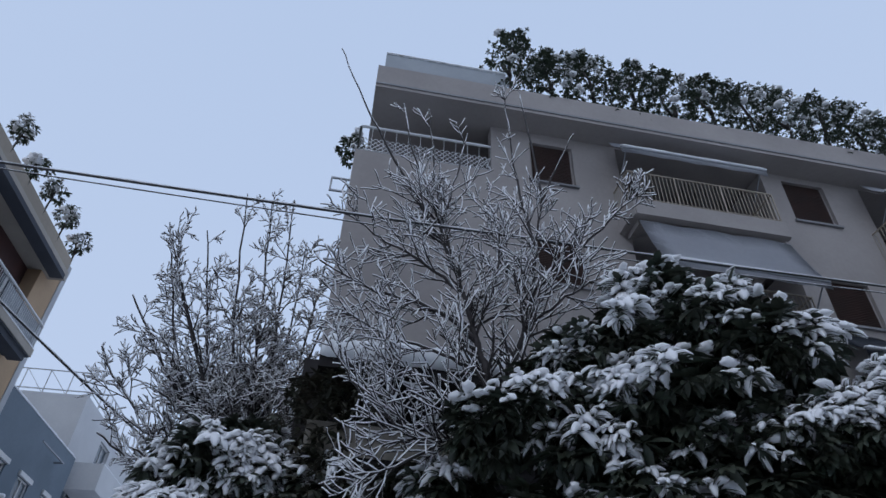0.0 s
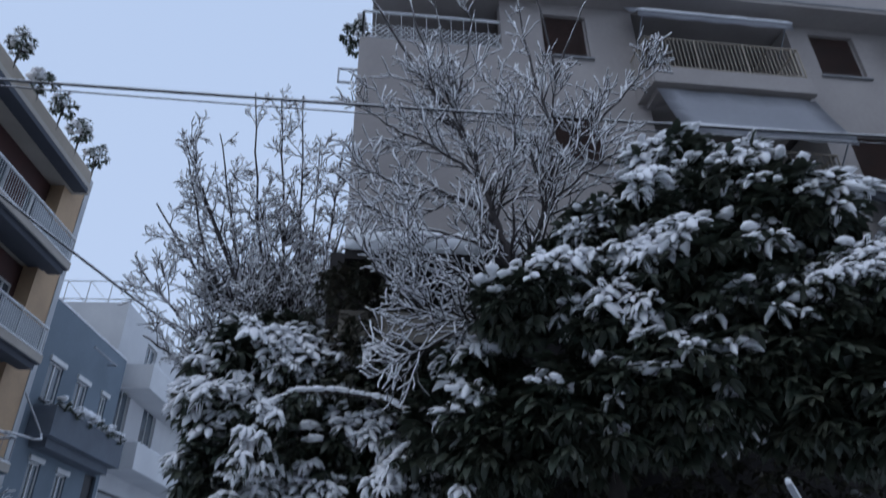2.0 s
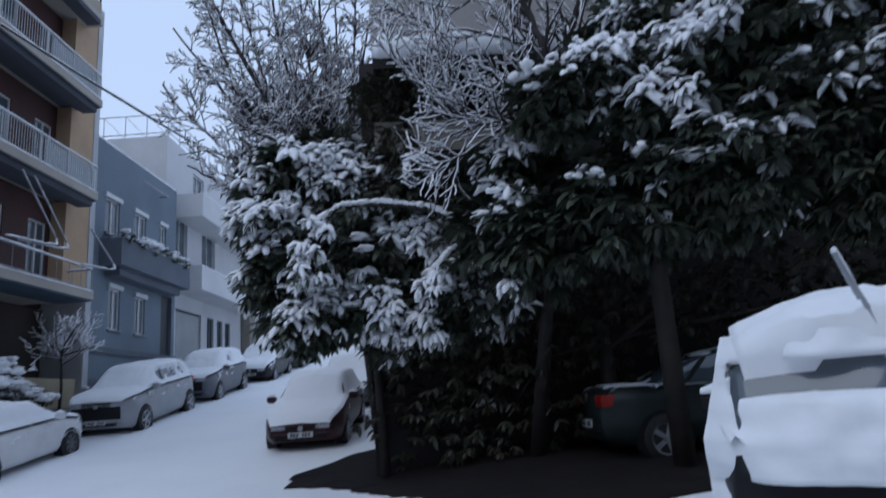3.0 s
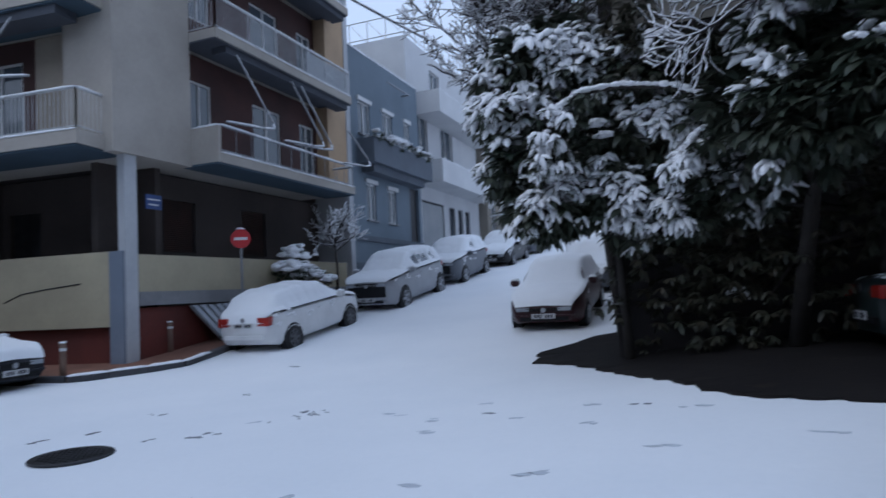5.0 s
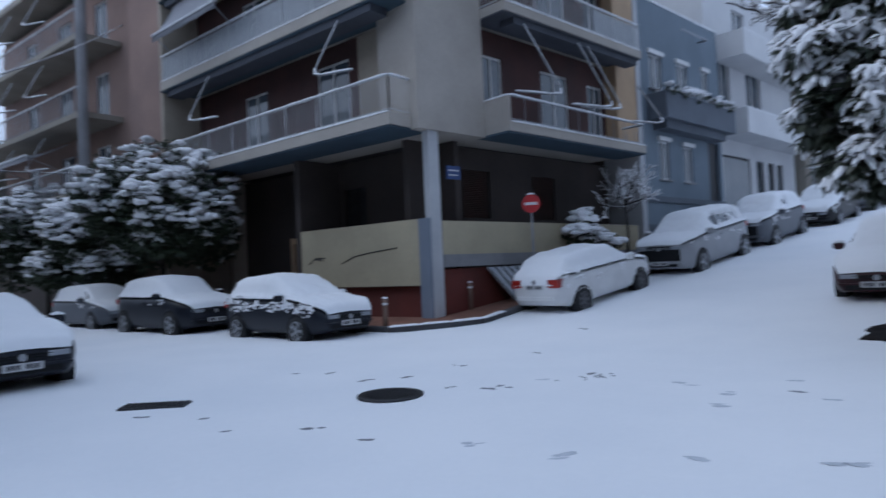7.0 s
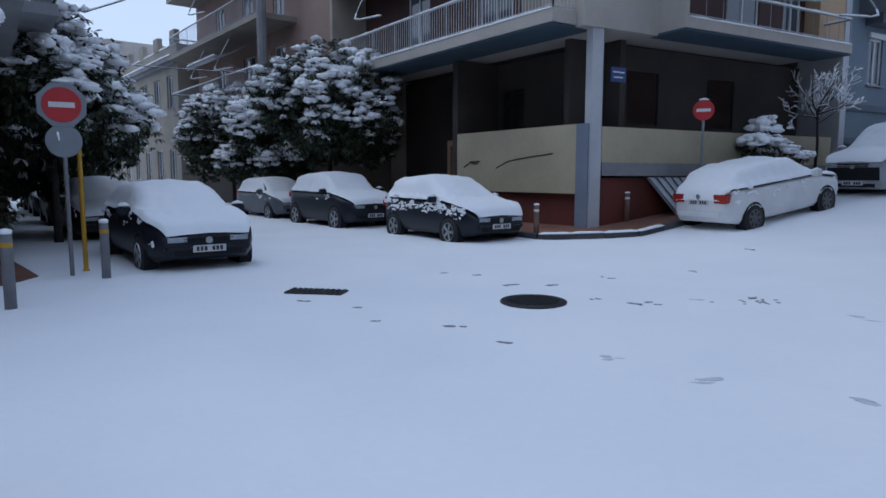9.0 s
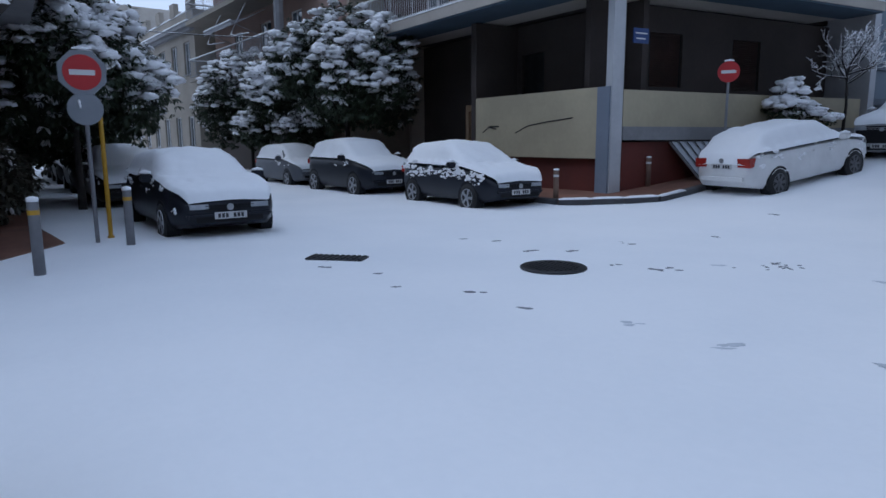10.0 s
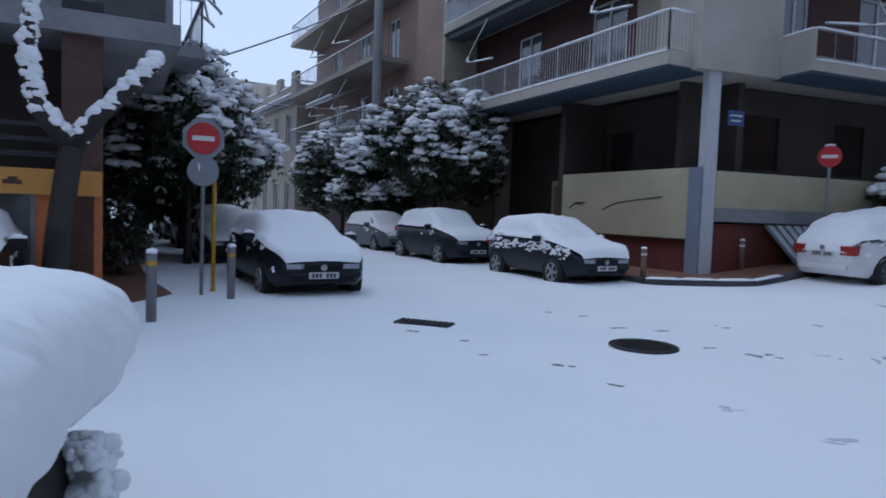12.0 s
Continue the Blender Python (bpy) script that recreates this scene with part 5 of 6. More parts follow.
build_car("hatchback_car", "car with snow piled high on bonnet and bumper", hatch_spec(4.1, 1.72, 1.47, BLACKPLASTIC, snow=0.32, clots=0, slip=4.0, bonnet=1.0, nose=0.24, round=0.16, lampz=0.6, lamps=False, bump=0, mirror=-1.2), 17, at_front(-2.85, -1.52, 89, 4.1))
build_car("hatchback_car", "car under smooth snow before the shop", hatch_spec(4.0, 1.70, 1.30, BLACK, snow=0.16, clots=10), 18, at_front(-7.3, -3.5, -79, 4.0))

# drifts heaped against bumpers and wheels
def drift(name, label, spots, seed):
    rnd = random.Random(seed)
    cv, cf = blob_template(3, seed, 0.28)
    ms = []
    for x, y, z, r in spots:
        for k in range(46):
            q = r * rnd.uniform(0.18, 0.55)
            ms.append(Matrix.Translation((x + rnd.gauss(0, r * 0.5), y + rnd.gauss(0, r * 0.5), z + rnd.gauss(0, r * 0.3))) @ Matrix.Rotation(rnd.random() * 6, 4, "Z") @ Matrix.Diagonal((q, q * 0.9, q * 0.8, 1)))
    v, f = scatter(cv, cf, ms)
    return cloud_mesh(name, v, f, SNOW, None, label)


drift("bumper_drift", "fluffy snow clinging to a car's bumper and wing", [(-2.50, -0.65, 0.54, 0.09), (-2.40, -0.63, 0.62, 0.06), (-2.48, -0.63, 0.43, 0.09), (-2.28, -0.63, 0.40, 0.08), (-2.74, -0.63, 0.82, 0.04), (-2.2, -0.65, 0.28, 0.08)], 4)


def bonnet_drift(label, x0, x1, section, seed):
    """Deep snow lying over a bonnet and hanging down its side; section: (y, z) rows from one lower lip over the top to the other."""
    nu, rows = 110, []
    cl = [Vector((0, y, z)) for y, z in section]
    prof = []
    for i in range(len(cl) - 1):
        p0, p1, p2, p3 = cl[max(i - 1, 0)], cl[i], cl[i + 1], cl[min(i + 2, len(cl) - 1)]
        for k in range(9):
            u = k / 9
            prof.append(0.5 * (2 * p1 + (p2 - p0) * u + (2 * p0 - 5 * p1 + 4 * p2 - p3) * u * u + (3 * p1 - p0 - 3 * p2 + p3) * u ** 3))
    prof.append(cl[-1])
    mid = Vector((0, sum(p.y for p in cl) / len(cl), min(p.z for p in cl)))
    verts = []
    for i in range(nu + 1):
        u = i / nu
        x = x0 + (x1 - x0) * u
        e = min(1.0, u * (x1 - x0) / 0.26)
        near = math.sqrt(max(0.0, 1 - (1 - e) ** 2))
        for p in prof:
            q = mid + (p - mid) * (0.72 + 0.28 * near)
            w = Vector((x, q.y, q.z))
            out = (p - mid).normalized()
            k = 0.045 * noise.noise(w * 2.3 + Vector((seed, 0, 0))) + 0.022 * noise.noise(w * 6.5) + 0.014 * noise.noise(w * 15.0) + 0.006 * noise.noise(w * 34.0)
            lip = max(0.0, 1 - (p.z - mid.z) / 0.12)
            verts.append(w + out * k + Vector((0, 0, lip * (0.09 * noise.noise(w * 5.0) + 0.06 * noise.noise(w * 13.0)))))
    m = len(prof)
    faces = [(i * m + j, i * m + j + 1, (i + 1) * m + j + 1, (i + 1) * m + j) for i in range(nu) for j in range(m - 1)]
    faces += [(i * m, (i + 1) * m, (i + 2) * m - 1, (i + 1) * m - 1) for i in range(nu)]
    faces += [tuple(range(m - 1, -1, -1)), tuple(range(nu * m, (nu + 1) * m))]
    return cloud_mesh("snow_cake", verts, faces, SNOW, None, label)


bonnet_drift("thick cake of snow overhanging a car's bonnet", -2.93, -1.1, [(-0.63, 0.78), (-0.53, 0.86), (-0.55, 1.04), (-0.70, 1.17), (-1.1, 1.225), (-1.6, 1.235), (-2.1, 1.21), (-2.38, 1.08), (-2.34, 0.80)], 5)

# the little two-seater, tail towards the crossing, with its rear wiper raised
TL = 2.6
smart = dict(L=TL, W=1.56, paint=BLACK, axles=(TL / 2 - 0.42, -TL / 2 + 0.40), deck=[(TL / 2, 0.62), (TL / 2 - 0.3, 0.86), (TL / 2 - 0.7, 0.95), (-TL / 2 + 0.12, 1.0), (-TL / 2, 0.94)],
             roof=[(TL / 2 - 0.55, 0.93), (TL / 2 - 1.15, 1.38), (TL / 2 - 1.5, 1.45), (-TL / 2 + 0.55, 1.43), (-TL / 2 + 0.22, 1.34), (-TL / 2 + 0.03, 0.98)],
             pillars=[(TL / 2 - 0.7, -0.4), (-TL / 2 + 0.3, 0.1)], mirror=TL / 2 - 0.8, lampz=0.66, tailz=0.80, tailh=0.10, platez=0.64, snow=0.22, clots=40, slip=1.1, cling=0.75, wheel=0.29, edge=0.7, tumble=0.07, tails=False)
two = build_car("city_car", "tiny black two-seater buried in snow, rear wiper raised", smart, 19, at_rear(1.69, 3.52, -22, TL) @ Matrix.Diagonal((1, 1, 1.055, 1)))
bm = bmesh.new()
tube(bm, [(-TL / 2 + 0.20, -0.10, 1.48), (-TL / 2 + 0.10, 0.0, 1.74)], [0.014, 0.010], 6)
tube(bm, [(-TL / 2 + 0.17, -0.05, 1.60), (-TL / 2 + 0.08, 0.03, 1.82)], 0.016, 6)
wiper = part("rear_wiper", bm, STEEL, two, "raised wiper")
bm = bmesh.new()
snow_strip(bm, (-TL / 2 + 0.16, -0.04, 1.62), (-TL / 2 + 0.08, 0.03, 1.83), 0.04, 0.04)
part("wiper_snow", bm, SNOW, wiper, "snow on the wiper", True)
rows, tv, tf = {}, [], []
for i in range(45):
    for j in range(45):
        z = 0.34 + 1.14 * j / 44
        lim = 0.79 - 0.12 * max(0.0, z - 0.98) / 0.4
        y = lim * (-1 + 2 * i / 44)
        round_off = 0.34 * (abs(y) / 0.79) ** 4
        back = -TL / 2 - 0.005 + (0.24 * max(0.0, z - 0.98) / 0.38) + round_off
        p = Vector((y * 3.0, z * 3.0, 4.0))
        big, small = noise.noise(p), noise.noise(p * 3.1)
        if 1.17 < z < 1.33 and abs(y) < 0.6:
            keep = -0.25 + 0.9 * small
        elif z > 0.80:
            keep = 0.85 + 0.6 * big + 0.4 * small
        else:
            keep = -0.35 + 0.7 * big + 0.5 * small + (0.9 if abs(y) > 0.58 else 0)
        keep = min(max(keep * 2.2, 0), 1)
        rows[i, j] = len(tv)
        tv.append((back + 0.05 - keep * (0.15 + 0.07 * big + 0.04 * small), y, z))
for i in range(44):
    for j in range(44):
        tf.append((rows[i, j], rows[i + 1, j], rows[i + 1, j + 1], rows[i, j + 1]))
cloud_mesh("tail_snow", tv, tf, SNOW, two, "snow plastered over the tail")


# ---- trees ----
def grow(rnd, start, heading, length, radius, depth, spread, lift, kids, out, wiggle=0.14, taper=0.62):
    """Branch lines: (points, radii), each limb bearing shorter ones."""
    k = 5 if depth > 1 else 4
    pts, radii, d, p = [start.copy()], [radius], heading.normalized(), start.copy()
    for i in range(k):
        d = (d + Vector((rnd.gauss(0, wiggle), rnd.gauss(0, wiggle), rnd.gauss(0, wiggle) + lift))).normalized()
        p = p + d * (length / k)
        pts.append(p.copy())
        radii.append(radius * (1 - 0.55 * (i + 1) / k))
    out.append((pts, radii, depth))
    if depth == 0:
        return
    for i in range(kids):
        q = 0.3 + 0.7 * (i + rnd.random()) / kids
        j = min(int(q * k), k - 1)
        base = pts[j].lerp(pts[j + 1], q * k - j)
        side = d.orthogonal().normalized()
        side.rotate(Matrix.Rotation(rnd.random() * math.tau, 3, d))
        nd = (d * (1 - spread) + side * spread).normalized()
        grow(rnd, base, nd, length * rnd.uniform(0.40, 0.68) * (1.2 - 0.45 * q), radii[j] * taper, depth - 1, spread, lift, kids, out, wiggle, taper)


def twig_snow(bm, pts, radii, rnd):
    top = [p + Vector((0, 0, r * 0.55 + 0.006)) for p, r in zip(pts, radii)]
    tube(bm, top, [max(0.008, r * 0.55) * rnd.uniform(0.6, 1.25) + 0.004 for r in radii], 5)


def bare_tree(label, seed, limbs, trunk, depth, kids, spread, lift, snow=1.0):
    rnd = random.Random(seed)
    base = Vector(trunk[0])
    t = thing("tree", Matrix.Translation(base), label, "tree")
    tp = [Vector(p) - base for p in trunk]
    bm = bmesh.new()
    r0 = limbs["radius"]
    tube(bm, tp, [r0 * (1 - 0.45 * i / (len(tp) - 1)) for i in range(len(tp))], 9)
    part("trunk", bm, BARK, t, "dark wet trunk", True)
    lines = []
    for start, head, length, rad in limbs["list"]:
        grow(rnd, Vector(start) - base, Vector(head), length, rad, depth, spread, lift, kids, lines)
    wood, sn = bmesh.new(), bmesh.new()
    for pts, radii, dp in lines:
        rr = [max(0.0055, r) for r in radii]
        tube(wood, pts, rr, 6 if dp > 1 else 4, False)
        if rnd.random() < snow:
            twig_snow(sn, pts, rr, rnd)
    part("twig_crown", wood, TWIG, t, "bare branching twigs", True, kind="stuff")
    part("branch_snow", sn, FLUFF, t, "snow lying along every twig", True, kind="stuff")
    return t


def V(az, d, z):
    p = direction(az) * d
    return Vector((p.x, p.y, z))


def limb_tree(label, seed, trunk, trunk_r, limbs, per_metre, twig, depth, kids, spread, lift, snow=1.0, thin=0.010, bare_above=99.0):
    """A bare tree of drawn main limbs, each bearing twigs along its outer part; limbs: (points, radius)."""
    rnd = random.Random(seed)
    base = Vector(trunk[0])
    t = thing("tree", Matrix.Translation(base), label, "tree")
    bm = bmesh.new()
    tp = [Vector(p) - base for p in trunk]
    tube(bm, tp, [trunk_r * (1 - 0.5 * i / (len(tp) - 1)) for i in range(len(tp))], 9)
    part("trunk", bm, BARK, t, "dark wet trunk", True)
    lines = []
    for pts, r in limbs:
        ctrl = [Vector(p) - base for p in pts]
        fine = []
        for i in range(len(ctrl) - 1):
            p0, p1, p2, p3 = ctrl[max(i - 1, 0)], ctrl[i], ctrl[i + 1], ctrl[min(i + 2, len(ctrl) - 1)]
            for k in range(6):
                u = k / 6
                q = 0.5 * (2 * p1 + (p2 - p0) * u + (2 * p0 - 5 * p1 + 4 * p2 - p3) * u * u + (3 * p1 - p0 - 3 * p2 + p3) * u ** 3)
                fine.append(q + Vector((rnd.gauss(0, 0.012), rnd.gauss(0, 0.012), rnd.gauss(0, 0.012))))
        fine.append(ctrl[-1])
        n = len(fine)
        radii = [max(thin, r * (1 - 0.75 * i / (n - 1))) for i in range(n)]
        lines.append((fine, radii, 3))
        total = sum((b - a).length for a, b in zip(fine, fine[1:]))
        for k in range(int(total * per_metre)):
            u = 0.12 + 0.86 * rnd.random()
            i = min(int(u * (n - 1)), n - 2)
            if fine[i].z + base.z > bare_above and rnd.random() < 0.88:
                continue
            d = (fine[i + 1] - fine[i]).normalized()
            side = d.orthogonal().normalized()
            side.rotate(Matrix.Rotation(rnd.random() * math.tau, 3, d))
            way = d * (1 - spread) + side * spread + Vector((0, 0, 0.12))
            grow(rnd, fine[i], way, twig * rnd.uniform(0.5, 1.25) * (1.15 - 0.6 * u), max(thin, radii[i] * 0.6), depth, spread, lift, kids, lines)
    wood, sn = bmesh.new(), bmesh.new()
    for pts, radii, dp in lines:
        rr = [max(thin * 0.75, r) for r in radii]
        tube(wood, pts, rr, 6 if dp > 2 else 4, False)
        if rnd.random() < snow:
            twig_snow(sn, pts, rr, rnd)
    part("twig_crown", wood, TWIG, t, "bare branching twigs", True, kind="stuff")
    part("branch_snow", sn, FLUFF, t, "snow lying along every twig", True, kind="stuff")
    return t


# tall bare tree beside the street: limbs fan out from a low fork
D1 = 13.38
fork = V(15.0, D1, 5.6)
fan = []
for az, z, mid_az, mid_z in ((21.3, 12.2, 19.0, 8.6), (16.3, 12.9, 15.0, 8.8), (11.5, 12.2, 12.5, 8.6), (24.1, 11.5, 20.5, 8.3), (27.3, 10.5, 21.5, 7.9), (28.3, 8.9, 22.5, 7.2), (28.0, 7.5, 22.5, 6.3), (27.0, 6.5, 22.0, 5.9), (24.0, 5.9, 20.0, 5.6), (26.5, 10.0, 22.8, 7.6), (10.3, 10.2, 12.3, 7.6), (18.6, 12.5, 16.6, 8.8), (14.0, 12.6, 13.8, 8.6), (25.6, 9.6, 20.5, 7.4)):
    dd = D1 + 0.9 * math.sin(az * 7.3)
    fan.append(([fork, V((15.0 + mid_az) / 2, (D1 + dd) / 2, (5.6 + mid_z) / 2), V(mid_az, dd, mid_z), V(az, dd, z)], 0.062))
limb_tree("tall bare tree with every twig under snow", 21, [V(11.3, D1, 0.3), V(12.2, D1, 2.5), fork], 0.12, fan, 5.6, 1.05, 2, 4, 0.48, 0.03, 0.85, 0.011)

# spreading bare tree before the apartment block: two dark leaders, long upright shoots, sweeping side limbs
D2 = 8.8
fork = V(-6.4, D2, 5.4)
la = [fork, V(-5.8, D2, 6.1), V(-4.6, D2, 6.8), V(-3.4, D2, 7.6), V(-2.1, D2, 8.3), V(-1.0, D2, 9.2)]
lb = [fork, V(-8.2, D2, 6.3), V(-9.6, D2, 6.9), V(-10.6, D2, 7.6), V(-11.2, D2, 8.5), V(-12.4, D2, 9.6)]
limbs = [(la, 0.07), (lb, 0.06),
         ([la[4], V(1.7, 8.7, 9.4), V(9.0, 8.5, 11.4), V(14.6, 8.4, 13.2)], 0.034), ([la[4], V(0.5, 8.8, 9.6), V(3.4, 8.8, 11.0), V(5.0, 8.8, 12.3)], 0.03),
         ([la[5], V(0.2, 8.8, 10.2), V(1.6, 8.8, 12.2)], 0.028), ([la[5], V(-2.4, 8.9, 10.4), V(-3.6, 8.9, 11.6)], 0.028), ([lb[4], V(-9.4, 8.9, 10.6), V(-8.5, 8.9, 12.9)], 0.03),
         ([lb[5], V(-11.6, 8.8, 11.2), V(-10.4, 8.8, 13.0)], 0.028), ([lb[5], V(-14.6, 8.8, 10.4), V(-17.0, 8.8, 11.2)], 0.028), ([lb[3], V(-15.0, 8.7, 8.2), V(-19.4, 8.6, 8.7), V(-23.8, 8.6, 9.4)], 0.034),
         ([lb[2], V(-14.0, 8.6, 7.3), V(-18.5, 8.5, 7.6)], 0.03), ([la[2], V(0.1, 8.6, 7.2), V(6.0, 8.5, 7.35), V(12.0, 8.4, 7.7)], 0.04), ([la[3], V(1.5, 8.6, 8.1), V(6.0, 8.6, 8.5), V(10.5, 8.6, 9.0)], 0.034),
         ([la[1], V(-1.5, 8.5, 6.3), V(4.0, 8.4, 6.5), V(9.6, 8.4, 6.9)], 0.034), ([fork, V(-1.6, 8.5, 4.95), V(2.5, 8.4, 5.15), V(7.2, 8.3, 5.7), V(9.2, 8.3, 6.5)], 0.038), ([V(0.5, 8.45, 5.0), V(4.4, 8.4, 5.9), V(4.9, 8.4, 7.3)], 0.026),
         ([fork, V(-2.0, 8.4, 5.6), V(2.0, 8.3, 5.9), V(5.5, 8.3, 5.7)], 0.028), ([la[2], V(-7.0, 8.6, 7.8), V(-7.6, 8.6, 9.4)], 0.028), ([lb[3], V(-7.5, 8.9, 8.4), V(-5.6, 8.9, 9.8)], 0.028), ([V(-1.6, 8.5, 4.95), V(3.0, 8.3, 4.5), V(6.5, 8.2, 4.35)], 0.024)]
limb_tree("spreading bare tree with thick snow on fine twigs", 22, [V(-1.5, 10.0, 0.4), V(-4.0, 9.5, 3.0), fork], 0.12, limbs, 10.5, 0.8, 1, 5, 0.5, 0.04, 1.0, 0.0115, 9.7)

# leaf and snow templates
leaf_v = [(0, 0, 0), (0.35, 0.17, 0.03), (0.35, -0.17, 0.03), (0.72, 0.14, -0.02), (0.72, -0.14, -0.02), (1.0, 0, -0.16), (0.36, 0, -0.02), (0.72, 0, -0.07)]
leaf_f = [(0, 6, 1), (0, 2, 6), (1, 6, 7, 3), (6, 2, 4, 7), (3, 7, 5), (7, 4, 5)]
finger_v, finger_f = [], []
for i, (x, w, h, dz) in enumerate(((0.05, 0.08, 0.04, 0.03), (0.35, 0.15, 0.12, 0.04), (0.7, 0.13, 0.10, -0.02), (0.93, 0.05, 0.03, -0.11))):
    finger_v += [(x, w * math.cos(a), dz + h * (0.4 + math.sin(a))) for a in (math.tau * k / 6 for k in range(6))]
for i in range(3):
    finger_f += [(i * 6 + k, i * 6 + (k + 1) % 6, (i + 1) * 6 + (k + 1) % 6, (i + 1) * 6 + k) for k in range(6)]
finger_f += [tuple(range(5, -1, -1)), tuple(range(18, 24))]


def rosettes(rnd, tips, size, leaves, snow_share, droop=0.35):
    """Leaf and snow poses for whorls of leaves at branch tips: (place, outward way)."""
    lm, sm = [], []
    for p, outward in tips:
        s = size * rnd.uniform(0.75, 1.3)
        snowy = rnd.random() < snow_share * min(1.0, max(0.0, 0.5 + 2.3 * noise.noise(p * 1.25)))
        ph = rnd.random() * math.tau
        for k in range(leaves):
            a = ph + k * math.tau / leaves + rnd.uniform(-0.25, 0.25)
            way = Vector((math.cos(a), math.sin(a), rnd.uniform(-droop - 0.75, 0.25))) + outward * 0.6
            way.normalize()
            up = Vector((rnd.gauss(0, 0.25), rnd.gauss(0, 0.25), 1)).normalized()
            yv = up.cross(way).normalized()
            zv = way.cross(yv)
            q = s * rnd.uniform(0.8, 1.2)
            m = Matrix(((way.x, yv.x, zv.x, p.x), (way.y, yv.y, zv.y, p.y), (way.z, yv.z, zv.z, p.z), (0, 0, 0, 1))) @ Matrix.Diagonal((q, q, q, 1))
            lm.append(m)
            if snowy and rnd.random() < 0.85:
                sm.append(m @ Matrix.Translation((0, 0, 0.02)) @ Matrix.Diagonal((1, rnd.uniform(0.95, 1.55), rnd.uniform(0.9, 1.7), 1)))
    return lm, sm


def evergreen(label, seed, trunk, clumps, per, size, leaf, leaves=7, snow_top=0.9, snow_low=0.25, name="tree", blobs=0.0, trunk_r=0.14, shade_z=None):
    """Evergreen of leaf whorls on limbs; clumps: (centre, radii)."""
    rnd = random.Random(seed)
    base = Vector(trunk[0])
    t = thing(name, Matrix.Translation(base), label, "tree")
    bm = bmesh.new()
    tp = [Vector(p) - base for p in trunk]
    tube(bm, tp, [trunk_r * (1 - 0.4 * i / (len(tp) - 1)) for i in range(len(tp))], 9)
    for c, r in clumps:
        c = Vector(c) - base
        st = tp[-1].lerp(tp[-2], rnd.random() * 0.7)
        mid = st.lerp(c, 0.5) + Vector((rnd.gauss(0, 0.15), rnd.gauss(0, 0.15), rnd.uniform(-0.2, 0.25)))
        tube(bm, [st, mid, c], [0.055, 0.04, 0.015], 6)
    part("trunk", bm, BARK, t, "dark trunk and limbs", True)
    tips_hi, tips_lo = [], []
    for c, r in clumps:
        c = Vector(c) - base
        r = Vector(r) if not isinstance(r, (int, float)) else Vector((r, r, r * 0.8))
        for k in range(int(per * r.x * r.y / 0.5)):
            d = Vector((rnd.gauss(0, 1), rnd.gauss(0, 1), rnd.gauss(0, 1))).normalized()
            q = rnd.uniform(0.45, 1.0) ** 0.5 if rnd.random() < 0.8 else rnd.uniform(0.2, 0.8)
            lump = 1 + 0.28 * noise.noise((c + d) * 2.1 + Vector((seed, 0, 0)))
            p = c + Vector((d.x * r.x, d.y * r.y, d.z * r.z)) * q * lump
            (tips_hi if d.z > 0.0 and q > 0.72 else tips_lo).append((p, d))
    if shade_z:
        low = [q for q in tips_hi if rnd.random() > min(1.0, max(0.06, (q[0].z + base.z - shade_z) / 1.6))]
        tips_hi = [q for q in tips_hi if q not in low]
        tips_lo = tips_lo + low
    lm, sm = rosettes(rnd, tips_hi, size, leaves, snow_top)
    lm2, sm2 = rosettes(rnd, tips_lo, size, leaves, snow_low)
    v, f = scatter(leaf_v, leaf_f, lm + lm2)
    cloud_mesh("crown", v, f, leaf, t, "dark evergreen leaves")
    v, f = scatter(finger_v, finger_f, sm + sm2)
    cloud_mesh("crown_snow", v, f, FLUFF, t, "snow lying on the leaves")
    if blobs:
        bl = []
        templates = [blob_template(2, q, 0.55) for q in range(3)]
        for p, d in tips_hi + [q for q in tips_lo if q[1].z > -0.35 and not shade_z and rnd.random() < 0.45]:
            drifted = blobs * min(1.6, max(0.0, 0.8 + 2.6 * noise.noise(p * 1.5 + Vector((seed, 0, 0)))))
            for n in range(5 if rnd.random() < drifted else 0):
                r = size * rnd.uniform(0.3, 0.8) * 0.5 if leaf is LEAF else size * rnd.uniform(0.32, 0.95)
                bl.append(Matrix.Translation(p + Vector((rnd.gauss(0, size * 0.5), rnd.gauss(0, size * 0.5), 0.03))) @ Matrix.Rotation(rnd.random() * 6.28, 4, "Z") @ Matrix.Diagonal((r * rnd.uniform(0.8, 1.7), r * rnd.uniform(0.7, 1.3), r * rnd.uniform(0.45, 0.75), 1)))
        vv, ff = [], []
        for q in range(3):
            a, b = scatter(*templates[q], bl[q::3])
            ff += [tuple(i + len(vv) for i in x) for x in b]
            vv += a
        cloud_mesh("lump_snow", vv, ff, FLUFF, t, "lumps of snow weighing on the crown")
    return t


evergreen("broad-leaved evergreen drooping under snow at the street corner", 31, [V(11.0, 10.75, 0.2), V(11.4, 10.9, 2.4), V(13, 11.0, 4.2)],
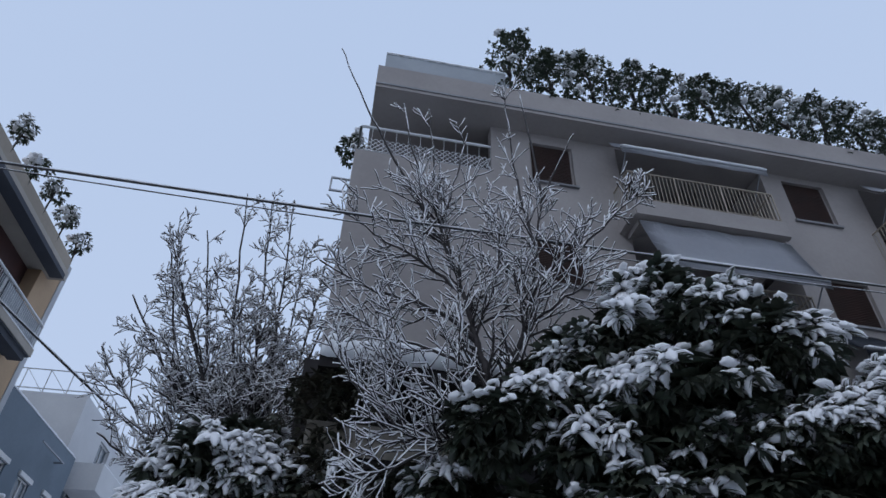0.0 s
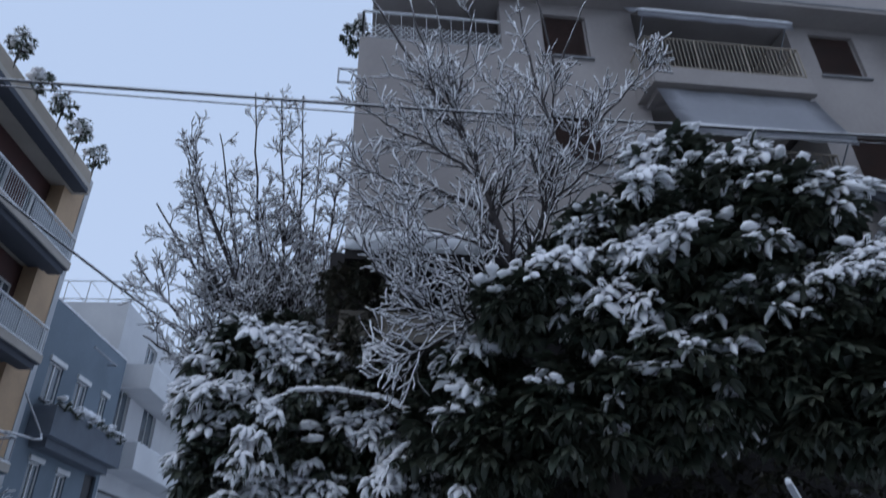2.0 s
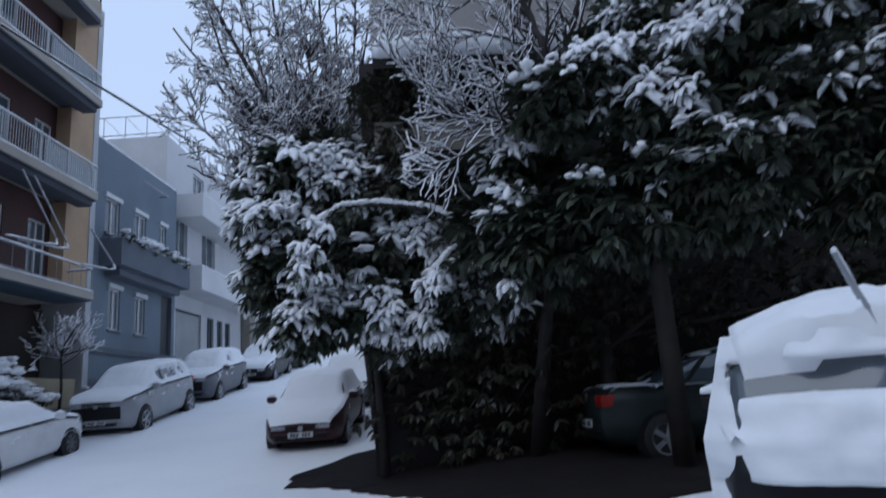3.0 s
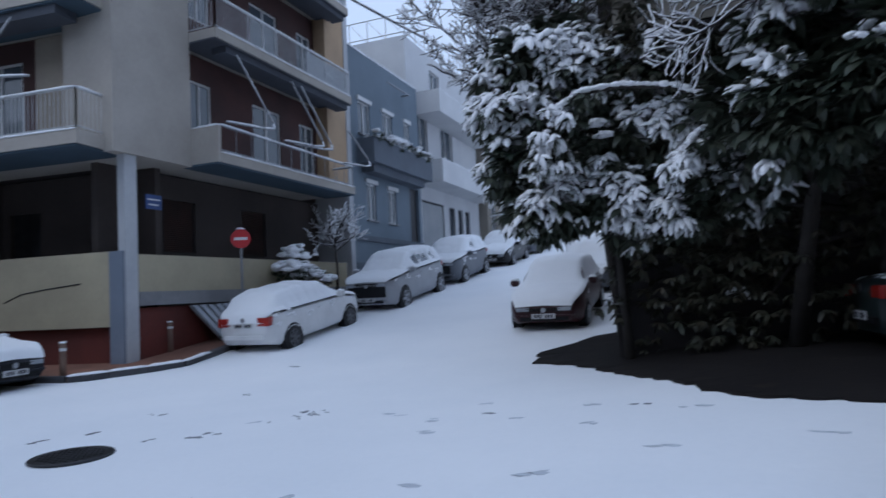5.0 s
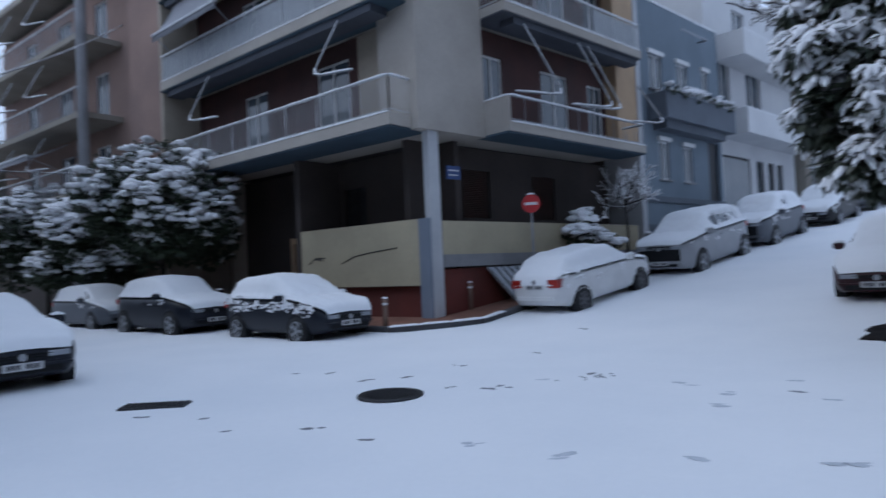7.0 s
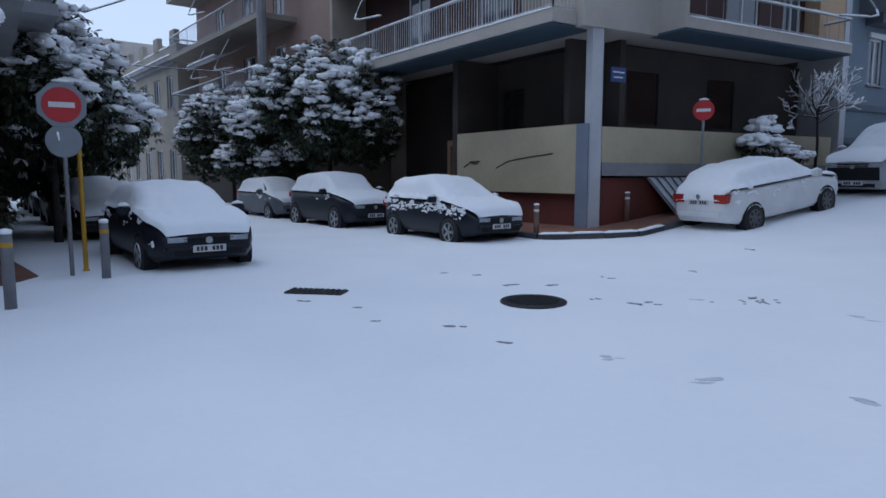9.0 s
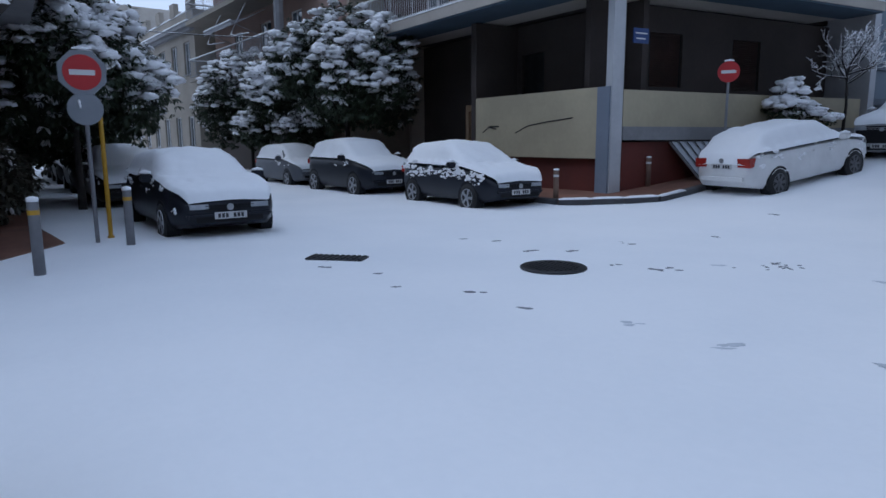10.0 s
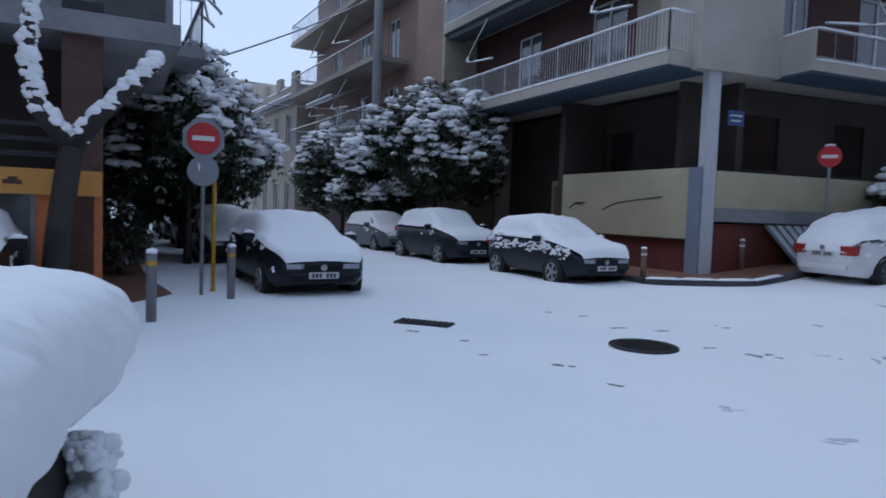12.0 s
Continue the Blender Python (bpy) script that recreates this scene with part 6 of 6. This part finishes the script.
          [(V(17.3, 10.6, 5.0), (1.0, 0.8, 0.65)), (V(19.4, 10.6, 4.2), (0.75, 0.7, 0.6)), (V(13.6, 10.6, 4.8), (1.1, 0.8, 0.6)), (V(19.6, 10.5, 3.4), (0.6, 0.6, 0.5)), (V(13.9, 10.5, 3.6), (1.0, 0.7, 0.6)), (V(8.2, 10.4, 4.7), (1.0, 0.7, 0.5)), (V(6.4, 10.3, 3.8), (0.9, 0.6, 0.5)), (V(16.6, 10.5, 2.75), (0.8, 0.7, 0.45)), (V(10.8, 10.4, 2.8), (0.9, 0.6, 0.45)), (V(5.4, 10.0, 2.45), (0.5, 0.5, 0.3)), (V(0.6, 10.2, 3.9), (0.9, 0.6, 0.5)), (V(15, 10.8, 5.5), (0.6, 0.6, 0.4)), (V(9.5, 10.5, 2.3), (0.5, 0.5, 0.3)), (V(2.0, 9.9, 2.9), (0.9, 0.6, 0.6))],
          175, 0.25, LEAF, 8, 1.2, 0.42, blobs=0.08, trunk_r=0.08)
evergreen("large broad-leaved evergreen with snow-bowed leaf whorls", 32, [V(-13, 8.7, 0.4), V(-13, 8.6, 3.0), V(-15, 8.4, 5.0)],
          [(V(-26, 8.4, 6.3), (0.95, 0.8, 0.6)), (V(-22.6, 8.4, 6.8), (0.7, 0.7, 0.45)), (V(-18.5, 8.3, 6.05), (0.9, 0.8, 0.5)), (V(-31, 8.5, 5.8), (0.8, 0.8, 0.5)), (V(-6.0, 8.1, 5.0), (0.5, 0.6, 0.4)), (V(-15.4, 8.1, 4.6), (0.7, 0.7, 0.5)), (V(-23, 8.3, 5.2), (1.3, 0.9, 0.7)), (V(-11, 8.2, 5.2), (0.75, 0.7, 0.45)), (V(-13.5, 8.3, 5.8), (0.6, 0.6, 0.35)), (V(-20, 8.4, 3.8), (1.2, 0.9, 0.8)), (V(-11, 8.4, 3.6), (1.0, 0.8, 0.7)), (V(-28, 8.5, 4.2), (1.2, 0.9, 0.9)), (V(-4.5, 8.6, 3.4), (0.9, 0.7, 0.7)), (V(-1.0, 9.2, 3.6), (0.8, 0.6, 0.8)), (V(-2.5, 9.0, 4.5), (0.6, 0.5, 0.35))],
          190, 0.25, LEAF, 8, 1.2, 0.08, shade_z=3.4, blobs=0.25)
evergreen("evergreen with a cushion of snow beside the block", 33, [V(-36, 9.2, 0.5), V(-36, 9.0, 3.0), V(-36, 8.8, 4.2)],
          [(V(-34, 8.6, 4.6), (1.2, 0.9, 0.55)), (V(-40, 8.8, 4.6), (1.3, 0.9, 0.7)), (V(-38, 8.4, 3.2), (1.1, 0.9, 0.5)), (V(-31, 8.6, 3.4), (1.0, 0.9, 0.6)), (V(-45, 8.8, 4.0), (1.2, 1, 0.9))],
          210, 0.23, LEAF, 8, 1.6, 0.1, shade_z=3.4)
# ivy and added dark foliage, a backdrop for shade against the lower storeys
evergreen("dense dark ivy, with shrubs added to deepen the shade", 34, [V(-8, 10.3, 0.4), V(-8, 10.3, 1.6), V(-8, 10.3, 2.4)],
          [(V(0, 10.2, 1.2), (1.3, 0.4, 1.0)), (V(8, 10.9, 1.3), (1.0, 0.4, 1.0)), (V(-2, 10.1, 2.6), (1.2, 0.5, 1.4)), (V(4, 10.2, 2.4), (1.3, 0.5, 1.6)), (V(-9, 10.3, 3.0), (1.3, 0.5, 1.3)), (V(-16, 10.9, 3.0), (1.3, 0.5, 1.5)), (V(-23, 11.4, 3.0), (1.5, 0.5, 1.6)), (V(-30, 11.8, 2.6), (1.6, 0.6, 2.0)), (V(8, 10.2, 6.3), (0.9, 0.5, 0.5)), (V(10.5, 10.2, 5.8), (0.6, 0.5, 0.9)), (V(6, 9.8, 4.6), (1.1, 0.4, 0.5)), (V(0, 9.6, 4.7), (1.0, 0.4, 0.4)), (V(8.5, 9.9, 5.2), (0.4, 0.3, 0.5))],
          130, 0.17, BROWNLEAF, 7, 0.06, 0.01, "shrub")

# boughs bowed under thick snow in front of the corner evergreen
def bough(parent_base, line, r, seed):
    rnd = random.Random(seed)
    bm, sn = bmesh.new(), bmesh.new()
    pts = [Vector(p) for p in line]
    tube(bm, pts, [r * (1 - 0.5 * i / (len(pts) - 1)) for i in range(len(pts))], 6)
    cv, cf = blob_template(2, seed, 0.35)
    ms = []
    for a, b in zip(pts, pts[1:]):
        n = max(2, int((b - a).length / 0.045))
        for k in range(n):
            p = a.lerp(b, (k + rnd.random()) / n) + Vector((rnd.gauss(0, 0.012), rnd.gauss(0, 0.012), r * 0.8 + 0.012))
            q = rnd.uniform(0.035, 0.062)
            ms.append(Matrix.Translation(p) @ Matrix.Diagonal((q * 1.2, q, q * 0.8, 1)))
    t = thing("snowy_bough", None, "long bough bowed under a ridge of snow", "branch")
    part("limb", bm, BARK, t, "", True)
    v, f = scatter(cv, cf, ms)
    cloud_mesh("bough_snow", v, f, FLUFF, t, "ridge of snow")
    tips = []
    for p in pts[:4]:
        for k in range(7):
            tips.append((p + Vector((rnd.gauss(0, 0.12), rnd.gauss(0, 0.12), rnd.uniform(-0.22, 0.02))), Vector((rnd.gauss(0, 0.4), -0.4, -0.5))))
    lm, sm = rosettes(rnd, tips, 0.2, 7, 2.0)
    v, f = scatter(leaf_v, leaf_f, lm)
    cloud_mesh("bough_leaf", v, f, LEAF, t)
    v, f = scatter(finger_v, finger_f, sm)
    cloud_mesh("leaf_snow", v, f, FLUFF, t, "snow on the leaves")


bough(None, [(-2.82, 8.97, 3.33), (-2.72, 9.0, 3.68), (-2.55, 9.05, 4.02), (-2.28, 9.12, 4.22), (-1.69, 9.25, 4.26), (-1.0, 9.35, 4.15), (-0.43, 9.39, 3.84), (0.12, 9.4, 3.68), (0.57, 9.5, 3.6)], 0.035, 61)
bough(None, [(-1.06, 9.24, 3.05), (-0.81, 9.26, 3.34), (-0.5, 9.29, 3.58), (-0.12, 9.3, 3.65), (0.57, 9.5, 3.58)], 0.03, 62)

# clipped street trees along the west street
def street_tree(x, y, top, r, seed, label="round-headed citrus tree lumped with snow"):
    rnd = random.Random(seed)
    z = top - r * 0.95 - 0.1
    cl = [(Vector((x, y, z)), (r * 0.8, r * 0.8, r * 0.85))]
    for k in range(11):
        a = k * math.tau / 5.5 + rnd.uniform(-0.3, 0.3)
        cl.append((Vector((x + math.cos(a) * r * 0.62, y + math.sin(a) * r * 0.62, z + rnd.uniform(-0.65, 0.35) * r)), (r * 0.45, r * 0.45, r * 0.42)))
    g = ground_height(x, y)
    return evergreen(label, seed, [Vector((x, y, g - 0.05)), Vector((x + 0.05, y, g + 1.0)), Vector((x, y, z - r * 0.3))], cl, 170, 0.16, CITRUS, 6, 0.22, 0.04, "tree", 0.38, 0.10)


street_tree(-22.6, 6.0, 6.5, 2.45, 41)
street_tree(-27.5, 5.0, 5.7, 2.2, 42)
street_tree(-32.5, 3.9, 6.2, 2.5, 43)
street_tree(-17.0, -1.75, 5.6, 2.0, 44, "tall citrus tree hung with snow behind the signs")
street_tree(-19.5, -3.2, 4.9, 2.0, 45)
street_tree(-25.0, -2.7, 5.2, 2.2, 46)
street_tree(-32.0, -3.8, 5.2, 2.3, 47)

# Shrubs added only to darken the bright gap beside the wall.
for k, (x, y) in enumerate(((-14.2, -2.75), (-16.2, -3.0), (-18.6, -3.6), (-22, -4.2))):
    c = Vector((x, y, 0.85))
    evergreen("dark shrub added by the wall to fill a bright gap", 160 + k, [Vector((x, y, 0.0)), Vector((x, y, 0.4)), Vector((x, y, 0.7))], [(c, (0.75, 0.6, 0.75))], 150, 0.15, BROWNLEAF, 6, 0.12, 0.02, "shrub", 0.0, 0.05)

# pollarded tree before the shop
base = V(105.6, 9.6, 0)
fork = V(104.4, 9.6, 2.15)
limb = [(fork, V(106.5, 9.5, 2.55), V(107.3, 9.5, 3.1), V(107.0, 9.5, 3.9)), (fork, V(102.3, 9.5, 2.6), V(100.4, 9.5, 2.95), V(98.4, 9.5, 3.35))]
pt = thing("tree", Matrix.Translation(base), "pollarded tree with thick snow on its stubs", "tree")
bm = bmesh.new()
tube(bm, [p - base for p in (base, V(105.3, 9.6, 1.0), fork)], [0.19, 0.15, 0.15], 9)
for l in limb:
    tube(bm, [p - base for p in l], [0.12, 0.10, 0.09, 0.08, 0.07][:len(l)], 8)
part("trunk", bm, BARK, pt, "dark pollarded trunk", True)
cv, cf = blob_template(2, 4, 0.4)
rnd = random.Random(8)
ms = []
for l in limb:
    for a, b in zip(l, l[1:]):
        for k in range(44):
            p = a.lerp(b, (k + rnd.random()) / 44) - base + Vector((rnd.gauss(0, 0.02), rnd.gauss(0, 0.03), 0.075 + rnd.gauss(0, 0.02)))
            r = rnd.uniform(0.05, 0.10)
            ms.append(Matrix.Translation(p) @ Matrix.Diagonal((r * 0.9, r * 1.2, r * 0.8, 1)))
v, f = scatter(cv, cf, ms)
cloud_mesh("limb_snow", v, f, FLUFF, pt, "thick snow on the limbs")

# small bare tree and shrub against the corner block
sm = {"radius": 0.05, "list": []}
sb = RSIDE.at(8.3, 0.4, 0)
sb.z = ground_height(sb.x, sb.y) + 0.1
for k in range(13):
    a = k * 0.7
    sm["list"].append((sb + Vector((0, 0, 1.75 + 0.03 * k)), Vector((math.cos(a), math.sin(a), 0.35 + 0.5 * (k % 3))), 1.15, 0.024))
bare_tree("small bare tree with snow-thick twigs by the wall", 51, sm, [sb, sb + Vector((0.04, 0.03, 1.1)), sb + Vector((0, 0, 2.2))], 2, 4, 0.5, 0.06)
sh = RSIDE.at(6.1, 0.45, 0)
sh.z = ground_height(sh.x, sh.y) + 0.1
evergreen("low shrub lumped with snow by the wall", 52, [sh, sh + Vector((0, 0, 0.6)), sh + Vector((0, 0, 1.1))], [(sh + Vector((0.0, -0.45, 1.35)), (0.45, 0.5, 0.3)), (sh + Vector((0.1, 0.45, 1.1)), (0.5, 0.55, 0.35)), (sh + Vector((0.0, -0.15, 1.8)), (0.3, 0.35, 0.35))], 230, 0.14, CITRUS, 6, 0.5, 0.1, "shrub", 0.9, 0.05)

# roof gardens
rg = random.Random(77)
for k in range(15):
    s = 3.5 + k * 1.2
    h = rg.uniform(2.5, 3.1) if k else 3.5
    c = FS.at(s, 0.35, FT + h * 0.36)
    evergreen("bushy roof-garden shrub under snow", 80 + k, [FS.at(s, 0.25, FB + 0.45), FS.at(s, 0.25, FT), c], [(c, (0.75, 0.6, h * 0.48)), (c + Vector((rg.uniform(-0.4, 0.4), 0.1, h * 0.42)), (0.42, 0.4, 0.45))], 330, 0.105, CITRUS, 6, 0.24, 0.05, "shrub", 0.05, 0.05)
for k in range(5):
    s = 3.8 + k * 1.35
    c = RSIDE.at(s, RB - 0.3, Z1 + 3 * STOREY + 1.3 + rg.uniform(0.1, 0.4))
    evergreen("potted roof shrub frosted with snow", 120 + k, [RSIDE.at(s, RB - 0.35, Z1 + 3 * STOREY + 0.35), RSIDE.at(s, RB - 0.32, Z1 + 3 * STOREY + 0.9), c], [(c, (0.42, 0.38, 0.45))], 150, 0.15, CITRUS, 6, 0.8, 0.3, "shrub", 0.2, 0.04)
c = FS.at(-0.45, -0.9, 14.0)
evergreen("balcony shrub under snow", 131, [FS.at(-0.1, -0.9, 13.0), FS.at(-0.2, -0.9, 13.4), c], [(c, (0.4, 0.4, 0.4))], 170, 0.14, CITRUS, 6, 0.7, 0.2, "shrub", 0.2, 0.04)
for k in range(6):
    s = 0.9 + k * 0.95
    c = gfr.at(s, 0.6, 7.55)
    evergreen("planter shrub trailing under snow", 140 + k, [gfr.at(s, 0.5, 6.78), gfr.at(s, 0.5, 7.2), c], [(c, (0.42, 0.25, 0.22))], 150, 0.13, CITRUS, 6, 0.9, 0.4, "shrub", 0.7, 0.03)

# ---- signs, bollards, covers ----
def no_entry(name, label, base, h, r, az, octagon=False, bar=True):
    t = thing(name, Matrix.Translation(base), label, "road sign")
    bm = bmesh.new()
    tube(bm, [(0, 0, -0.1), (0, 0, h + r * 0.6)], 0.032, 10)
    part("pole", bm, STEEL if not octagon else BOLLARD, t)
    rot = Matrix.Rotation(radians(az), 4, "Z") @ Matrix.Rotation(radians(90), 4, "X")
    m = Matrix.Translation((0, 0, h)) @ rot
    off = 0.045
    if octagon:
        bm = bmesh.new()
        lathe(bm, [(r * 1.34, off - 0.012), (r * 1.34, off + 0.004), (r * 1.28, off + 0.008)], m @ Matrix.Rotation(radians(22.5), 4, "Z"), 8)
        part("octagon_plate", bm, SIGNBACK, t, "grey back of an octagonal plate")
    bm = bmesh.new()
    lathe(bm, [(r, off + 0.010), (r, off + 0.022), (r * 0.97, off + 0.025)], m, 28)
    disc = part("sign_disc", bm, SIGNRED, t, "red no-entry disc")
    fr = [(-0.66, 0.66, -0.15, 0.15)]
    bm = bmesh.new()
    for a, b, c, d in fr:
        vs = [bm.verts.new(m @ Vector((x * r, y * r, off + z))) for z in (0.0255, 0.030) for x, y in ((a, c), (b, c), (b, d), (a, d))]
        for f in ((3, 2, 1, 0), (4, 5, 6, 7), (0, 1, 5, 4), (1, 2, 6, 5), (2, 3, 7, 6), (3, 0, 4, 7)):
            bm.faces.new([vs[i] for i in f])
    part("white_bar", bm, SIGNWHITE, disc)
    bm = bmesh.new()
    side = rot.to_3x3() @ Vector((1, 0, 0))
    top_c = Vector((0, 0, h + r * (1.3 if octagon else 1.0))) + rot.to_3x3() @ Vector((0, 0, off))
    snow_strip(bm, top_c - side * r * 0.45, top_c + side * r * 0.45, 0.05, 0.05)
    part("sign_snow", bm, SNOW, t, "snow on the sign", True)
    if octagon:
        bm = bmesh.new()
        lathe(bm, [(r * 0.95, 0.02), (r * 0.95, 0.035), (r * 0.9, 0.038)], Matrix.Translation((0, 0, h - r * 2.05)) @ rot, 24)
        part("lower_disc", bm, SIGNBACK, t, "grey back of a round sign")
        cv, cf = blob_template(1, 6, 0.3)
        v, f = scatter(cv, cf, [Matrix.Translation((q[0], -0.06, h - r * 2.1 + q[1])) @ Matrix.Diagonal((0.06, 0.02, 0.05, 1)) for q in ((0.02, 0.05), (-0.1, -0.08), (0.12, 0.1))])
        cloud_mesh("stuck_snow", v, f, FLUFF, t, "snow stuck to the sign")
    return t


def grounded(x, y, dz=0.0):
    return Vector((x, y, ground_height(x, y) + dz))


no_entry("road_sign", "red no-entry disc on an octagonal grey plate, snow on top", grounded(-11.15, -0.95), 2.53, 0.255, 96, True)
no_entry("road_sign", "red no-entry sign on a thin steel pole by the wall", Vector((-12.2, 12.76, ground_height(-12.2, 12.76) + 0.08)), 2.58, 0.25, 42)
yp = thing("pole", Matrix.Translation(grounded(-11.6, -0.80)), "yellow painted steel pole", "pole")
bm = bmesh.new()
tube(bm, [(0, 0, -0.1), (0, 0, 1.95)], 0.035, 10)
lathe(bm, [(0.05, -0.02), (0.05, 0.03), (0.037, 0.04)], None, 12)
part("post", bm, YELLOW, yp)


def bollard(x, y, h, r, mats, label, cap=0.05, dz=0.0):
    t = thing("bollard", Matrix.Translation(grounded(x, y, dz)), label, "bollard", "street bollards")
    bm = bmesh.new()
    lathe(bm, [(r, -0.15), (r, h - 0.02), (r * 0.9, h)], None, 18)
    part("post", bm, mats, t, "", True)
    bm = bmesh.new()
    lathe(bm, [(r * 1.02, h - 0.16), (r * 1.03, h - 0.155), (r * 1.03, h - 0.11), (r * 1.02, h - 0.105)], None, 18)
    part("reflective_band", bm, YELLOW if mats is BOLLARD else SIGNWHITE, t)
    bm = bmesh.new()
    lathe(bm, [(r * 0.98, h - 0.01), (r * 1.08, h + cap * 0.3), (r * 0.95, h + cap * 0.75), (r * 0.5, h + cap), (0.005, h + cap * 1.08)], None, 18)
    part("snow_cap", bm, SNOW, t, "cap of snow", True)


bollard(-8.62, -1.33, 0.86, 0.062, BOLLARD, "grey bollard with a yellow band and snow cap")
bollard(-10.72, -0.47, 0.82, 0.062, BOLLARD, "grey bollard with a snow cap beside the sign")
bollard(-12.72, 8.28, 0.68, 0.062, RUSTY, "rust-brown bollard on the paved corner", 0.03, 0.1)
bollard(-12.95, 11.1, 0.72, 0.062, RUSTY, "rust-brown bollard on the paved corner", 0.03, 0.1)
bollard(-0.02, 2.02, 0.68, 0.062, BOLLARD, "grey bollard under a thick snow cap", 0.07)

mh = thing("manhole_cover", Matrix.Translation(grounded(-6.47, 4.26)), "dark round iron manhole cover melted clear of snow", "manhole cover", kind="")
bm = bmesh.new()
lathe(bm, [(0.395, -0.03), (0.395, 0.014), (0.38, 0.022), (0.365, 0.018), (0.35, 0.018), (0.01, 0.02)], None, 36)
part("cover_plate", bm, IRON, mh)
bm = bmesh.new()
for i in range(-5, 6):
    for j in range(-5, 6):
        if math.hypot(i, j) < 4.9:
            x, y = i * 0.066, j * 0.066
            lathe(bm, [(0.022, 0.016), (0.022, 0.026), (0.016, 0.028)], Matrix.Translation((x, y, 0)), 4)
part("stud_pattern", bm, IRON, mh, kind="stuff")
gr = thing("drain_grate", Matrix.Translation(grounded(-8.2, 2.07)) @ pose(0, 0, 0, 0, 0, 55), "dark rectangular drain grate half under snow", "drain grate")
gf = Side((0, 0), -90)
bm = bmesh.new()
box(bm, gf, -0.38, 0.38, -0.15, 0.15, -0.02, 0.018)
part("frame", bm, ASPHALT, gr)
bm = bmesh.new()
for i in range(10):
    box(bm, gf, -0.36 + i * 0.076, -0.325 + i * 0.076, -0.13, 0.13, 0.018, 0.03)
part("grate_bar", bm, IRON, gr)

# footprint marks, their grey standing for the shade of dents, and thawed scrapes
rnd = random.Random(3)
small = [(-7.53, 6.08), (-5.89, 5.28), (-6.24, 5.03), (-8.5, 10.26), (-7.4, 7.75), (-6.28, 2.25), (-7.05, 2.18), (-4.95, 3.03), (-5.75, 2.88), (-9.0, 4.28), (-8.56, 4.59), (-7.6, 4.65), (-5.82, 5.46), (-7.46, 6.21), (-7.28, 5.05), (-7.67, 1.82), (-3.0, 7.03), (-0.56, 7.48), (-1.29, 7.03), (0.39, 7.74)]
faint = [(-3.62, 6.64), (-4.2, 6.85), (-3.3, 7.65), (-2.5, 6.78), (-1.81, 7.22), (-0.03, 7.31), (-1.66, 6.34), (-0.72, 6.74), (0.2, 6.91), (-3.36, 6.05), (-0.81, 5.37), (0.29, 5.73), (-1.69, 4.7), (-2.6, 4.35), (-4.15, 3.57), (-3.42, 3.8), (-5.83, 6.12)]
cv, cf = blob_template(2, 9, 0.5)
dark, pale = [], []
for places, out, reach in ((small, dark, 0.10), (faint, pale, 0.14)):
    for x, y in places:
        # Each mark lies across the view, as a dent's shade would.
        a = math.atan2(y, x) + math.pi / 2 + rnd.gauss(0, 0.25)
        for k in range(3):
            q = reach * rnd.uniform(0.35, 0.9)
            px, py = x + math.cos(a) * rnd.gauss(0, reach * 0.6), y + math.sin(a) * rnd.gauss(0, reach * 0.6)
            out.append(Matrix.Translation((px, py, ground_height(px, py) + snow_relief(px, py) - 0.003)) @ Matrix.Rotation(a + rnd.gauss(0, 0.2), 4, "Z") @ Matrix.Diagonal((q, 0.022 + 0.02 * rnd.random(), 0.006, 1)))
for k in range(16):
    x, y = -5.42 + rnd.gauss(0, 0.16), 6.72 + rnd.gauss(0, 0.22)
    dark.append(Matrix.Translation((x, y, ground_height(x, y) + snow_relief(x, y) - 0.003)) @ Matrix.Rotation(rnd.uniform(1.8, 2.9), 4, "Z") @ Matrix.Diagonal((rnd.uniform(0.04, 0.12), 0.022, 0.006, 1)))
v, f = scatter(cv, cf, dark)
cloud_mesh("footprints", v, f, SLUSHDENT, None, "dark footprint marks, slush and dent shade as grey blobs")
v, f = scatter(cv, cf, pale)
cloud_mesh("footprints", v, f, DENTSHADE, None, "faint filled-in footprints, dent shade as greyer snow")
# ---- overhead wires ----
def wire(label, pts, r=0.016, snow=True):
    t = thing("overhead_cable", None, label, "cable")
    bm = bmesh.new()
    tube(bm, pts, r, 6)
    part("cable", bm, CABLE, t)
    if snow:
        bm = bmesh.new()
        top = [Vector(p) + Vector((0, 0, r * 1.1)) for p in pts]
        k, fine = 8, []
        for a, b in zip(top, top[1:]):
            fine += [a.lerp(b, i / k) for i in range(k)]
        tube(bm, fine + [top[-1]], [r * (0.85 + 0.5 * noise.noise(p * 2.0)) for p in fine] + [r], 6)
        part("cable_snow", bm, FLUFF, t, "snow on the cable", True)


def catenary(a, b, sag, k=16):
    a, b = Vector(a), Vector(b)
    return [a.lerp(b, i / k) - Vector((0, 0, sag * 4 * (i / k) * (1 - i / k))) for i in range(k + 1)]


w0, w1 = FS.at(-9.5, 2.6, 8.75), FS.at(14.5, 2.6, 9.05)
wire("snow-lined cable across the street", catenary(w0, w1, 0.12), 0.021)
wire("second thin cable beside the first", catenary(w0 + Vector((0, 0, -0.07)), w1 + Vector((0, 0, -0.12)), 0.2), 0.010)
wire("cable slanting from the block up the street", catenary(V(41, 14, 9.0), V(14, 22, 7.4), 0.2), 0.022)
wire("cable across the west street", catenary(V(93, 16, 4.95), V(77.0, 30, 12.5), 0.3), 0.016)
wire("level cable across the west street", catenary(V(90.5, 22, 4.8), V(75, 27, 5.6), 0.1), 0.012)
